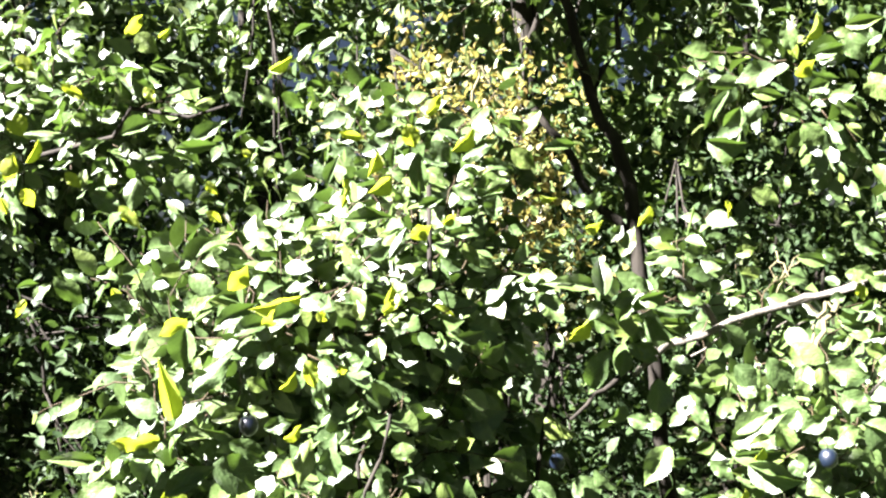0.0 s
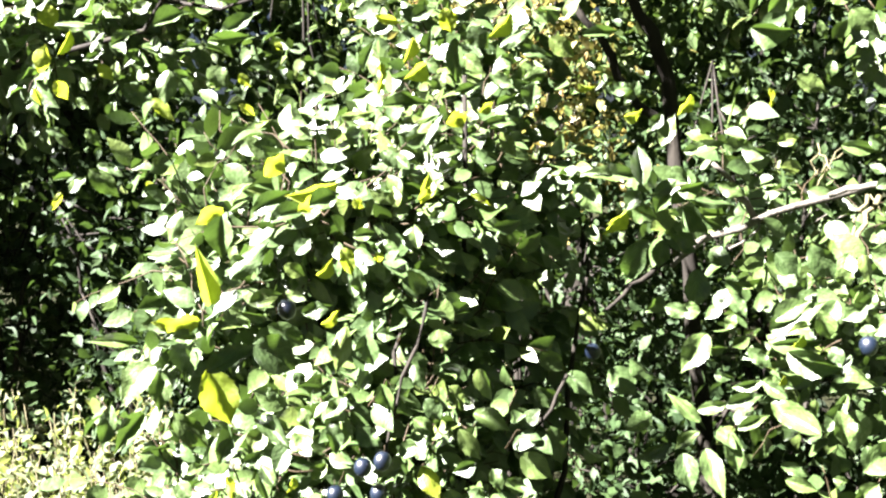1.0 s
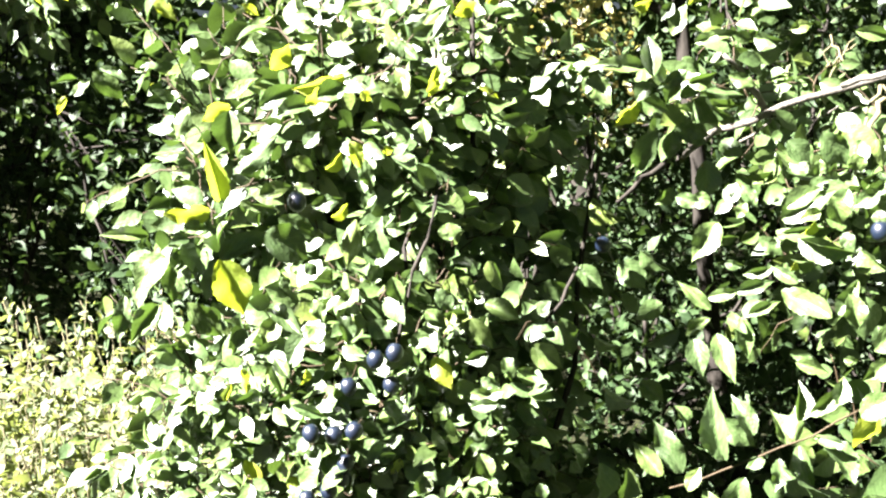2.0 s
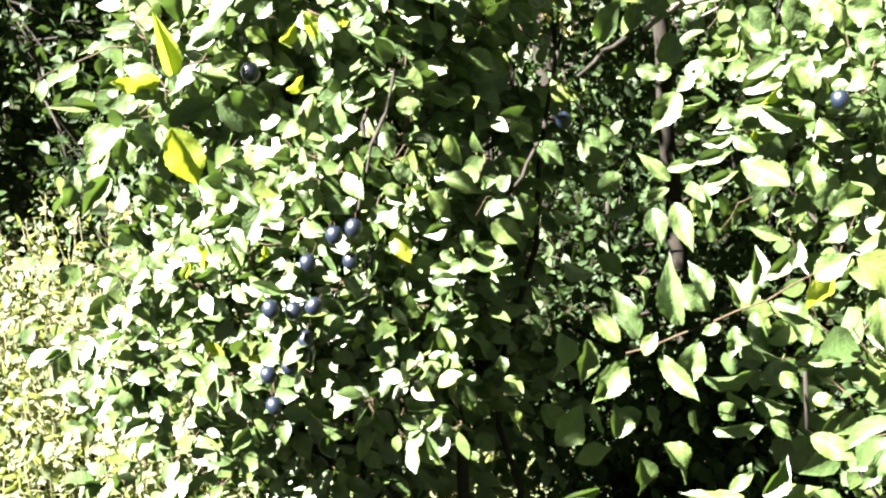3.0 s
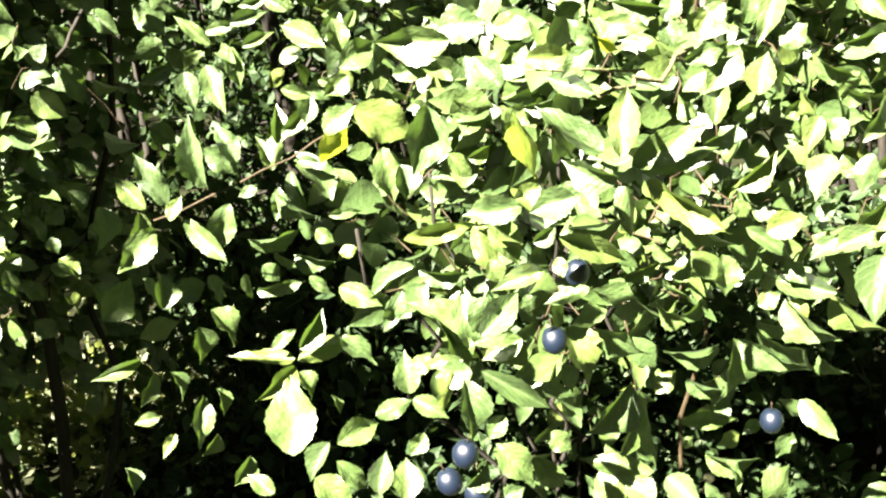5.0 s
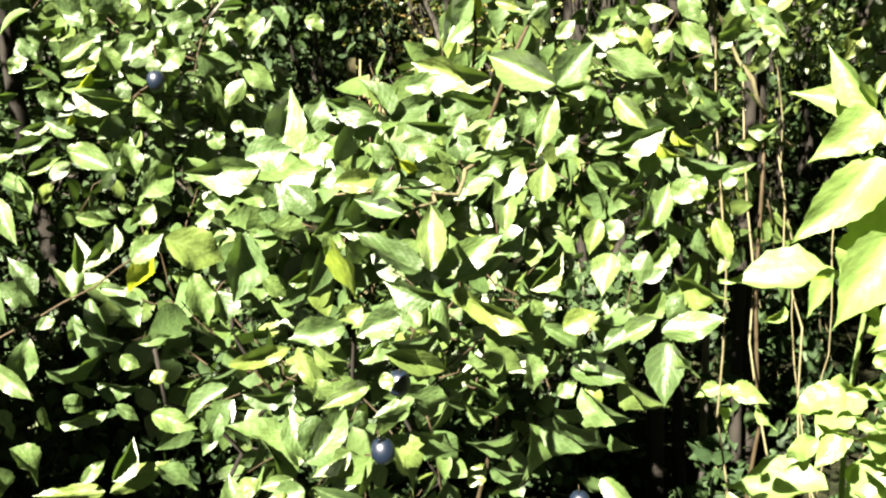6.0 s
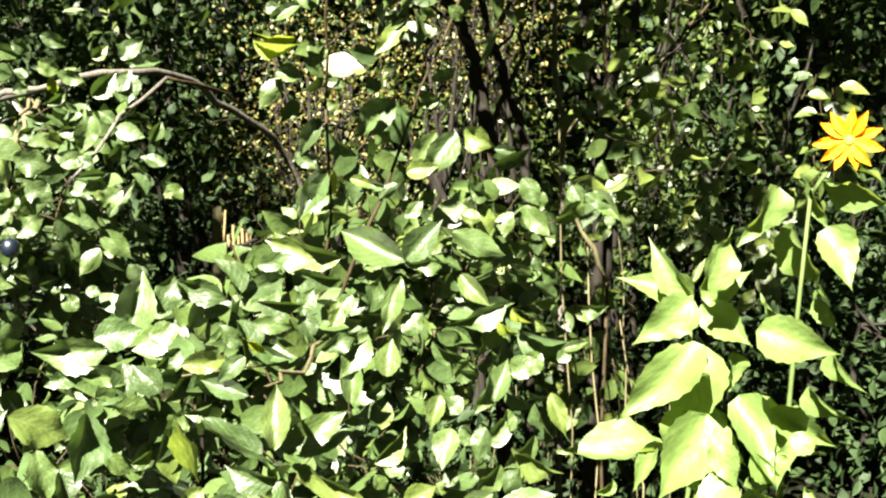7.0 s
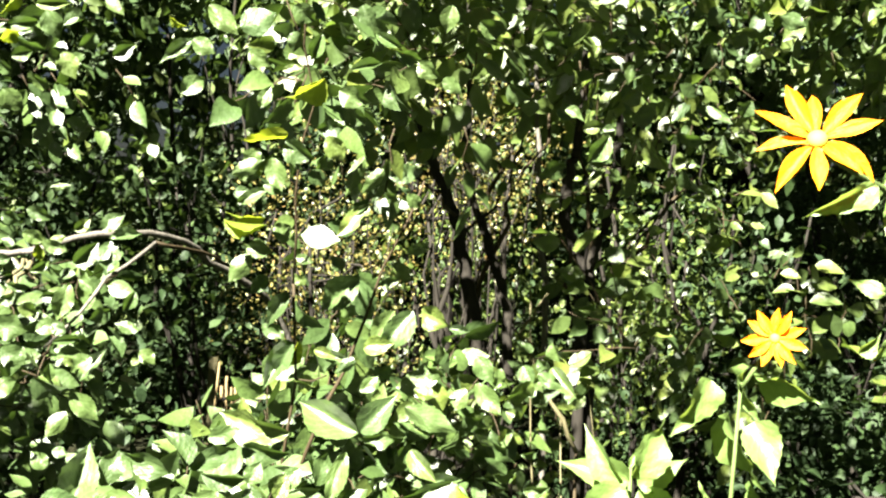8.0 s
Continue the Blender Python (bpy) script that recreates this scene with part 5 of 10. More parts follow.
leaf(plum_a, (-0.006, 1.785, 1.425), (0.007, 1.785, 1.412), (0.11, -0.99, 0.08), 0.78)
leaf(plum_a, (0.035, 1.773, 1.435), (0.070, 1.792, 1.401), (0.24, -0.94, -0.26), 0.61)
leaf(plum_a, (-0.020, 1.743, 1.492), (0.014, 1.742, 1.472), (0.07, -0.98, 0.17), 0.28, BACKLIT_MESH)
leaf(plum_a, (0.165, 1.867, 1.291), (0.212, 1.842, 1.246), (-0.70, -0.57, -0.42), 0.78)
leaf(plum_a, (0.128, 1.787, 1.188), (0.166, 1.770, 1.150), (-0.19, -0.95, 0.24), 0.63)
leaf(plum_a, (0.198, 1.784, 1.193), (0.236, 1.770, 1.145), (-0.17, -0.97, 0.16), 0.78)
leaf(plum_a, (0.218, 1.690, 1.223), (0.258, 1.675, 1.187), (-0.69, -0.44, -0.57), 0.78)
leaf(plum_a, (-0.042, 1.689, 1.295), (-0.000, 1.685, 1.265), (-0.50, -0.56, -0.66), 0.78)
leaf(plum_a, (-0.021, 1.563, 1.240), (0.005, 1.554, 1.198), (0.64, -0.55, 0.53), 0.78)
leaf(plum_a, (0.067, 1.719, 1.175), (0.120, 1.719, 1.153), (-0.21, -0.85, -0.49), 0.78)
leaf(plum_a, (0.097, 1.849, 1.230), (0.109, 1.843, 1.181), (0.66, -0.72, 0.23), 0.78)
leaf(plum_a, (-0.048, 1.412, 1.188), (-0.020, 1.406, 1.145), (0.04, -0.99, 0.15), 0.47)
leaf(plum_a, (-0.026, 1.444, 1.184), (-0.044, 1.445, 1.142), (-0.38, -0.92, 0.14), 0.52)
leaf(plum_a, (-0.009, 1.486, 1.065), (-0.066, 1.502, 1.056), (-0.28, -0.96, 0.03), 0.41)
leaf(plum_a, (-0.018, 1.479, 1.051), (-0.059, 1.481, 1.045), (-0.07, -0.96, 0.26), 0.48)
leaf(plum_a, (-0.057, 1.556, 0.953), (-0.037, 1.562, 0.994), (-0.24, -0.94, 0.25), 0.72)
leaf(plum_a, (-0.048, 1.529, 0.962), (-0.034, 1.518, 0.921), (0.10, -0.95, 0.31), 0.64)
leaf(plum_a, (-0.027, 1.533, 0.898), (-0.050, 1.545, 0.930), (-0.04, -0.95, 0.31), 0.57)
leaf(plum_a, (-0.084, 1.544, 0.924), (-0.095, 1.530, 0.894), (-0.21, -0.85, 0.47), 0.72)
leaf(plum_a, (-0.003, 1.476, 0.909), (-0.029, 1.465, 0.897), (0.27, -0.93, 0.27), 0.78)
leaf(plum_a, (0.035, 1.463, 0.894), (0.062, 1.456, 0.878), (-0.02, -0.93, 0.36), 0.57)
leaf(plum_a, (0.036, 1.521, 0.915), (0.042, 1.514, 0.891), (-0.04, -0.96, 0.26), 0.78)
leaf(plum_a, (-0.002, 1.504, 0.854), (0.017, 1.500, 0.829), (0.07, -0.98, 0.20), 0.58)
leaf(plum_a, (-0.056, 1.528, 0.839), (-0.024, 1.520, 0.823), (-0.04, -0.91, 0.42), 0.51)
leaf(plum_a, (-0.083, 1.504, 0.815), (-0.099, 1.513, 0.830), (-0.06, -0.89, 0.46), 0.78)
leaf(plum_a, (0.012, 1.597, 1.016), (0.055, 1.581, 0.973), (0.02, -0.92, 0.38), 0.51)
leaf(plum_a, (0.040, 1.605, 0.976), (0.091, 1.608, 0.954), (-0.15, -0.88, -0.45), 0.69)
leaf(plum_a, (0.038, 1.596, 1.102), (0.082, 1.583, 1.068), (-0.10, -0.96, 0.25), 0.70)
leaf(plum_a, (-0.029, 1.454, 1.131), (-0.061, 1.451, 1.118), (0.12, -0.99, -0.01), 0.66)
leaf(plum_a, (-0.007, 1.444, 1.124), (0.006, 1.428, 1.096), (0.43, -0.69, 0.59), 0.78)
leaf(plum_a, (-0.040, 1.450, 1.093), (-0.017, 1.447, 1.084), (0.01, -0.95, 0.30), 0.72)
leaf(plum_a, (0.010, 1.540, 1.083), (0.041, 1.539, 1.064), (-0.41, -0.62, -0.67), 0.78)
leaf(plum_a, (-0.021, 1.646, 0.958), (0.002, 1.639, 0.912), (0.80, -0.37, 0.47), 0.78)
leaf(plum_a, (-0.007, 1.625, 0.918), (0.026, 1.596, 0.889), (0.54, -0.22, 0.81), 0.78)
leaf(plum_a, (0.053, 1.573, 0.941), (0.026, 1.570, 0.917), (0.26, -0.95, -0.17), 0.78)
leaf(plum_a, (-0.073, 1.519, 1.077), (-0.051, 1.514, 1.043), (0.05, -0.98, 0.19), 0.68)
leaf(plum_a, (0.042, 1.489, 0.840), (0.064, 1.476, 0.819), (0.61, -0.22, 0.76), 0.78)
leaf(plum_a, (-0.030, 1.574, 0.846), (-0.007, 1.542, 0.812), (0.73, -0.18, 0.66), 0.78)
leaf(plum_a, (-0.093, 1.463, 1.220), (-0.072, 1.462, 1.188), (0.18, -0.97, 0.17), 0.69)
leaf(plum_a, (-0.062, 1.516, 1.226), (-0.040, 1.508, 1.193), (0.71, -0.41, 0.58), 0.78)
leaf(plum_a, (-0.116, 1.546, 1.175), (-0.084, 1.537, 1.149), (0.01, -0.94, 0.34), 0.57)
leaf(plum_a, (-0.013, 1.769, 1.321), (0.021, 1.756, 1.292), (-0.67, -0.45, -0.60), 0.78)
leaf(plum_a, (0.057, 1.876, 1.337), (0.092, 1.866, 1.296), (-0.21, -0.97, 0.06), 0.68)
leaf(plum_a, (0.096, 1.817, 1.412), (0.132, 1.822, 1.381), (0.00, -0.99, -0.15), 0.76)
leaf(plum_c, (0.156, 1.773, 1.497), (0.192, 1.756, 1.450), (-0.15, -0.96, 0.24), 0.63)
leaf(plum_c, (0.252, 1.695, 1.408), (0.207, 1.703, 1.350), (-0.29, -0.95, 0.09), 0.38)
leaf(plum_c, (0.216, 1.740, 1.444), (0.199, 1.745, 1.428), (0.38, -0.68, -0.62), 0.78, BACKLIT_MESH)
leaf(plum_c, (0.253, 1.743, 1.481), (0.226, 1.744, 1.452), (-0.30, -0.92, 0.25), 0.78)
leaf(plum_c, (0.302, 1.767, 1.486), (0.280, 1.780, 1.444), (-0.35, -0.93, -0.12), 0.58)
leaf(plum_c, (0.285, 1.737, 1.404), (0.275, 1.740, 1.356), (-0.17, -0.99, -0.03), 0.61)
leaf(plum_c, (0.305, 1.750, 1.411), (0.341, 1.735, 1.391), (-0.50, -0.80, -0.31), 0.65)
leaf(plum_c, (0.312, 1.607, 1.303), (0.279, 1.609, 1.309), (-0.04, -0.99, 0.12), 0.78)
leaf(plum_c, (0.313, 1.600, 1.253), (0.341, 1.580, 1.245), (-0.55, -0.51, -0.66), 0.78)
leaf(plum_c, (0.331, 1.806, 1.449), (0.382, 1.775, 1.414), (-0.67, -0.53, -0.52), 0.78)
leaf(plum_c, (0.340, 1.785, 1.462), (0.410, 1.776, 1.452), (-0.12, -0.99, 0.05), 0.28)
leaf(plum_c, (0.328, 1.836, 1.477), (0.378, 1.830, 1.487), (-0.02, -0.91, -0.40), 0.55)
leaf(plum_c, (0.445, 1.506, 1.401), (0.481, 1.513, 1.349), (-0.15, -0.96, -0.23), 0.60)
leaf(plum_c, (0.483, 1.495, 1.369), (0.496, 1.500, 1.341), (-0.31, -0.90, -0.30), 0.78)
leaf(plum_c, (0.410, 1.617, 1.369), (0.446, 1.588, 1.335), (-0.78, -0.47, -0.42), 0.61)
leaf(plum_c, (0.431, 1.562, 1.385), (0.443, 1.550, 1.354), (-0.33, -0.92, 0.21), 0.64)
leaf(plum_c, (0.442, 1.510, 1.363), (0.438, 1.510, 1.337), (-0.01, -1.00, 0.00), 0.73)
leaf(plum_c, (0.394, 1.506, 1.298), (0.440, 1.490, 1.330), (-0.49, -0.82, 0.29), 0.50)
leaf(plum_c, (0.432, 1.478, 1.294), (0.400, 1.472, 1.285), (0.04, -0.90, 0.42), 0.54)
leaf(plum_c, (0.437, 1.446, 1.319), (0.452, 1.448, 1.276), (-0.14, -0.99, -0.10), 0.65)
leaf(plum_c, (0.513, 1.484, 1.318), (0.481, 1.490, 1.297), (-0.20, -0.98, 0.02), 0.71)
leaf(plum_c, (0.497, 1.472, 1.282), (0.519, 1.461, 1.285), (-0.44, -0.89, 0.05), 0.78)
leaf(plum_c, (0.387, 1.428, 1.268), (0.447, 1.390, 1.243), (-0.61, -0.69, -0.40), 0.45)
leaf(plum_c, (0.420, 1.464, 1.285), (0.403, 1.472, 1.258), (0.47, -0.72, -0.51), 0.52, BACKLIT_MESH)
leaf(plum_c, (0.381, 1.423, 1.239), (0.373, 1.421, 1.222), (0.64, -0.74, -0.21), 0.78, BACKLIT_MESH)
leaf(plum_c, (0.362, 1.534, 1.257), (0.396, 1.530, 1.228), (-0.05, -0.99, 0.09), 0.50)
leaf(plum_c, (0.357, 1.441, 1.227), (0.319, 1.457, 1.216), (-0.36, -0.93, -0.09), 0.41)
leaf(plum_c, (0.305, 1.433, 1.198), (0.356, 1.425, 1.215), (-0.24, -0.93, 0.28), 0.39)
leaf(plum_c, (0.276, 1.473, 1.185), (0.320, 1.462, 1.196), (-0.29, -0.94, 0.18), 0.40)
leaf(plum_c, (0.282, 1.482, 1.167), (0.238, 1.490, 1.209), (-0.04, -0.99, 0.14), 0.32)
leaf(plum_c, (0.404, 1.347, 1.177), (0.361, 1.379, 1.203), (-0.32, -0.82, 0.47), 0.50)
leaf(plum_c, (0.436, 1.359, 1.212), (0.411, 1.357, 1.175), (-0.08, -0.99, 0.10), 0.60)
leaf(plum_c, (0.317, 1.422, 1.169), (0.361, 1.418, 1.189), (-0.24, -0.92, 0.31), 0.34)
leaf(plum_c, (0.309, 1.512, 1.228), (0.334, 1.503, 1.220), (-0.35, -0.93, -0.11), 0.54)
leaf(plum_c, (0.464, 1.419, 1.249), (0.493, 1.400, 1.220), (-0.73, -0.61, -0.32), 0.78)
leaf(plum_c, (0.281, 1.733, 1.312), (0.252, 1.727, 1.288), (0.35, -0.92, -0.16), 0.78)
leaf(plum_c, (0.365, 1.640, 1.321), (0.387, 1.630, 1.287), (-0.17, -0.97, 0.19), 0.57)
leaf(plum_c, (0.344, 1.521, 1.308), (0.330, 1.527, 1.285), (-0.40, -0.92, 0.04), 0.64)
leaf(plum_c, (0.495, 1.444, 1.391), (0.503, 1.427, 1.355), (0.46, -0.76, 0.46), 0.78)
leaf(plum_c, (0.448, 1.437, 1.270), (0.459, 1.427, 1.248), (-0.41, -0.89, 0.21), 0.78)
leaf(plum_c, (0.375, 1.388, 1.216), (0.342, 1.401, 1.238), (-0.30, -0.95, 0.12), 0.42)
leaf(plum_b, (0.239, 1.224, 1.044), (0.220, 1.209, 1.128), (-0.40, -0.88, -0.25), 0.38)
leaf(plum_b, (0.243, 1.251, 1.084), (0.282, 1.246, 1.049), (-0.07, -0.99, 0.10), 0.56)
leaf(plum_b, (0.277, 1.244, 1.063), (0.260, 1.253, 1.113), (0.15, -0.96, 0.22), 0.50)
leaf(plum_b, (0.168, 1.229, 1.026), (0.137, 1.246, 1.065), (-0.15, -0.93, 0.34), 0.45)
leaf(plum_b, (0.193, 1.239, 1.025), (0.162, 1.245, 1.090), (-0.02, -1.00, 0.05), 0.44)
leaf(plum_b, (0.192, 1.202, 1.017), (0.208, 1.207, 1.044), (-0.37, -0.85, 0.37), 0.59)
leaf(plum_b, (0.175, 1.218, 1.005), (0.126, 1.191, 0.966), (0.24, -0.92, 0.30), 0.49)
leaf(plum_b, (0.209, 1.203, 1.016), (0.252, 1.180, 0.965), (-0.28, -0.94, 0.20), 0.36)
leaf(plum_b, (0.263, 1.227, 1.021), (0.240, 1.229, 0.960), (-0.29, -0.95, 0.13), 0.51)
leaf(plum_b, (0.323, 1.218, 1.088), (0.331, 1.230, 1.133), (0.22, -0.95, 0.20), 0.51)
leaf(plum_b, (0.325, 1.179, 1.106), (0.366, 1.180, 1.139), (-0.06, -0.99, 0.14), 0.39)
leaf(plum_b, (0.352, 1.168, 1.120), (0.362, 1.175, 1.150), (-0.14, -0.93, 0.33), 0.64)
leaf(plum_b, (0.321, 1.259, 1.045), (0.307, 1.269, 1.089), (0.31, -0.90, 0.31), 0.46)
leaf(plum_b, (0.320, 1.220, 1.061), (0.326, 1.227, 1.103), (0.14, -0.98, 0.12), 0.47)
leaf(plum_b, (0.364, 1.156, 1.075), (0.399, 1.142, 1.112), (0.30, -0.72, -0.62), 0.78, BACKLIT_MESH)
leaf(plum_b, (0.350, 1.314, 1.026), (0.355, 1.281, 0.976), (-0.46, -0.77, 0.44), 0.39)
leaf(plum_b, (0.339, 1.363, 0.992), (0.331, 1.351, 0.950), (0.14, -0.95, 0.28), 0.51)
leaf(plum_b, (0.328, 1.311, 1.002), (0.367, 1.261, 0.973), (-0.80, -0.39, -0.46), 0.53)
leaf(plum_b, (0.304, 1.296, 1.016), (0.280, 1.295, 1.006), (-0.21, -0.83, 0.51), 0.63)
leaf(plum_b, (0.361, 1.236, 1.053), (0.382, 1.193, 1.024), (0.23, -0.47, 0.86), 0.78)
leaf(plum_b, (0.371, 1.207, 1.061), (0.340, 1.222, 1.066), (-0.35, -0.87, 0.34), 0.44)
leaf(plum_b, (0.365, 1.135, 1.116), (0.397, 1.118, 1.146), (-0.56, -0.78, 0.27), 0.62)
leaf(plum_b, (0.228, 1.422, 1.156), (0.178, 1.427, 1.128), (-0.03, -0.99, -0.13), 0.35)
leaf(plum_b, (0.270, 1.428, 1.167), (0.235, 1.445, 1.140), (-0.55, -0.80, 0.24), 0.39)
leaf(plum_b, (0.238, 1.381, 1.152), (0.244, 1.358, 1.108), (-0.21, -0.89, 0.41), 0.61)
leaf(plum_b, (0.265, 1.369, 1.160), (0.278, 1.331, 1.104), (-0.32, -0.83, 0.45), 0.41)
leaf(plum_b, (0.299, 1.375, 1.179), (0.303, 1.364, 1.124), (-0.26, -0.95, 0.16), 0.42)
leaf(plum_b, (0.347, 1.310, 1.132), (0.384, 1.296, 1.121), (-0.23, -0.93, 0.30), 0.43)
leaf(plum_b, (0.382, 1.239, 1.153), (0.398, 1.234, 1.149), (-0.38, -0.92, -0.04), 0.71)
leaf(plum_b, (0.417, 1.230, 1.192), (0.428, 1.221, 1.157), (-0.32, -0.94, 0.12), 0.64)
leaf(plum_b, (0.396, 1.137, 1.175), (0.369, 1.134, 1.154), (0.03, -0.99, 0.11), 0.69)
leaf(plum_b, (0.340, 1.283, 0.926), (0.388, 1.265, 0.911), (-0.40, -0.89, -0.23), 0.52)
leaf(plum_b, (0.287, 1.267, 0.889), (0.346, 1.235, 0.911), (-0.37, -0.89, -0.28), 0.35)
leaf(plum_b, (0.367, 1.256, 0.965), (0.385, 1.244, 0.948), (-0.43, -0.89, 0.16), 0.78)
leaf(plum_b, (0.366, 1.156, 1.013), (0.406, 1.154, 1.015), (-0.07, -0.93, 0.36), 0.34)
leaf(plum_b, (0.380, 1.179, 0.956), (0.400, 1.175, 0.964), (-0.30, -0.86, 0.42), 0.78)
leaf(plum_b, (0.300, 1.288, 0.916), (0.320, 1.280, 0.894), (-0.04, -0.92, 0.38), 0.78)
leaf(plum_b, (0.111, 1.389, 0.990), (0.113, 1.358, 0.936), (0.83, -0.48, 0.27), 0.78)
leaf(plum_b, (0.160, 1.483, 0.946), (0.149, 1.454, 0.888), (0.54, -0.78, 0.30), 0.58)
leaf(plum_b, (0.159, 1.444, 0.864), (0.180, 1.420, 0.827), (0.79, -0.24, 0.57), 0.78)
leaf(plum_b, (0.241, 1.466, 0.846), (0.255, 1.453, 0.804), (0.74, -0.54, 0.41), 0.78)
leaf(plum_b, (0.076, 1.409, 1.009), (0.091, 1.402, 0.976), (0.67, -0.62, 0.40), 0.78)
leaf(plum_b, (0.132, 1.473, 1.067), (0.169, 1.436, 1.048), (-0.73, -0.49, -0.47), 0.56)
leaf(plum_b, (0.289, 1.330, 0.938), (0.354, 1.310, 0.933), (-0.31, -0.71, -0.63), 0.63)
leaf(plum_b, (0.114, 1.475, 1.011), (0.080, 1.479, 1.030), (-0.43, -0.63, -0.64), 0.78)
leaf(plum_b, (0.191, 1.558, 1.049), (0.225, 1.548, 1.021), (-0.03, -0.97, 0.26), 0.69)
leaf(plum_b, (0.221, 1.512, 1.174), (0.184, 1.501, 1.152), (0.27, -0.96, -0.05), 0.76)
leaf(plum_b, (0.124, 1.510, 1.132), (0.157, 1.500, 1.114), (-0.50, -0.57, -0.65), 0.78)
leaf(plum_b, (0.088, 1.445, 0.864), (0.120, 1.441, 0.827), (0.21, -0.92, 0.32), 0.71)
leaf(plum_b, (0.281, 1.362, 0.879), (0.295, 1.355, 0.846), (0.75, -0.50, 0.44), 0.78)
leaf(plum_b, (0.214, 1.407, 1.056), (0.234, 1.386, 1.027), (0.70, -0.30, 0.65), 0.78)
leaf(plum_b, (0.481, 1.031, 1.221), (0.405, 1.055, 1.216), (-0.31, -0.94, -0.10), 0.48)
leaf(plum_b, (0.449, 1.011, 1.161), (0.426, 0.974, 1.101), (0.41, -0.83, 0.37), 0.72)
leaf(plum_b, (0.516, 0.891, 1.109), (0.521, 0.925, 1.168), (0.73, -0.62, 0.28), 0.74, BACKLIT_MESH)
leaf(plum_b, (0.561, 0.842, 1.142), (0.505, 0.880, 1.173), (-0.63, -0.70, -0.34), 0.49)
leaf(plum_b, (0.564, 0.817, 1.125), (0.519, 0.844, 1.132), (-0.52, -0.79, -0.34), 0.68)
leaf(plum_b, (0.619, 0.927, 1.108), (0.635, 0.948, 1.178), (-0.38, -0.85, 0.37), 0.41)
leaf(plum_b, (0.663, 0.992, 1.077), (0.742, 0.972, 1.118), (-0.39, -0.85, 0.36), 0.41)
leaf(plum_b, (0.685, 0.996, 1.067), (0.761, 0.976, 1.093), (-0.34, -0.87, 0.37), 0.28)
leaf(plum_b, (0.667, 0.964, 1.069), (0.739, 0.911, 1.022), (-0.69, -0.65, -0.31), 0.40)
leaf(plum_b, (0.594, 0.868, 1.102), (0.600, 0.848, 1.054), (0.30, -0.86, 0.41), 0.57)
leaf(plum_b, (0.720, 0.974, 1.023), (0.751, 0.939, 0.984), (-0.84, -0.27, -0.47), 0.78)
leaf(plum_b, (0.515, 0.858, 1.100), (0.560, 0.841, 1.099), (-0.35, -0.87, 0.35), 0.67)
leaf(plum_b, (0.516, 0.838, 1.070), (0.578, 0.817, 1.044), (-0.23, -0.93, 0.29), 0.34)
leaf(plum_b, (0.541, 0.879, 1.063), (0.589, 0.851, 1.068), (-0.32, -0.67, -0.67), 0.78)
leaf(plum_b, (0.505, 0.898, 1.082), (0.449, 0.908, 1.078), (-0.18, -0.91, 0.38), 0.49)
leaf(plum_b, (0.474, 0.904, 1.071), (0.492, 0.874, 1.051), (-0.83, -0.18, -0.53), 0.78)
leaf(plum_b, (0.405, 0.963, 1.042), (0.478, 0.975, 1.042), (0.15, -0.94, 0.31), 0.28)
leaf(plum_b, (0.466, 0.929, 1.059), (0.481, 0.907, 1.007), (-0.37, -0.90, 0.25), 0.39)
leaf(plum_b, (0.505, 0.872, 1.055), (0.526, 0.866, 1.068), (-0.21, -0.97, -0.14), 0.76)
leaf(plum_b, (0.785, 0.984, 1.038), (0.834, 0.978, 1.076), (-0.16, -0.99, 0.03), 0.44)
leaf(plum_b, (0.797, 1.053, 1.093), (0.807, 1.063, 1.159), (-0.57, -0.80, 0.20), 0.43)
leaf(plum_b, (0.826, 1.066, 1.096), (0.859, 1.058, 1.108), (-0.23, -0.97, -0.12), 0.71)
leaf(plum_b, (0.763, 1.071, 1.165), (0.813, 1.050, 1.187), (-0.27, -0.94, -0.20), 0.42)
leaf(plum_b, (0.835, 1.029, 1.128), (0.846, 1.034, 1.176), (-0.67, -0.72, 0.19), 0.68)
leaf(plum_b, (0.842, 0.987, 1.111), (0.861, 0.984, 1.129), (0.01, -0.99, -0.17), 0.78)
leaf(plum_b, (0.868, 1.041, 1.177), (0.895, 1.032, 1.203), (-0.53, -0.81, 0.25), 0.78)
leaf(plum_b, (0.751, 1.070, 1.185), (0.743, 1.077, 1.218), (-0.46, -0.88, 0.08), 0.78)
leaf(plum_b, (0.776, 1.061, 1.196), (0.788, 1.059, 1.221), (-0.51, -0.84, 0.16), 0.78)
leaf(plum_b, (0.544, 0.989, 1.201), (0.593, 0.969, 1.205), (-0.39, -0.88, 0.28), 0.48)
leaf(plum_b, (0.584, 1.012, 1.159), (0.612, 1.001, 1.168), (-0.22, -0.84, -0.50), 0.68)
leaf(plum_b, (0.594, 0.933, 1.173), (0.553, 0.967, 1.189), (-0.51, -0.81, 0.29), 0.40)
leaf(plum_b, (0.476, 1.013, 1.163), (0.514, 0.995, 1.150), (-0.50, -0.77, -0.40), 0.67)
leaf(plum_b, (0.503, 0.932, 1.146), (0.524, 0.937, 1.172), (0.16, -0.99, 0.04), 0.78)
leaf(plum_b, (0.517, 0.982, 1.178), (0.493, 0.999, 1.208), (-0.37, -0.91, 0.20), 0.73)
leaf(plum_b, (0.498, 1.022, 1.184), (0.437, 1.030, 1.205), (-0.06, -0.97, 0.23), 0.34)
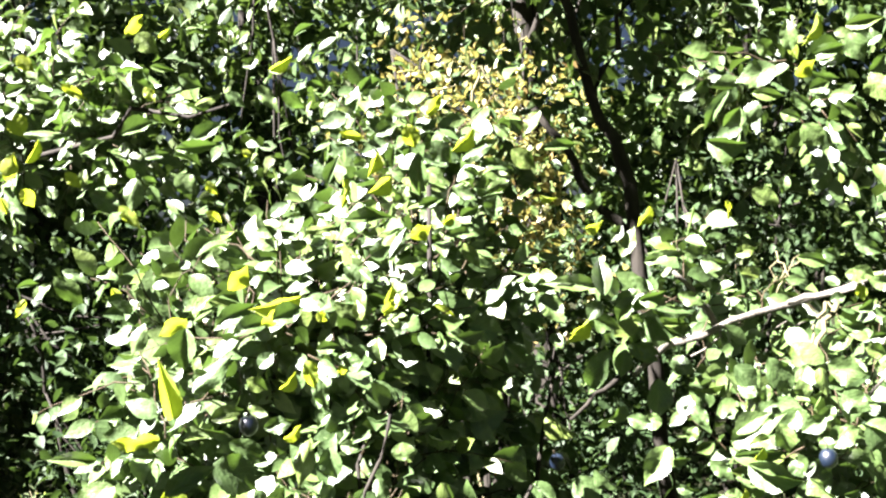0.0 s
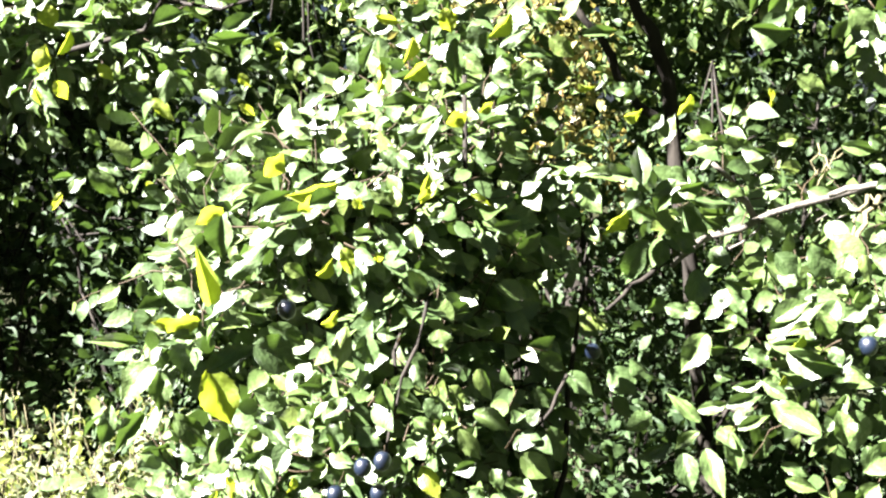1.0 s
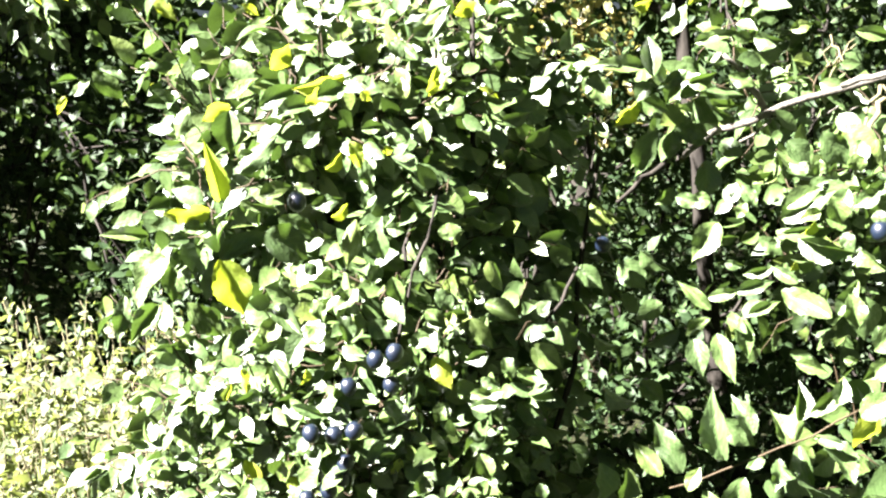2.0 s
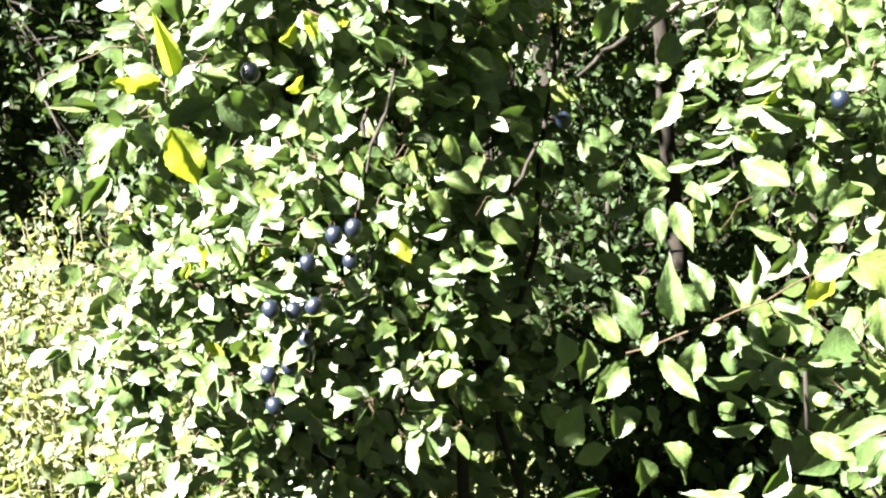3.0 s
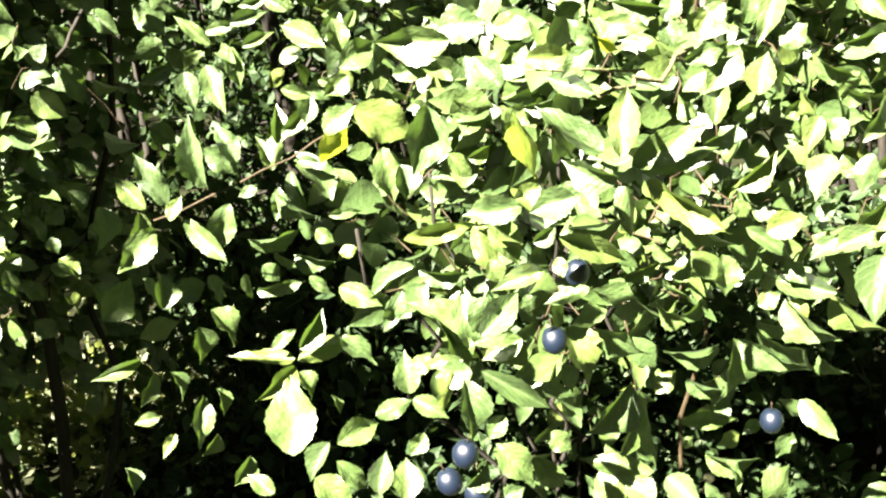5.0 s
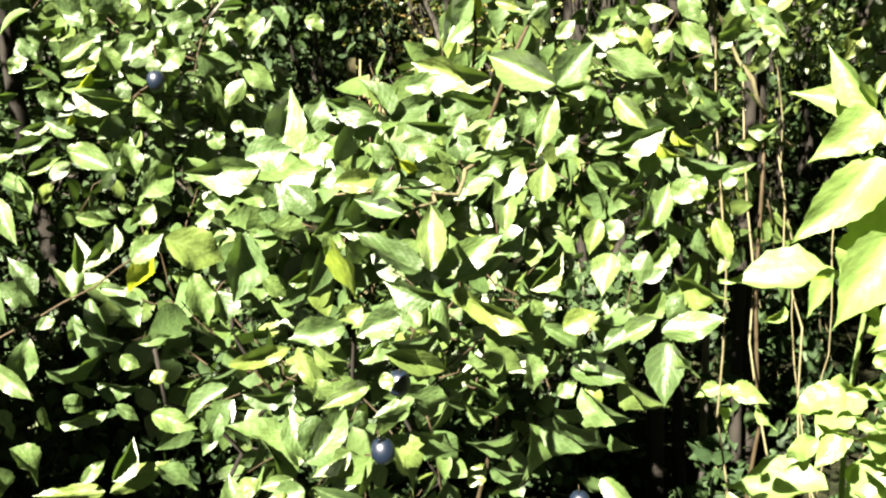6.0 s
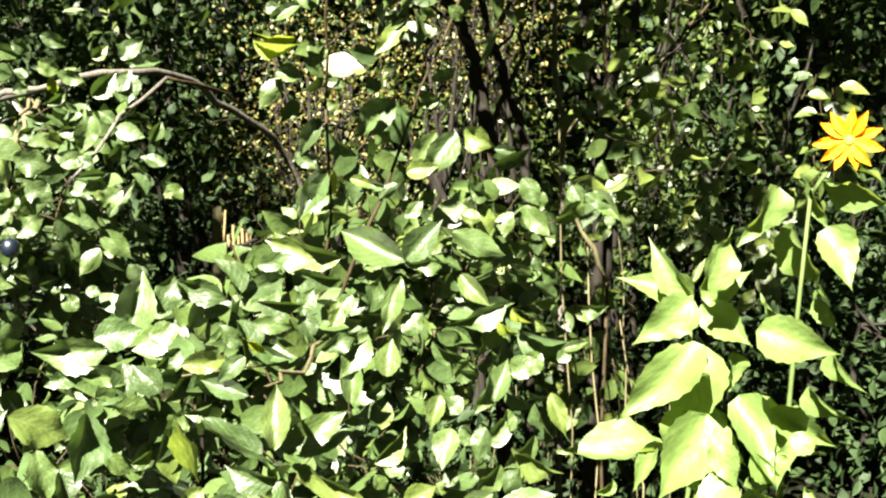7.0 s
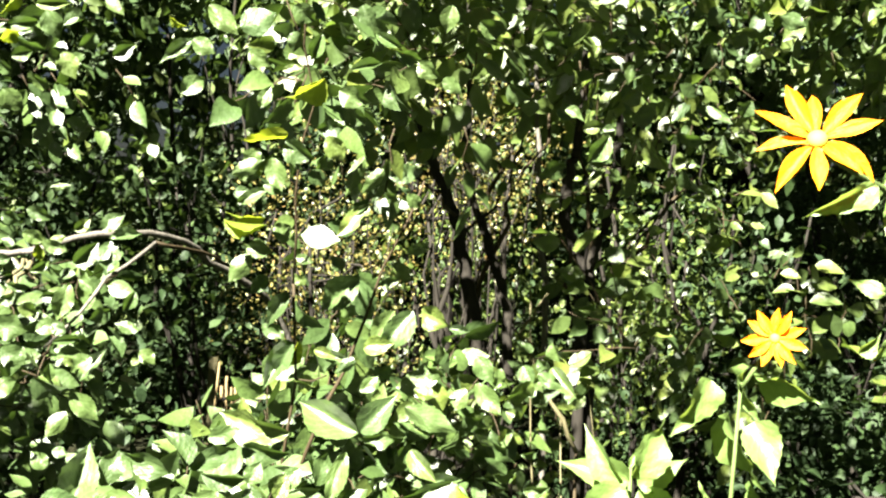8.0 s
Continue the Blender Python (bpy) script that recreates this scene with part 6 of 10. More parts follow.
leaf(plum_b, (0.474, 1.053, 1.227), (0.519, 1.030, 1.237), (-0.48, -0.83, 0.27), 0.74)
leaf(plum_b, (0.523, 1.023, 1.226), (0.557, 1.010, 1.236), (-0.43, -0.79, 0.43), 0.72)
leaf(plum_b, (0.429, 1.067, 1.184), (0.466, 1.057, 1.188), (-0.29, -0.90, 0.31), 0.57)
leaf(plum_b, (0.388, 1.079, 1.151), (0.451, 1.071, 1.116), (0.01, -0.98, 0.20), 0.63)
leaf(plum_b, (0.422, 1.102, 1.100), (0.428, 1.086, 1.041), (-0.22, -0.95, 0.24), 0.56)
leaf(plum_b, (0.421, 1.023, 1.101), (0.424, 1.009, 1.066), (0.19, -0.90, 0.40), 0.78)
leaf(plum_b, (0.467, 0.942, 1.122), (0.491, 0.940, 1.131), (0.01, -0.97, -0.23), 0.70)
leaf(plum_b, (0.642, 0.981, 1.203), (0.622, 0.997, 1.221), (-0.76, -0.15, -0.63), 0.78, BACKLIT_MESH)
leaf(plum_b, (0.648, 1.031, 1.224), (0.693, 1.011, 1.216), (-0.38, -0.89, 0.25), 0.43)
leaf(plum_b, (0.766, 1.037, 1.109), (0.743, 1.051, 1.130), (-0.74, -0.52, -0.43), 0.78)
leaf(plum_b, (0.779, 0.912, 1.012), (0.813, 0.894, 1.032), (-0.60, -0.71, 0.37), 0.70)
leaf(plum_b, (0.778, 0.950, 1.006), (0.821, 0.922, 0.974), (-0.30, -0.87, 0.39), 0.34)
leaf(plum_b, (0.771, 0.962, 1.034), (0.783, 0.956, 1.014), (-0.34, -0.94, 0.10), 0.78)
leaf(plum_b, (0.745, 1.085, 1.134), (0.764, 1.080, 1.147), (-0.43, -0.87, 0.22), 0.62)
leaf(plum_b, (0.763, 1.132, 1.156), (0.740, 1.148, 1.177), (-0.70, -0.04, -0.72), 0.78)
leaf(plum_b, (0.791, 1.063, 1.069), (0.821, 1.039, 1.092), (-0.25, -0.82, -0.51), 0.73)
leaf(plum_b, (0.864, 0.998, 1.037), (0.847, 1.005, 1.016), (-0.10, -0.96, -0.27), 0.78)
leaf(plum_b, (0.617, 0.850, 1.045), (0.636, 0.837, 1.028), (-0.77, -0.50, -0.40), 0.78)
leaf(plum_b, (0.554, 1.013, 1.213), (0.528, 1.014, 1.191), (-0.01, -1.00, -0.07), 0.67)
leaf(plum_b, (0.623, 1.006, 1.207), (0.599, 1.010, 1.233), (-0.23, -0.97, -0.02), 0.61)
leaf(plum_b, (0.658, 0.944, 1.031), (0.677, 0.929, 1.020), (-0.68, -0.46, -0.57), 0.78)
leaf(plum_b, (0.540, 0.811, 1.100), (0.535, 0.825, 1.113), (-0.40, -0.72, 0.56), 0.78)
leaf(plum_b, (0.471, 1.064, 1.053), (0.460, 1.071, 1.073), (0.75, -0.41, 0.52), 0.78)
leaf(plum_b, (0.478, 1.042, 1.101), (0.501, 1.033, 1.074), (-0.20, -0.96, 0.19), 0.61)
leaf(plum_b, (0.397, 1.185, 1.174), (0.448, 1.209, 1.199), (0.21, -0.91, 0.35), 0.55)
leaf(plum_b, (0.420, 1.334, 1.209), (0.431, 1.327, 1.163), (0.08, -0.98, 0.18), 0.63)
leaf(plum_b, (0.320, 1.220, 0.811), (0.237, 1.237, 0.813), (-0.23, -0.97, -0.11), 0.31)
leaf(plum_b, (0.293, 1.216, 0.832), (0.327, 1.225, 0.851), (-0.15, -0.81, 0.57), 0.43)
leaf(plum_b, (0.318, 1.181, 0.828), (0.394, 1.174, 0.850), (-0.18, -0.92, 0.34), 0.35)
leaf(plum_b, (0.321, 1.173, 0.846), (0.357, 1.185, 0.887), (0.15, -0.98, 0.11), 0.50)
leaf(plum_b, (0.360, 1.123, 0.876), (0.394, 1.093, 0.843), (0.54, -0.22, 0.81), 0.78)
leaf(plum_b, (0.317, 1.201, 0.811), (0.270, 1.168, 0.786), (0.44, -0.86, 0.25), 0.49)
leaf(plum_b, (0.312, 1.133, 0.836), (0.328, 1.115, 0.810), (0.57, -0.48, 0.67), 0.78)
leaf(plum_b, (0.296, 1.133, 0.727), (0.309, 1.181, 0.810), (-0.26, -0.80, 0.55), 0.63)
leaf(plum_b, (0.351, 1.244, 0.909), (0.374, 1.230, 0.886), (-0.17, -0.90, 0.40), 0.45)
leaf(plum_b, (0.373, 1.165, 0.921), (0.417, 1.136, 0.901), (-0.29, -0.85, 0.44), 0.50)
leaf(plum_b, (0.321, 1.336, 0.912), (0.350, 1.320, 0.896), (-0.62, -0.62, -0.48), 0.78)
leaf(plum_b, (0.272, 1.169, 0.659), (0.242, 1.186, 0.683), (-0.07, -0.86, 0.51), 0.57)
leaf(plum_b, (0.307, 1.050, 0.743), (0.347, 1.032, 0.708), (-0.02, -0.90, 0.44), 0.66)
leaf(plum_b, (0.330, 1.026, 0.774), (0.363, 1.014, 0.734), (0.01, -0.94, 0.35), 0.42)
leaf(plum_b, (0.336, 1.049, 0.781), (0.391, 1.065, 0.792), (0.03, -0.76, 0.65), 0.54)
leaf(plum_b, (0.473, 1.006, 0.893), (0.430, 1.047, 0.949), (0.55, -0.41, 0.73), 0.78)
leaf(plum_b, (0.459, 0.936, 0.927), (0.463, 0.959, 0.991), (-0.16, -0.92, 0.37), 0.39)
leaf(plum_b, (0.450, 0.869, 0.970), (0.495, 0.881, 1.007), (-0.20, -0.85, 0.48), 0.50)
leaf(plum_b, (0.451, 0.895, 0.952), (0.488, 0.894, 0.959), (-0.13, -0.84, 0.52), 0.55)
leaf(plum_b, (0.451, 0.931, 0.918), (0.417, 0.946, 0.911), (-0.44, -0.78, 0.45), 0.43)
leaf(plum_b, (0.414, 1.013, 0.847), (0.413, 1.025, 0.893), (-0.28, -0.91, 0.30), 0.61)
leaf(plum_b, (0.453, 0.881, 0.929), (0.516, 0.852, 0.888), (-0.20, -0.91, 0.37), 0.28)
leaf(plum_b, (0.431, 0.865, 0.932), (0.439, 0.844, 0.869), (0.26, -0.91, 0.33), 0.44)
leaf(plum_b, (0.431, 0.908, 0.920), (0.421, 0.892, 0.883), (0.45, -0.86, 0.24), 0.62)
leaf(plum_b, (0.542, 0.947, 0.868), (0.567, 0.896, 0.835), (0.52, -0.28, 0.81), 0.78)
leaf(plum_b, (0.562, 0.936, 0.933), (0.587, 0.901, 0.875), (0.35, -0.73, 0.59), 0.57)
leaf(plum_b, (0.626, 1.003, 0.894), (0.674, 0.965, 0.864), (-0.70, -0.50, -0.51), 0.78)
leaf(plum_b, (0.526, 0.882, 0.986), (0.562, 0.866, 1.005), (-0.55, -0.73, 0.40), 0.30)
leaf(plum_b, (0.616, 0.985, 0.946), (0.659, 0.962, 0.929), (-0.53, -0.68, -0.50), 0.73)
leaf(plum_b, (0.667, 0.993, 0.821), (0.623, 1.003, 0.746), (0.01, -0.99, -0.10), 0.56)
leaf(plum_b, (0.694, 1.037, 0.787), (0.708, 0.971, 0.721), (0.60, -0.49, 0.63), 0.66)
leaf(plum_b, (0.710, 1.013, 0.789), (0.737, 1.014, 0.815), (-0.45, -0.70, 0.55), 0.65)
leaf(plum_b, (0.896, 1.148, 0.769), (0.884, 1.121, 0.679), (0.57, -0.78, 0.24), 0.78)
leaf(plum_b, (0.869, 1.139, 0.769), (0.809, 1.173, 0.738), (-0.17, -0.78, -0.60), 0.67)
leaf(plum_b, (0.751, 1.016, 0.873), (0.713, 1.033, 0.888), (-0.52, -0.59, -0.62), 0.78)
leaf(plum_b, (0.815, 1.011, 0.843), (0.882, 0.967, 0.803), (-0.66, -0.67, -0.35), 0.41)
leaf(plum_b, (0.799, 0.950, 0.912), (0.820, 0.939, 0.928), (-0.55, -0.80, 0.23), 0.78)
leaf(plum_b, (0.836, 0.944, 0.915), (0.846, 0.925, 0.892), (-0.56, -0.74, 0.38), 0.78)
leaf(plum_b, (0.865, 1.052, 0.839), (0.899, 1.014, 0.832), (-0.65, -0.54, -0.53), 0.78)
leaf(plum_b, (0.709, 0.882, 1.009), (0.713, 0.873, 0.966), (0.08, -0.97, 0.21), 0.74)
leaf(plum_b, (0.789, 0.942, 0.975), (0.772, 0.936, 0.945), (0.41, -0.91, -0.03), 0.78)
leaf(plum_b, (0.829, 0.949, 0.960), (0.843, 0.926, 0.938), (-0.68, -0.68, 0.27), 0.63)
leaf(plum_b, (0.772, 1.065, 0.711), (0.843, 1.041, 0.714), (-0.29, -0.82, 0.49), 0.31)
leaf(plum_b, (0.679, 0.953, 0.725), (0.599, 0.975, 0.746), (-0.14, -0.88, 0.45), 0.31)
leaf(plum_b, (0.651, 0.966, 0.724), (0.610, 0.974, 0.687), (-0.53, -0.70, 0.48), 0.78)
leaf(plum_b, (0.664, 0.924, 0.706), (0.639, 0.948, 0.733), (-0.21, -0.82, 0.53), 0.78)
leaf(plum_b, (0.701, 0.965, 0.706), (0.725, 0.925, 0.688), (-0.53, -0.58, 0.61), 0.69)
leaf(plum_b, (0.744, 1.003, 0.713), (0.760, 1.004, 0.725), (0.06, -1.00, -0.01), 0.78)
leaf(plum_b, (0.756, 0.974, 0.719), (0.807, 0.940, 0.711), (-0.52, -0.70, -0.49), 0.69)
leaf(plum_b, (0.844, 0.990, 0.667), (0.862, 0.963, 0.632), (0.56, -0.48, 0.68), 0.78)
leaf(plum_b, (0.757, 0.932, 0.735), (0.764, 0.904, 0.711), (0.59, -0.40, 0.70), 0.78)
leaf(plum_b, (0.805, 0.921, 0.676), (0.843, 0.922, 0.711), (0.04, -1.00, 0.05), 0.78)
leaf(plum_b, (0.459, 0.863, 0.858), (0.491, 0.836, 0.823), (-0.16, -0.85, 0.51), 0.60)
leaf(plum_b, (0.496, 0.914, 0.809), (0.534, 0.900, 0.805), (-0.33, -0.79, -0.52), 0.78)
leaf(plum_b, (0.468, 0.857, 0.890), (0.449, 0.855, 0.868), (-0.40, -0.81, 0.43), 0.69)
leaf(plum_b, (0.459, 0.853, 0.798), (0.484, 0.850, 0.812), (-0.37, -0.75, 0.55), 0.73)
leaf(plum_b, (0.424, 0.848, 0.825), (0.449, 0.849, 0.846), (0.15, -0.98, -0.11), 0.78)
leaf(plum_b, (0.356, 0.934, 0.782), (0.369, 0.949, 0.821), (-0.32, -0.84, 0.44), 0.61)
leaf(plum_b, (0.381, 0.916, 0.780), (0.389, 0.938, 0.816), (-0.08, -0.84, 0.54), 0.75)
leaf(plum_b, (0.403, 0.918, 0.852), (0.387, 0.912, 0.831), (-0.00, -0.96, 0.28), 0.78)
leaf(plum_b, (0.376, 1.019, 0.824), (0.419, 1.020, 0.837), (-0.18, -0.79, 0.58), 0.52)
leaf(plum_b, (0.398, 0.936, 0.882), (0.428, 0.913, 0.867), (-0.25, -0.77, 0.59), 0.52)
leaf(plum_b, (0.432, 1.094, 0.934), (0.408, 1.096, 0.884), (-0.21, -0.98, 0.06), 0.42)
leaf(plum_b, (0.422, 0.978, 1.002), (0.466, 0.953, 0.991), (-0.54, -0.81, -0.21), 0.47)
leaf(plum_b, (0.524, 0.892, 1.017), (0.471, 0.898, 1.004), (-0.23, -0.81, 0.54), 0.37)
leaf(plum_b, (0.474, 0.908, 1.030), (0.483, 0.901, 1.006), (-0.13, -0.97, 0.22), 0.78)
leaf(plum_b, (0.567, 0.885, 1.024), (0.583, 0.866, 1.022), (-0.67, -0.45, -0.60), 0.78)
leaf(plum_b, (0.601, 0.882, 1.002), (0.639, 0.869, 1.014), (-0.28, -0.96, -0.06), 0.40)
leaf(plum_b, (0.525, 0.952, 0.914), (0.498, 0.954, 0.890), (0.22, -0.91, -0.34), 0.78)
leaf(plum_b, (0.485, 0.853, 0.999), (0.504, 0.855, 1.007), (0.06, -1.00, 0.05), 0.78)
leaf(plum_b, (0.619, 0.822, 1.021), (0.639, 0.815, 1.039), (0.01, -0.91, -0.42), 0.78)
leaf(plum_b, (0.778, 1.026, 0.892), (0.747, 1.026, 0.867), (0.16, -0.97, -0.17), 0.78)
leaf(plum_b, (0.826, 1.145, 0.725), (0.865, 1.117, 0.704), (-0.64, -0.51, -0.57), 0.78)
leaf(plum_b, (0.887, 1.028, 0.739), (0.908, 0.994, 0.718), (-0.85, -0.25, -0.47), 0.78)
leaf(plum_b, (0.851, 0.944, 0.745), (0.833, 0.949, 0.714), (-0.10, -0.99, -0.08), 0.78)
leaf(plum_b, (0.830, 1.020, 0.708), (0.801, 1.026, 0.694), (-0.12, -0.99, -0.12), 0.78)
leaf(plum_b, (0.846, 1.000, 0.731), (0.822, 1.001, 0.718), (-0.37, -0.66, 0.66), 0.63)
leaf(plum_b, (0.632, 0.982, 0.755), (0.648, 0.970, 0.743), (-0.69, -0.63, -0.35), 0.78)
leaf(plum_b, (0.778, 1.006, 0.657), (0.799, 0.984, 0.639), (-0.80, -0.44, -0.42), 0.78)
leaf(plum_b, (0.556, 0.965, 0.795), (0.578, 0.951, 0.775), (-0.25, -0.90, 0.36), 0.78)
leaf(plum_b, (0.509, 0.917, 0.771), (0.526, 0.892, 0.759), (0.60, 0.02, 0.80), 0.78)
leaf(plum_b, (0.171, 1.305, 0.870), (0.178, 1.333, 0.909), (0.51, -0.75, 0.42), 0.78)
leaf(plum_b, (0.096, 1.333, 0.855), (0.142, 1.369, 0.894), (0.48, -0.86, 0.18), 0.66)
leaf(plum_b, (0.134, 1.478, 0.761), (0.197, 1.486, 0.767), (0.11, -0.98, -0.19), 0.58)
leaf(plum_b, (0.214, 1.381, 0.806), (0.219, 1.364, 0.757), (0.67, -0.69, 0.27), 0.78)
leaf(plum_b, (0.229, 1.289, 0.866), (0.261, 1.262, 0.829), (0.58, -0.34, 0.74), 0.78)
leaf(plum_b, (0.138, 1.224, 0.842), (0.081, 1.205, 0.832), (0.26, -0.92, 0.30), 0.30)
leaf(plum_b, (0.150, 1.395, 0.744), (0.126, 1.385, 0.696), (0.39, -0.92, -0.00), 0.48)
leaf(plum_b, (0.208, 1.360, 0.714), (0.189, 1.337, 0.644), (0.47, -0.86, 0.19), 0.39)
leaf(plum_b, (0.148, 1.300, 0.723), (0.115, 1.298, 0.721), (0.03, -0.83, 0.55), 0.55)
leaf(plum_b, (0.165, 1.260, 0.716), (0.145, 1.239, 0.696), (0.01, -0.71, 0.71), 0.43)
leaf(plum_b, (0.095, 1.302, 0.657), (0.106, 1.275, 0.633), (0.73, -0.29, 0.62), 0.78)
leaf(plum_b, (0.224, 1.298, 0.751), (0.235, 1.281, 0.720), (0.74, -0.49, 0.46), 0.78)
leaf(plum_b, (0.219, 1.339, 0.662), (0.198, 1.333, 0.631), (0.51, -0.84, -0.18), 0.78)
leaf(plum_b, (0.255, 1.265, 0.661), (0.233, 1.248, 0.628), (0.41, -0.89, 0.18), 0.78)
leaf(plum_b, (0.170, 1.303, 0.783), (0.188, 1.279, 0.756), (0.76, -0.10, 0.64), 0.78)
leaf(plum_b, (0.368, 1.267, 0.729), (0.379, 1.250, 0.708), (0.75, -0.26, 0.61), 0.78)
leaf(plum_a, (-0.073, 1.380, 0.857), (-0.058, 1.368, 0.820), (0.06, -0.94, 0.32), 0.36)
leaf(plum_a, (-0.112, 1.477, 0.848), (-0.085, 1.466, 0.831), (-0.14, -0.92, 0.36), 0.65)
leaf(plum_a, (-0.051, 1.395, 0.867), (-0.040, 1.387, 0.848), (0.21, -0.86, 0.46), 0.78)
leaf(plum_a, (-0.015, 1.385, 0.829), (-0.007, 1.377, 0.814), (0.52, -0.59, 0.61), 0.78)
leaf(plum_a, (-0.005, 1.533, 0.790), (0.022, 1.531, 0.759), (0.10, -0.99, 0.13), 0.77)
leaf(plum_a, (-0.017, 1.420, 0.911), (-0.009, 1.416, 0.872), (0.17, -0.98, 0.13), 0.53)
leaf(plum_a, (-0.058, 1.374, 0.935), (-0.068, 1.374, 0.952), (0.16, -0.98, 0.07), 0.78)
leaf(plum_a, (0.042, 1.528, 0.880), (0.069, 1.508, 0.857), (0.46, -0.32, 0.83), 0.78)
leaf(plum_a, (-0.074, 1.398, 0.858), (-0.050, 1.408, 0.881), (-0.00, -0.92, 0.39), 0.57)
leaf(plum_c, (0.404, 1.568, 1.274), (0.468, 1.528, 1.318), (-0.54, -0.84, 0.03), 0.44)
leaf(plum_c, (0.528, 1.651, 1.304), (0.502, 1.650, 1.261), (-0.37, -0.90, 0.24), 0.64)
leaf(plum_c, (0.571, 1.528, 1.353), (0.556, 1.514, 1.300), (-0.22, -0.93, 0.30), 0.62)
leaf(plum_c, (0.515, 1.557, 1.383), (0.501, 1.540, 1.342), (-0.21, -0.87, 0.44), 0.62)
leaf(plum_c, (0.515, 1.492, 1.279), (0.565, 1.493, 1.301), (-0.13, -0.94, 0.31), 0.61)
leaf(plum_c, (0.401, 1.563, 1.256), (0.482, 1.549, 1.257), (-0.17, -0.98, -0.06), 0.28)
leaf(plum_c, (0.417, 1.537, 1.249), (0.485, 1.531, 1.226), (-0.10, -0.99, -0.05), 0.34)
leaf(plum_c, (0.652, 1.482, 1.294), (0.685, 1.467, 1.345), (-0.58, -0.80, 0.13), 0.38)
leaf(plum_c, (0.617, 1.507, 1.351), (0.661, 1.501, 1.357), (-0.17, -0.96, 0.23), 0.34)
leaf(plum_c, (0.603, 1.398, 1.343), (0.616, 1.393, 1.331), (-0.25, -0.96, 0.13), 0.78)
leaf(plum_c, (0.599, 1.455, 1.328), (0.602, 1.461, 1.297), (-0.30, -0.93, -0.22), 0.57)
leaf(plum_c, (0.620, 1.621, 1.282), (0.678, 1.617, 1.251), (-0.41, -0.60, -0.69), 0.78)
leaf(plum_c, (0.636, 1.477, 1.276), (0.674, 1.454, 1.234), (-0.38, -0.91, 0.15), 0.54)
leaf(plum_c, (0.614, 1.416, 1.261), (0.582, 1.414, 1.226), (-0.29, -0.90, 0.32), 0.56)
leaf(plum_c, (0.620, 1.503, 1.185), (0.639, 1.488, 1.180), (-0.51, -0.80, 0.32), 0.75)
leaf(plum_c, (0.575, 1.528, 1.245), (0.595, 1.510, 1.208), (0.66, -0.49, 0.57), 0.78)
leaf(plum_c, (0.621, 1.732, 1.153), (0.645, 1.718, 1.161), (-0.28, -0.80, -0.54), 0.78)
leaf(plum_c, (0.389, 1.521, 1.181), (0.443, 1.500, 1.144), (-0.15, -0.94, 0.31), 0.51)
leaf(plum_c, (0.479, 1.610, 1.163), (0.479, 1.595, 1.123), (0.76, -0.61, 0.21), 0.78)
leaf(plum_c, (0.483, 1.483, 1.197), (0.451, 1.472, 1.144), (-0.21, -0.92, 0.32), 0.28)
leaf(plum_c, (0.524, 1.567, 1.155), (0.524, 1.566, 1.086), (-0.03, -1.00, 0.01), 0.73)
leaf(plum_c, (0.419, 1.593, 1.073), (0.464, 1.588, 1.053), (0.00, -0.97, 0.26), 0.40)
leaf(plum_c, (0.404, 1.530, 1.390), (0.435, 1.525, 1.359), (-0.13, -0.99, 0.05), 0.74)
leaf(plum_c, (0.498, 1.653, 1.356), (0.467, 1.642, 1.326), (0.40, -0.91, -0.05), 0.78)
leaf(plum_c, (0.553, 1.591, 1.347), (0.591, 1.596, 1.369), (0.16, -0.99, -0.05), 0.78)
leaf(plum_c, (0.736, 1.461, 1.370), (0.701, 1.476, 1.383), (-0.28, -0.91, 0.30), 0.49)
leaf(plum_c, (0.696, 1.380, 1.330), (0.708, 1.376, 1.340), (-0.57, -0.75, 0.33), 0.78)
leaf(plum_c, (0.471, 1.562, 1.331), (0.440, 1.572, 1.310), (-0.29, -0.95, -0.04), 0.69)
leaf(plum_c, (0.583, 1.474, 1.374), (0.619, 1.461, 1.388), (-0.42, -0.87, 0.26), 0.65)
leaf(plum_c, (0.408, 1.548, 1.221), (0.447, 1.527, 1.211), (-0.46, -0.50, -0.73), 0.78)
leaf(plum_c, (0.491, 1.489, 1.211), (0.513, 1.476, 1.234), (-0.30, -0.92, -0.24), 0.70)
leaf(plum_c, (0.639, 1.603, 1.133), (0.618, 1.613, 1.161), (-0.23, -0.96, 0.19), 0.78)
leaf(plum_c, (0.739, 1.552, 1.345), (0.716, 1.559, 1.363), (-0.63, -0.29, -0.72), 0.78)
leaf(plum_c, (0.533, 1.595, 1.234), (0.556, 1.581, 1.250), (-0.09, -0.82, -0.56), 0.78)
leaf(plum_c, (0.443, 1.566, 1.341), (0.418, 1.577, 1.357), (-0.25, -0.94, 0.22), 0.78)
leaf(plum_c, (0.610, 1.419, 1.375), (0.592, 1.428, 1.390), (-0.27, -0.93, 0.23), 0.78)
leaf(plum_c, (0.529, 1.492, 1.331), (0.505, 1.499, 1.310), (-0.16, -0.98, -0.10), 0.69)
leaf(plum_c, (0.378, 1.520, 1.213), (0.405, 1.513, 1.203), (-0.22, -0.97, 0.13), 0.78)
leaf(plum_d, (0.958, 1.379, 1.356), (0.906, 1.370, 1.281), (-0.35, -0.87, 0.35), 0.40)
leaf(plum_d, (0.966, 1.366, 1.356), (0.947, 1.380, 1.306), (0.36, -0.86, -0.37), 0.73, BACKLIT_MESH)
leaf(plum_d, (0.907, 1.381, 1.383), (0.936, 1.366, 1.361), (-0.44, -0.90, 0.04), 0.60)
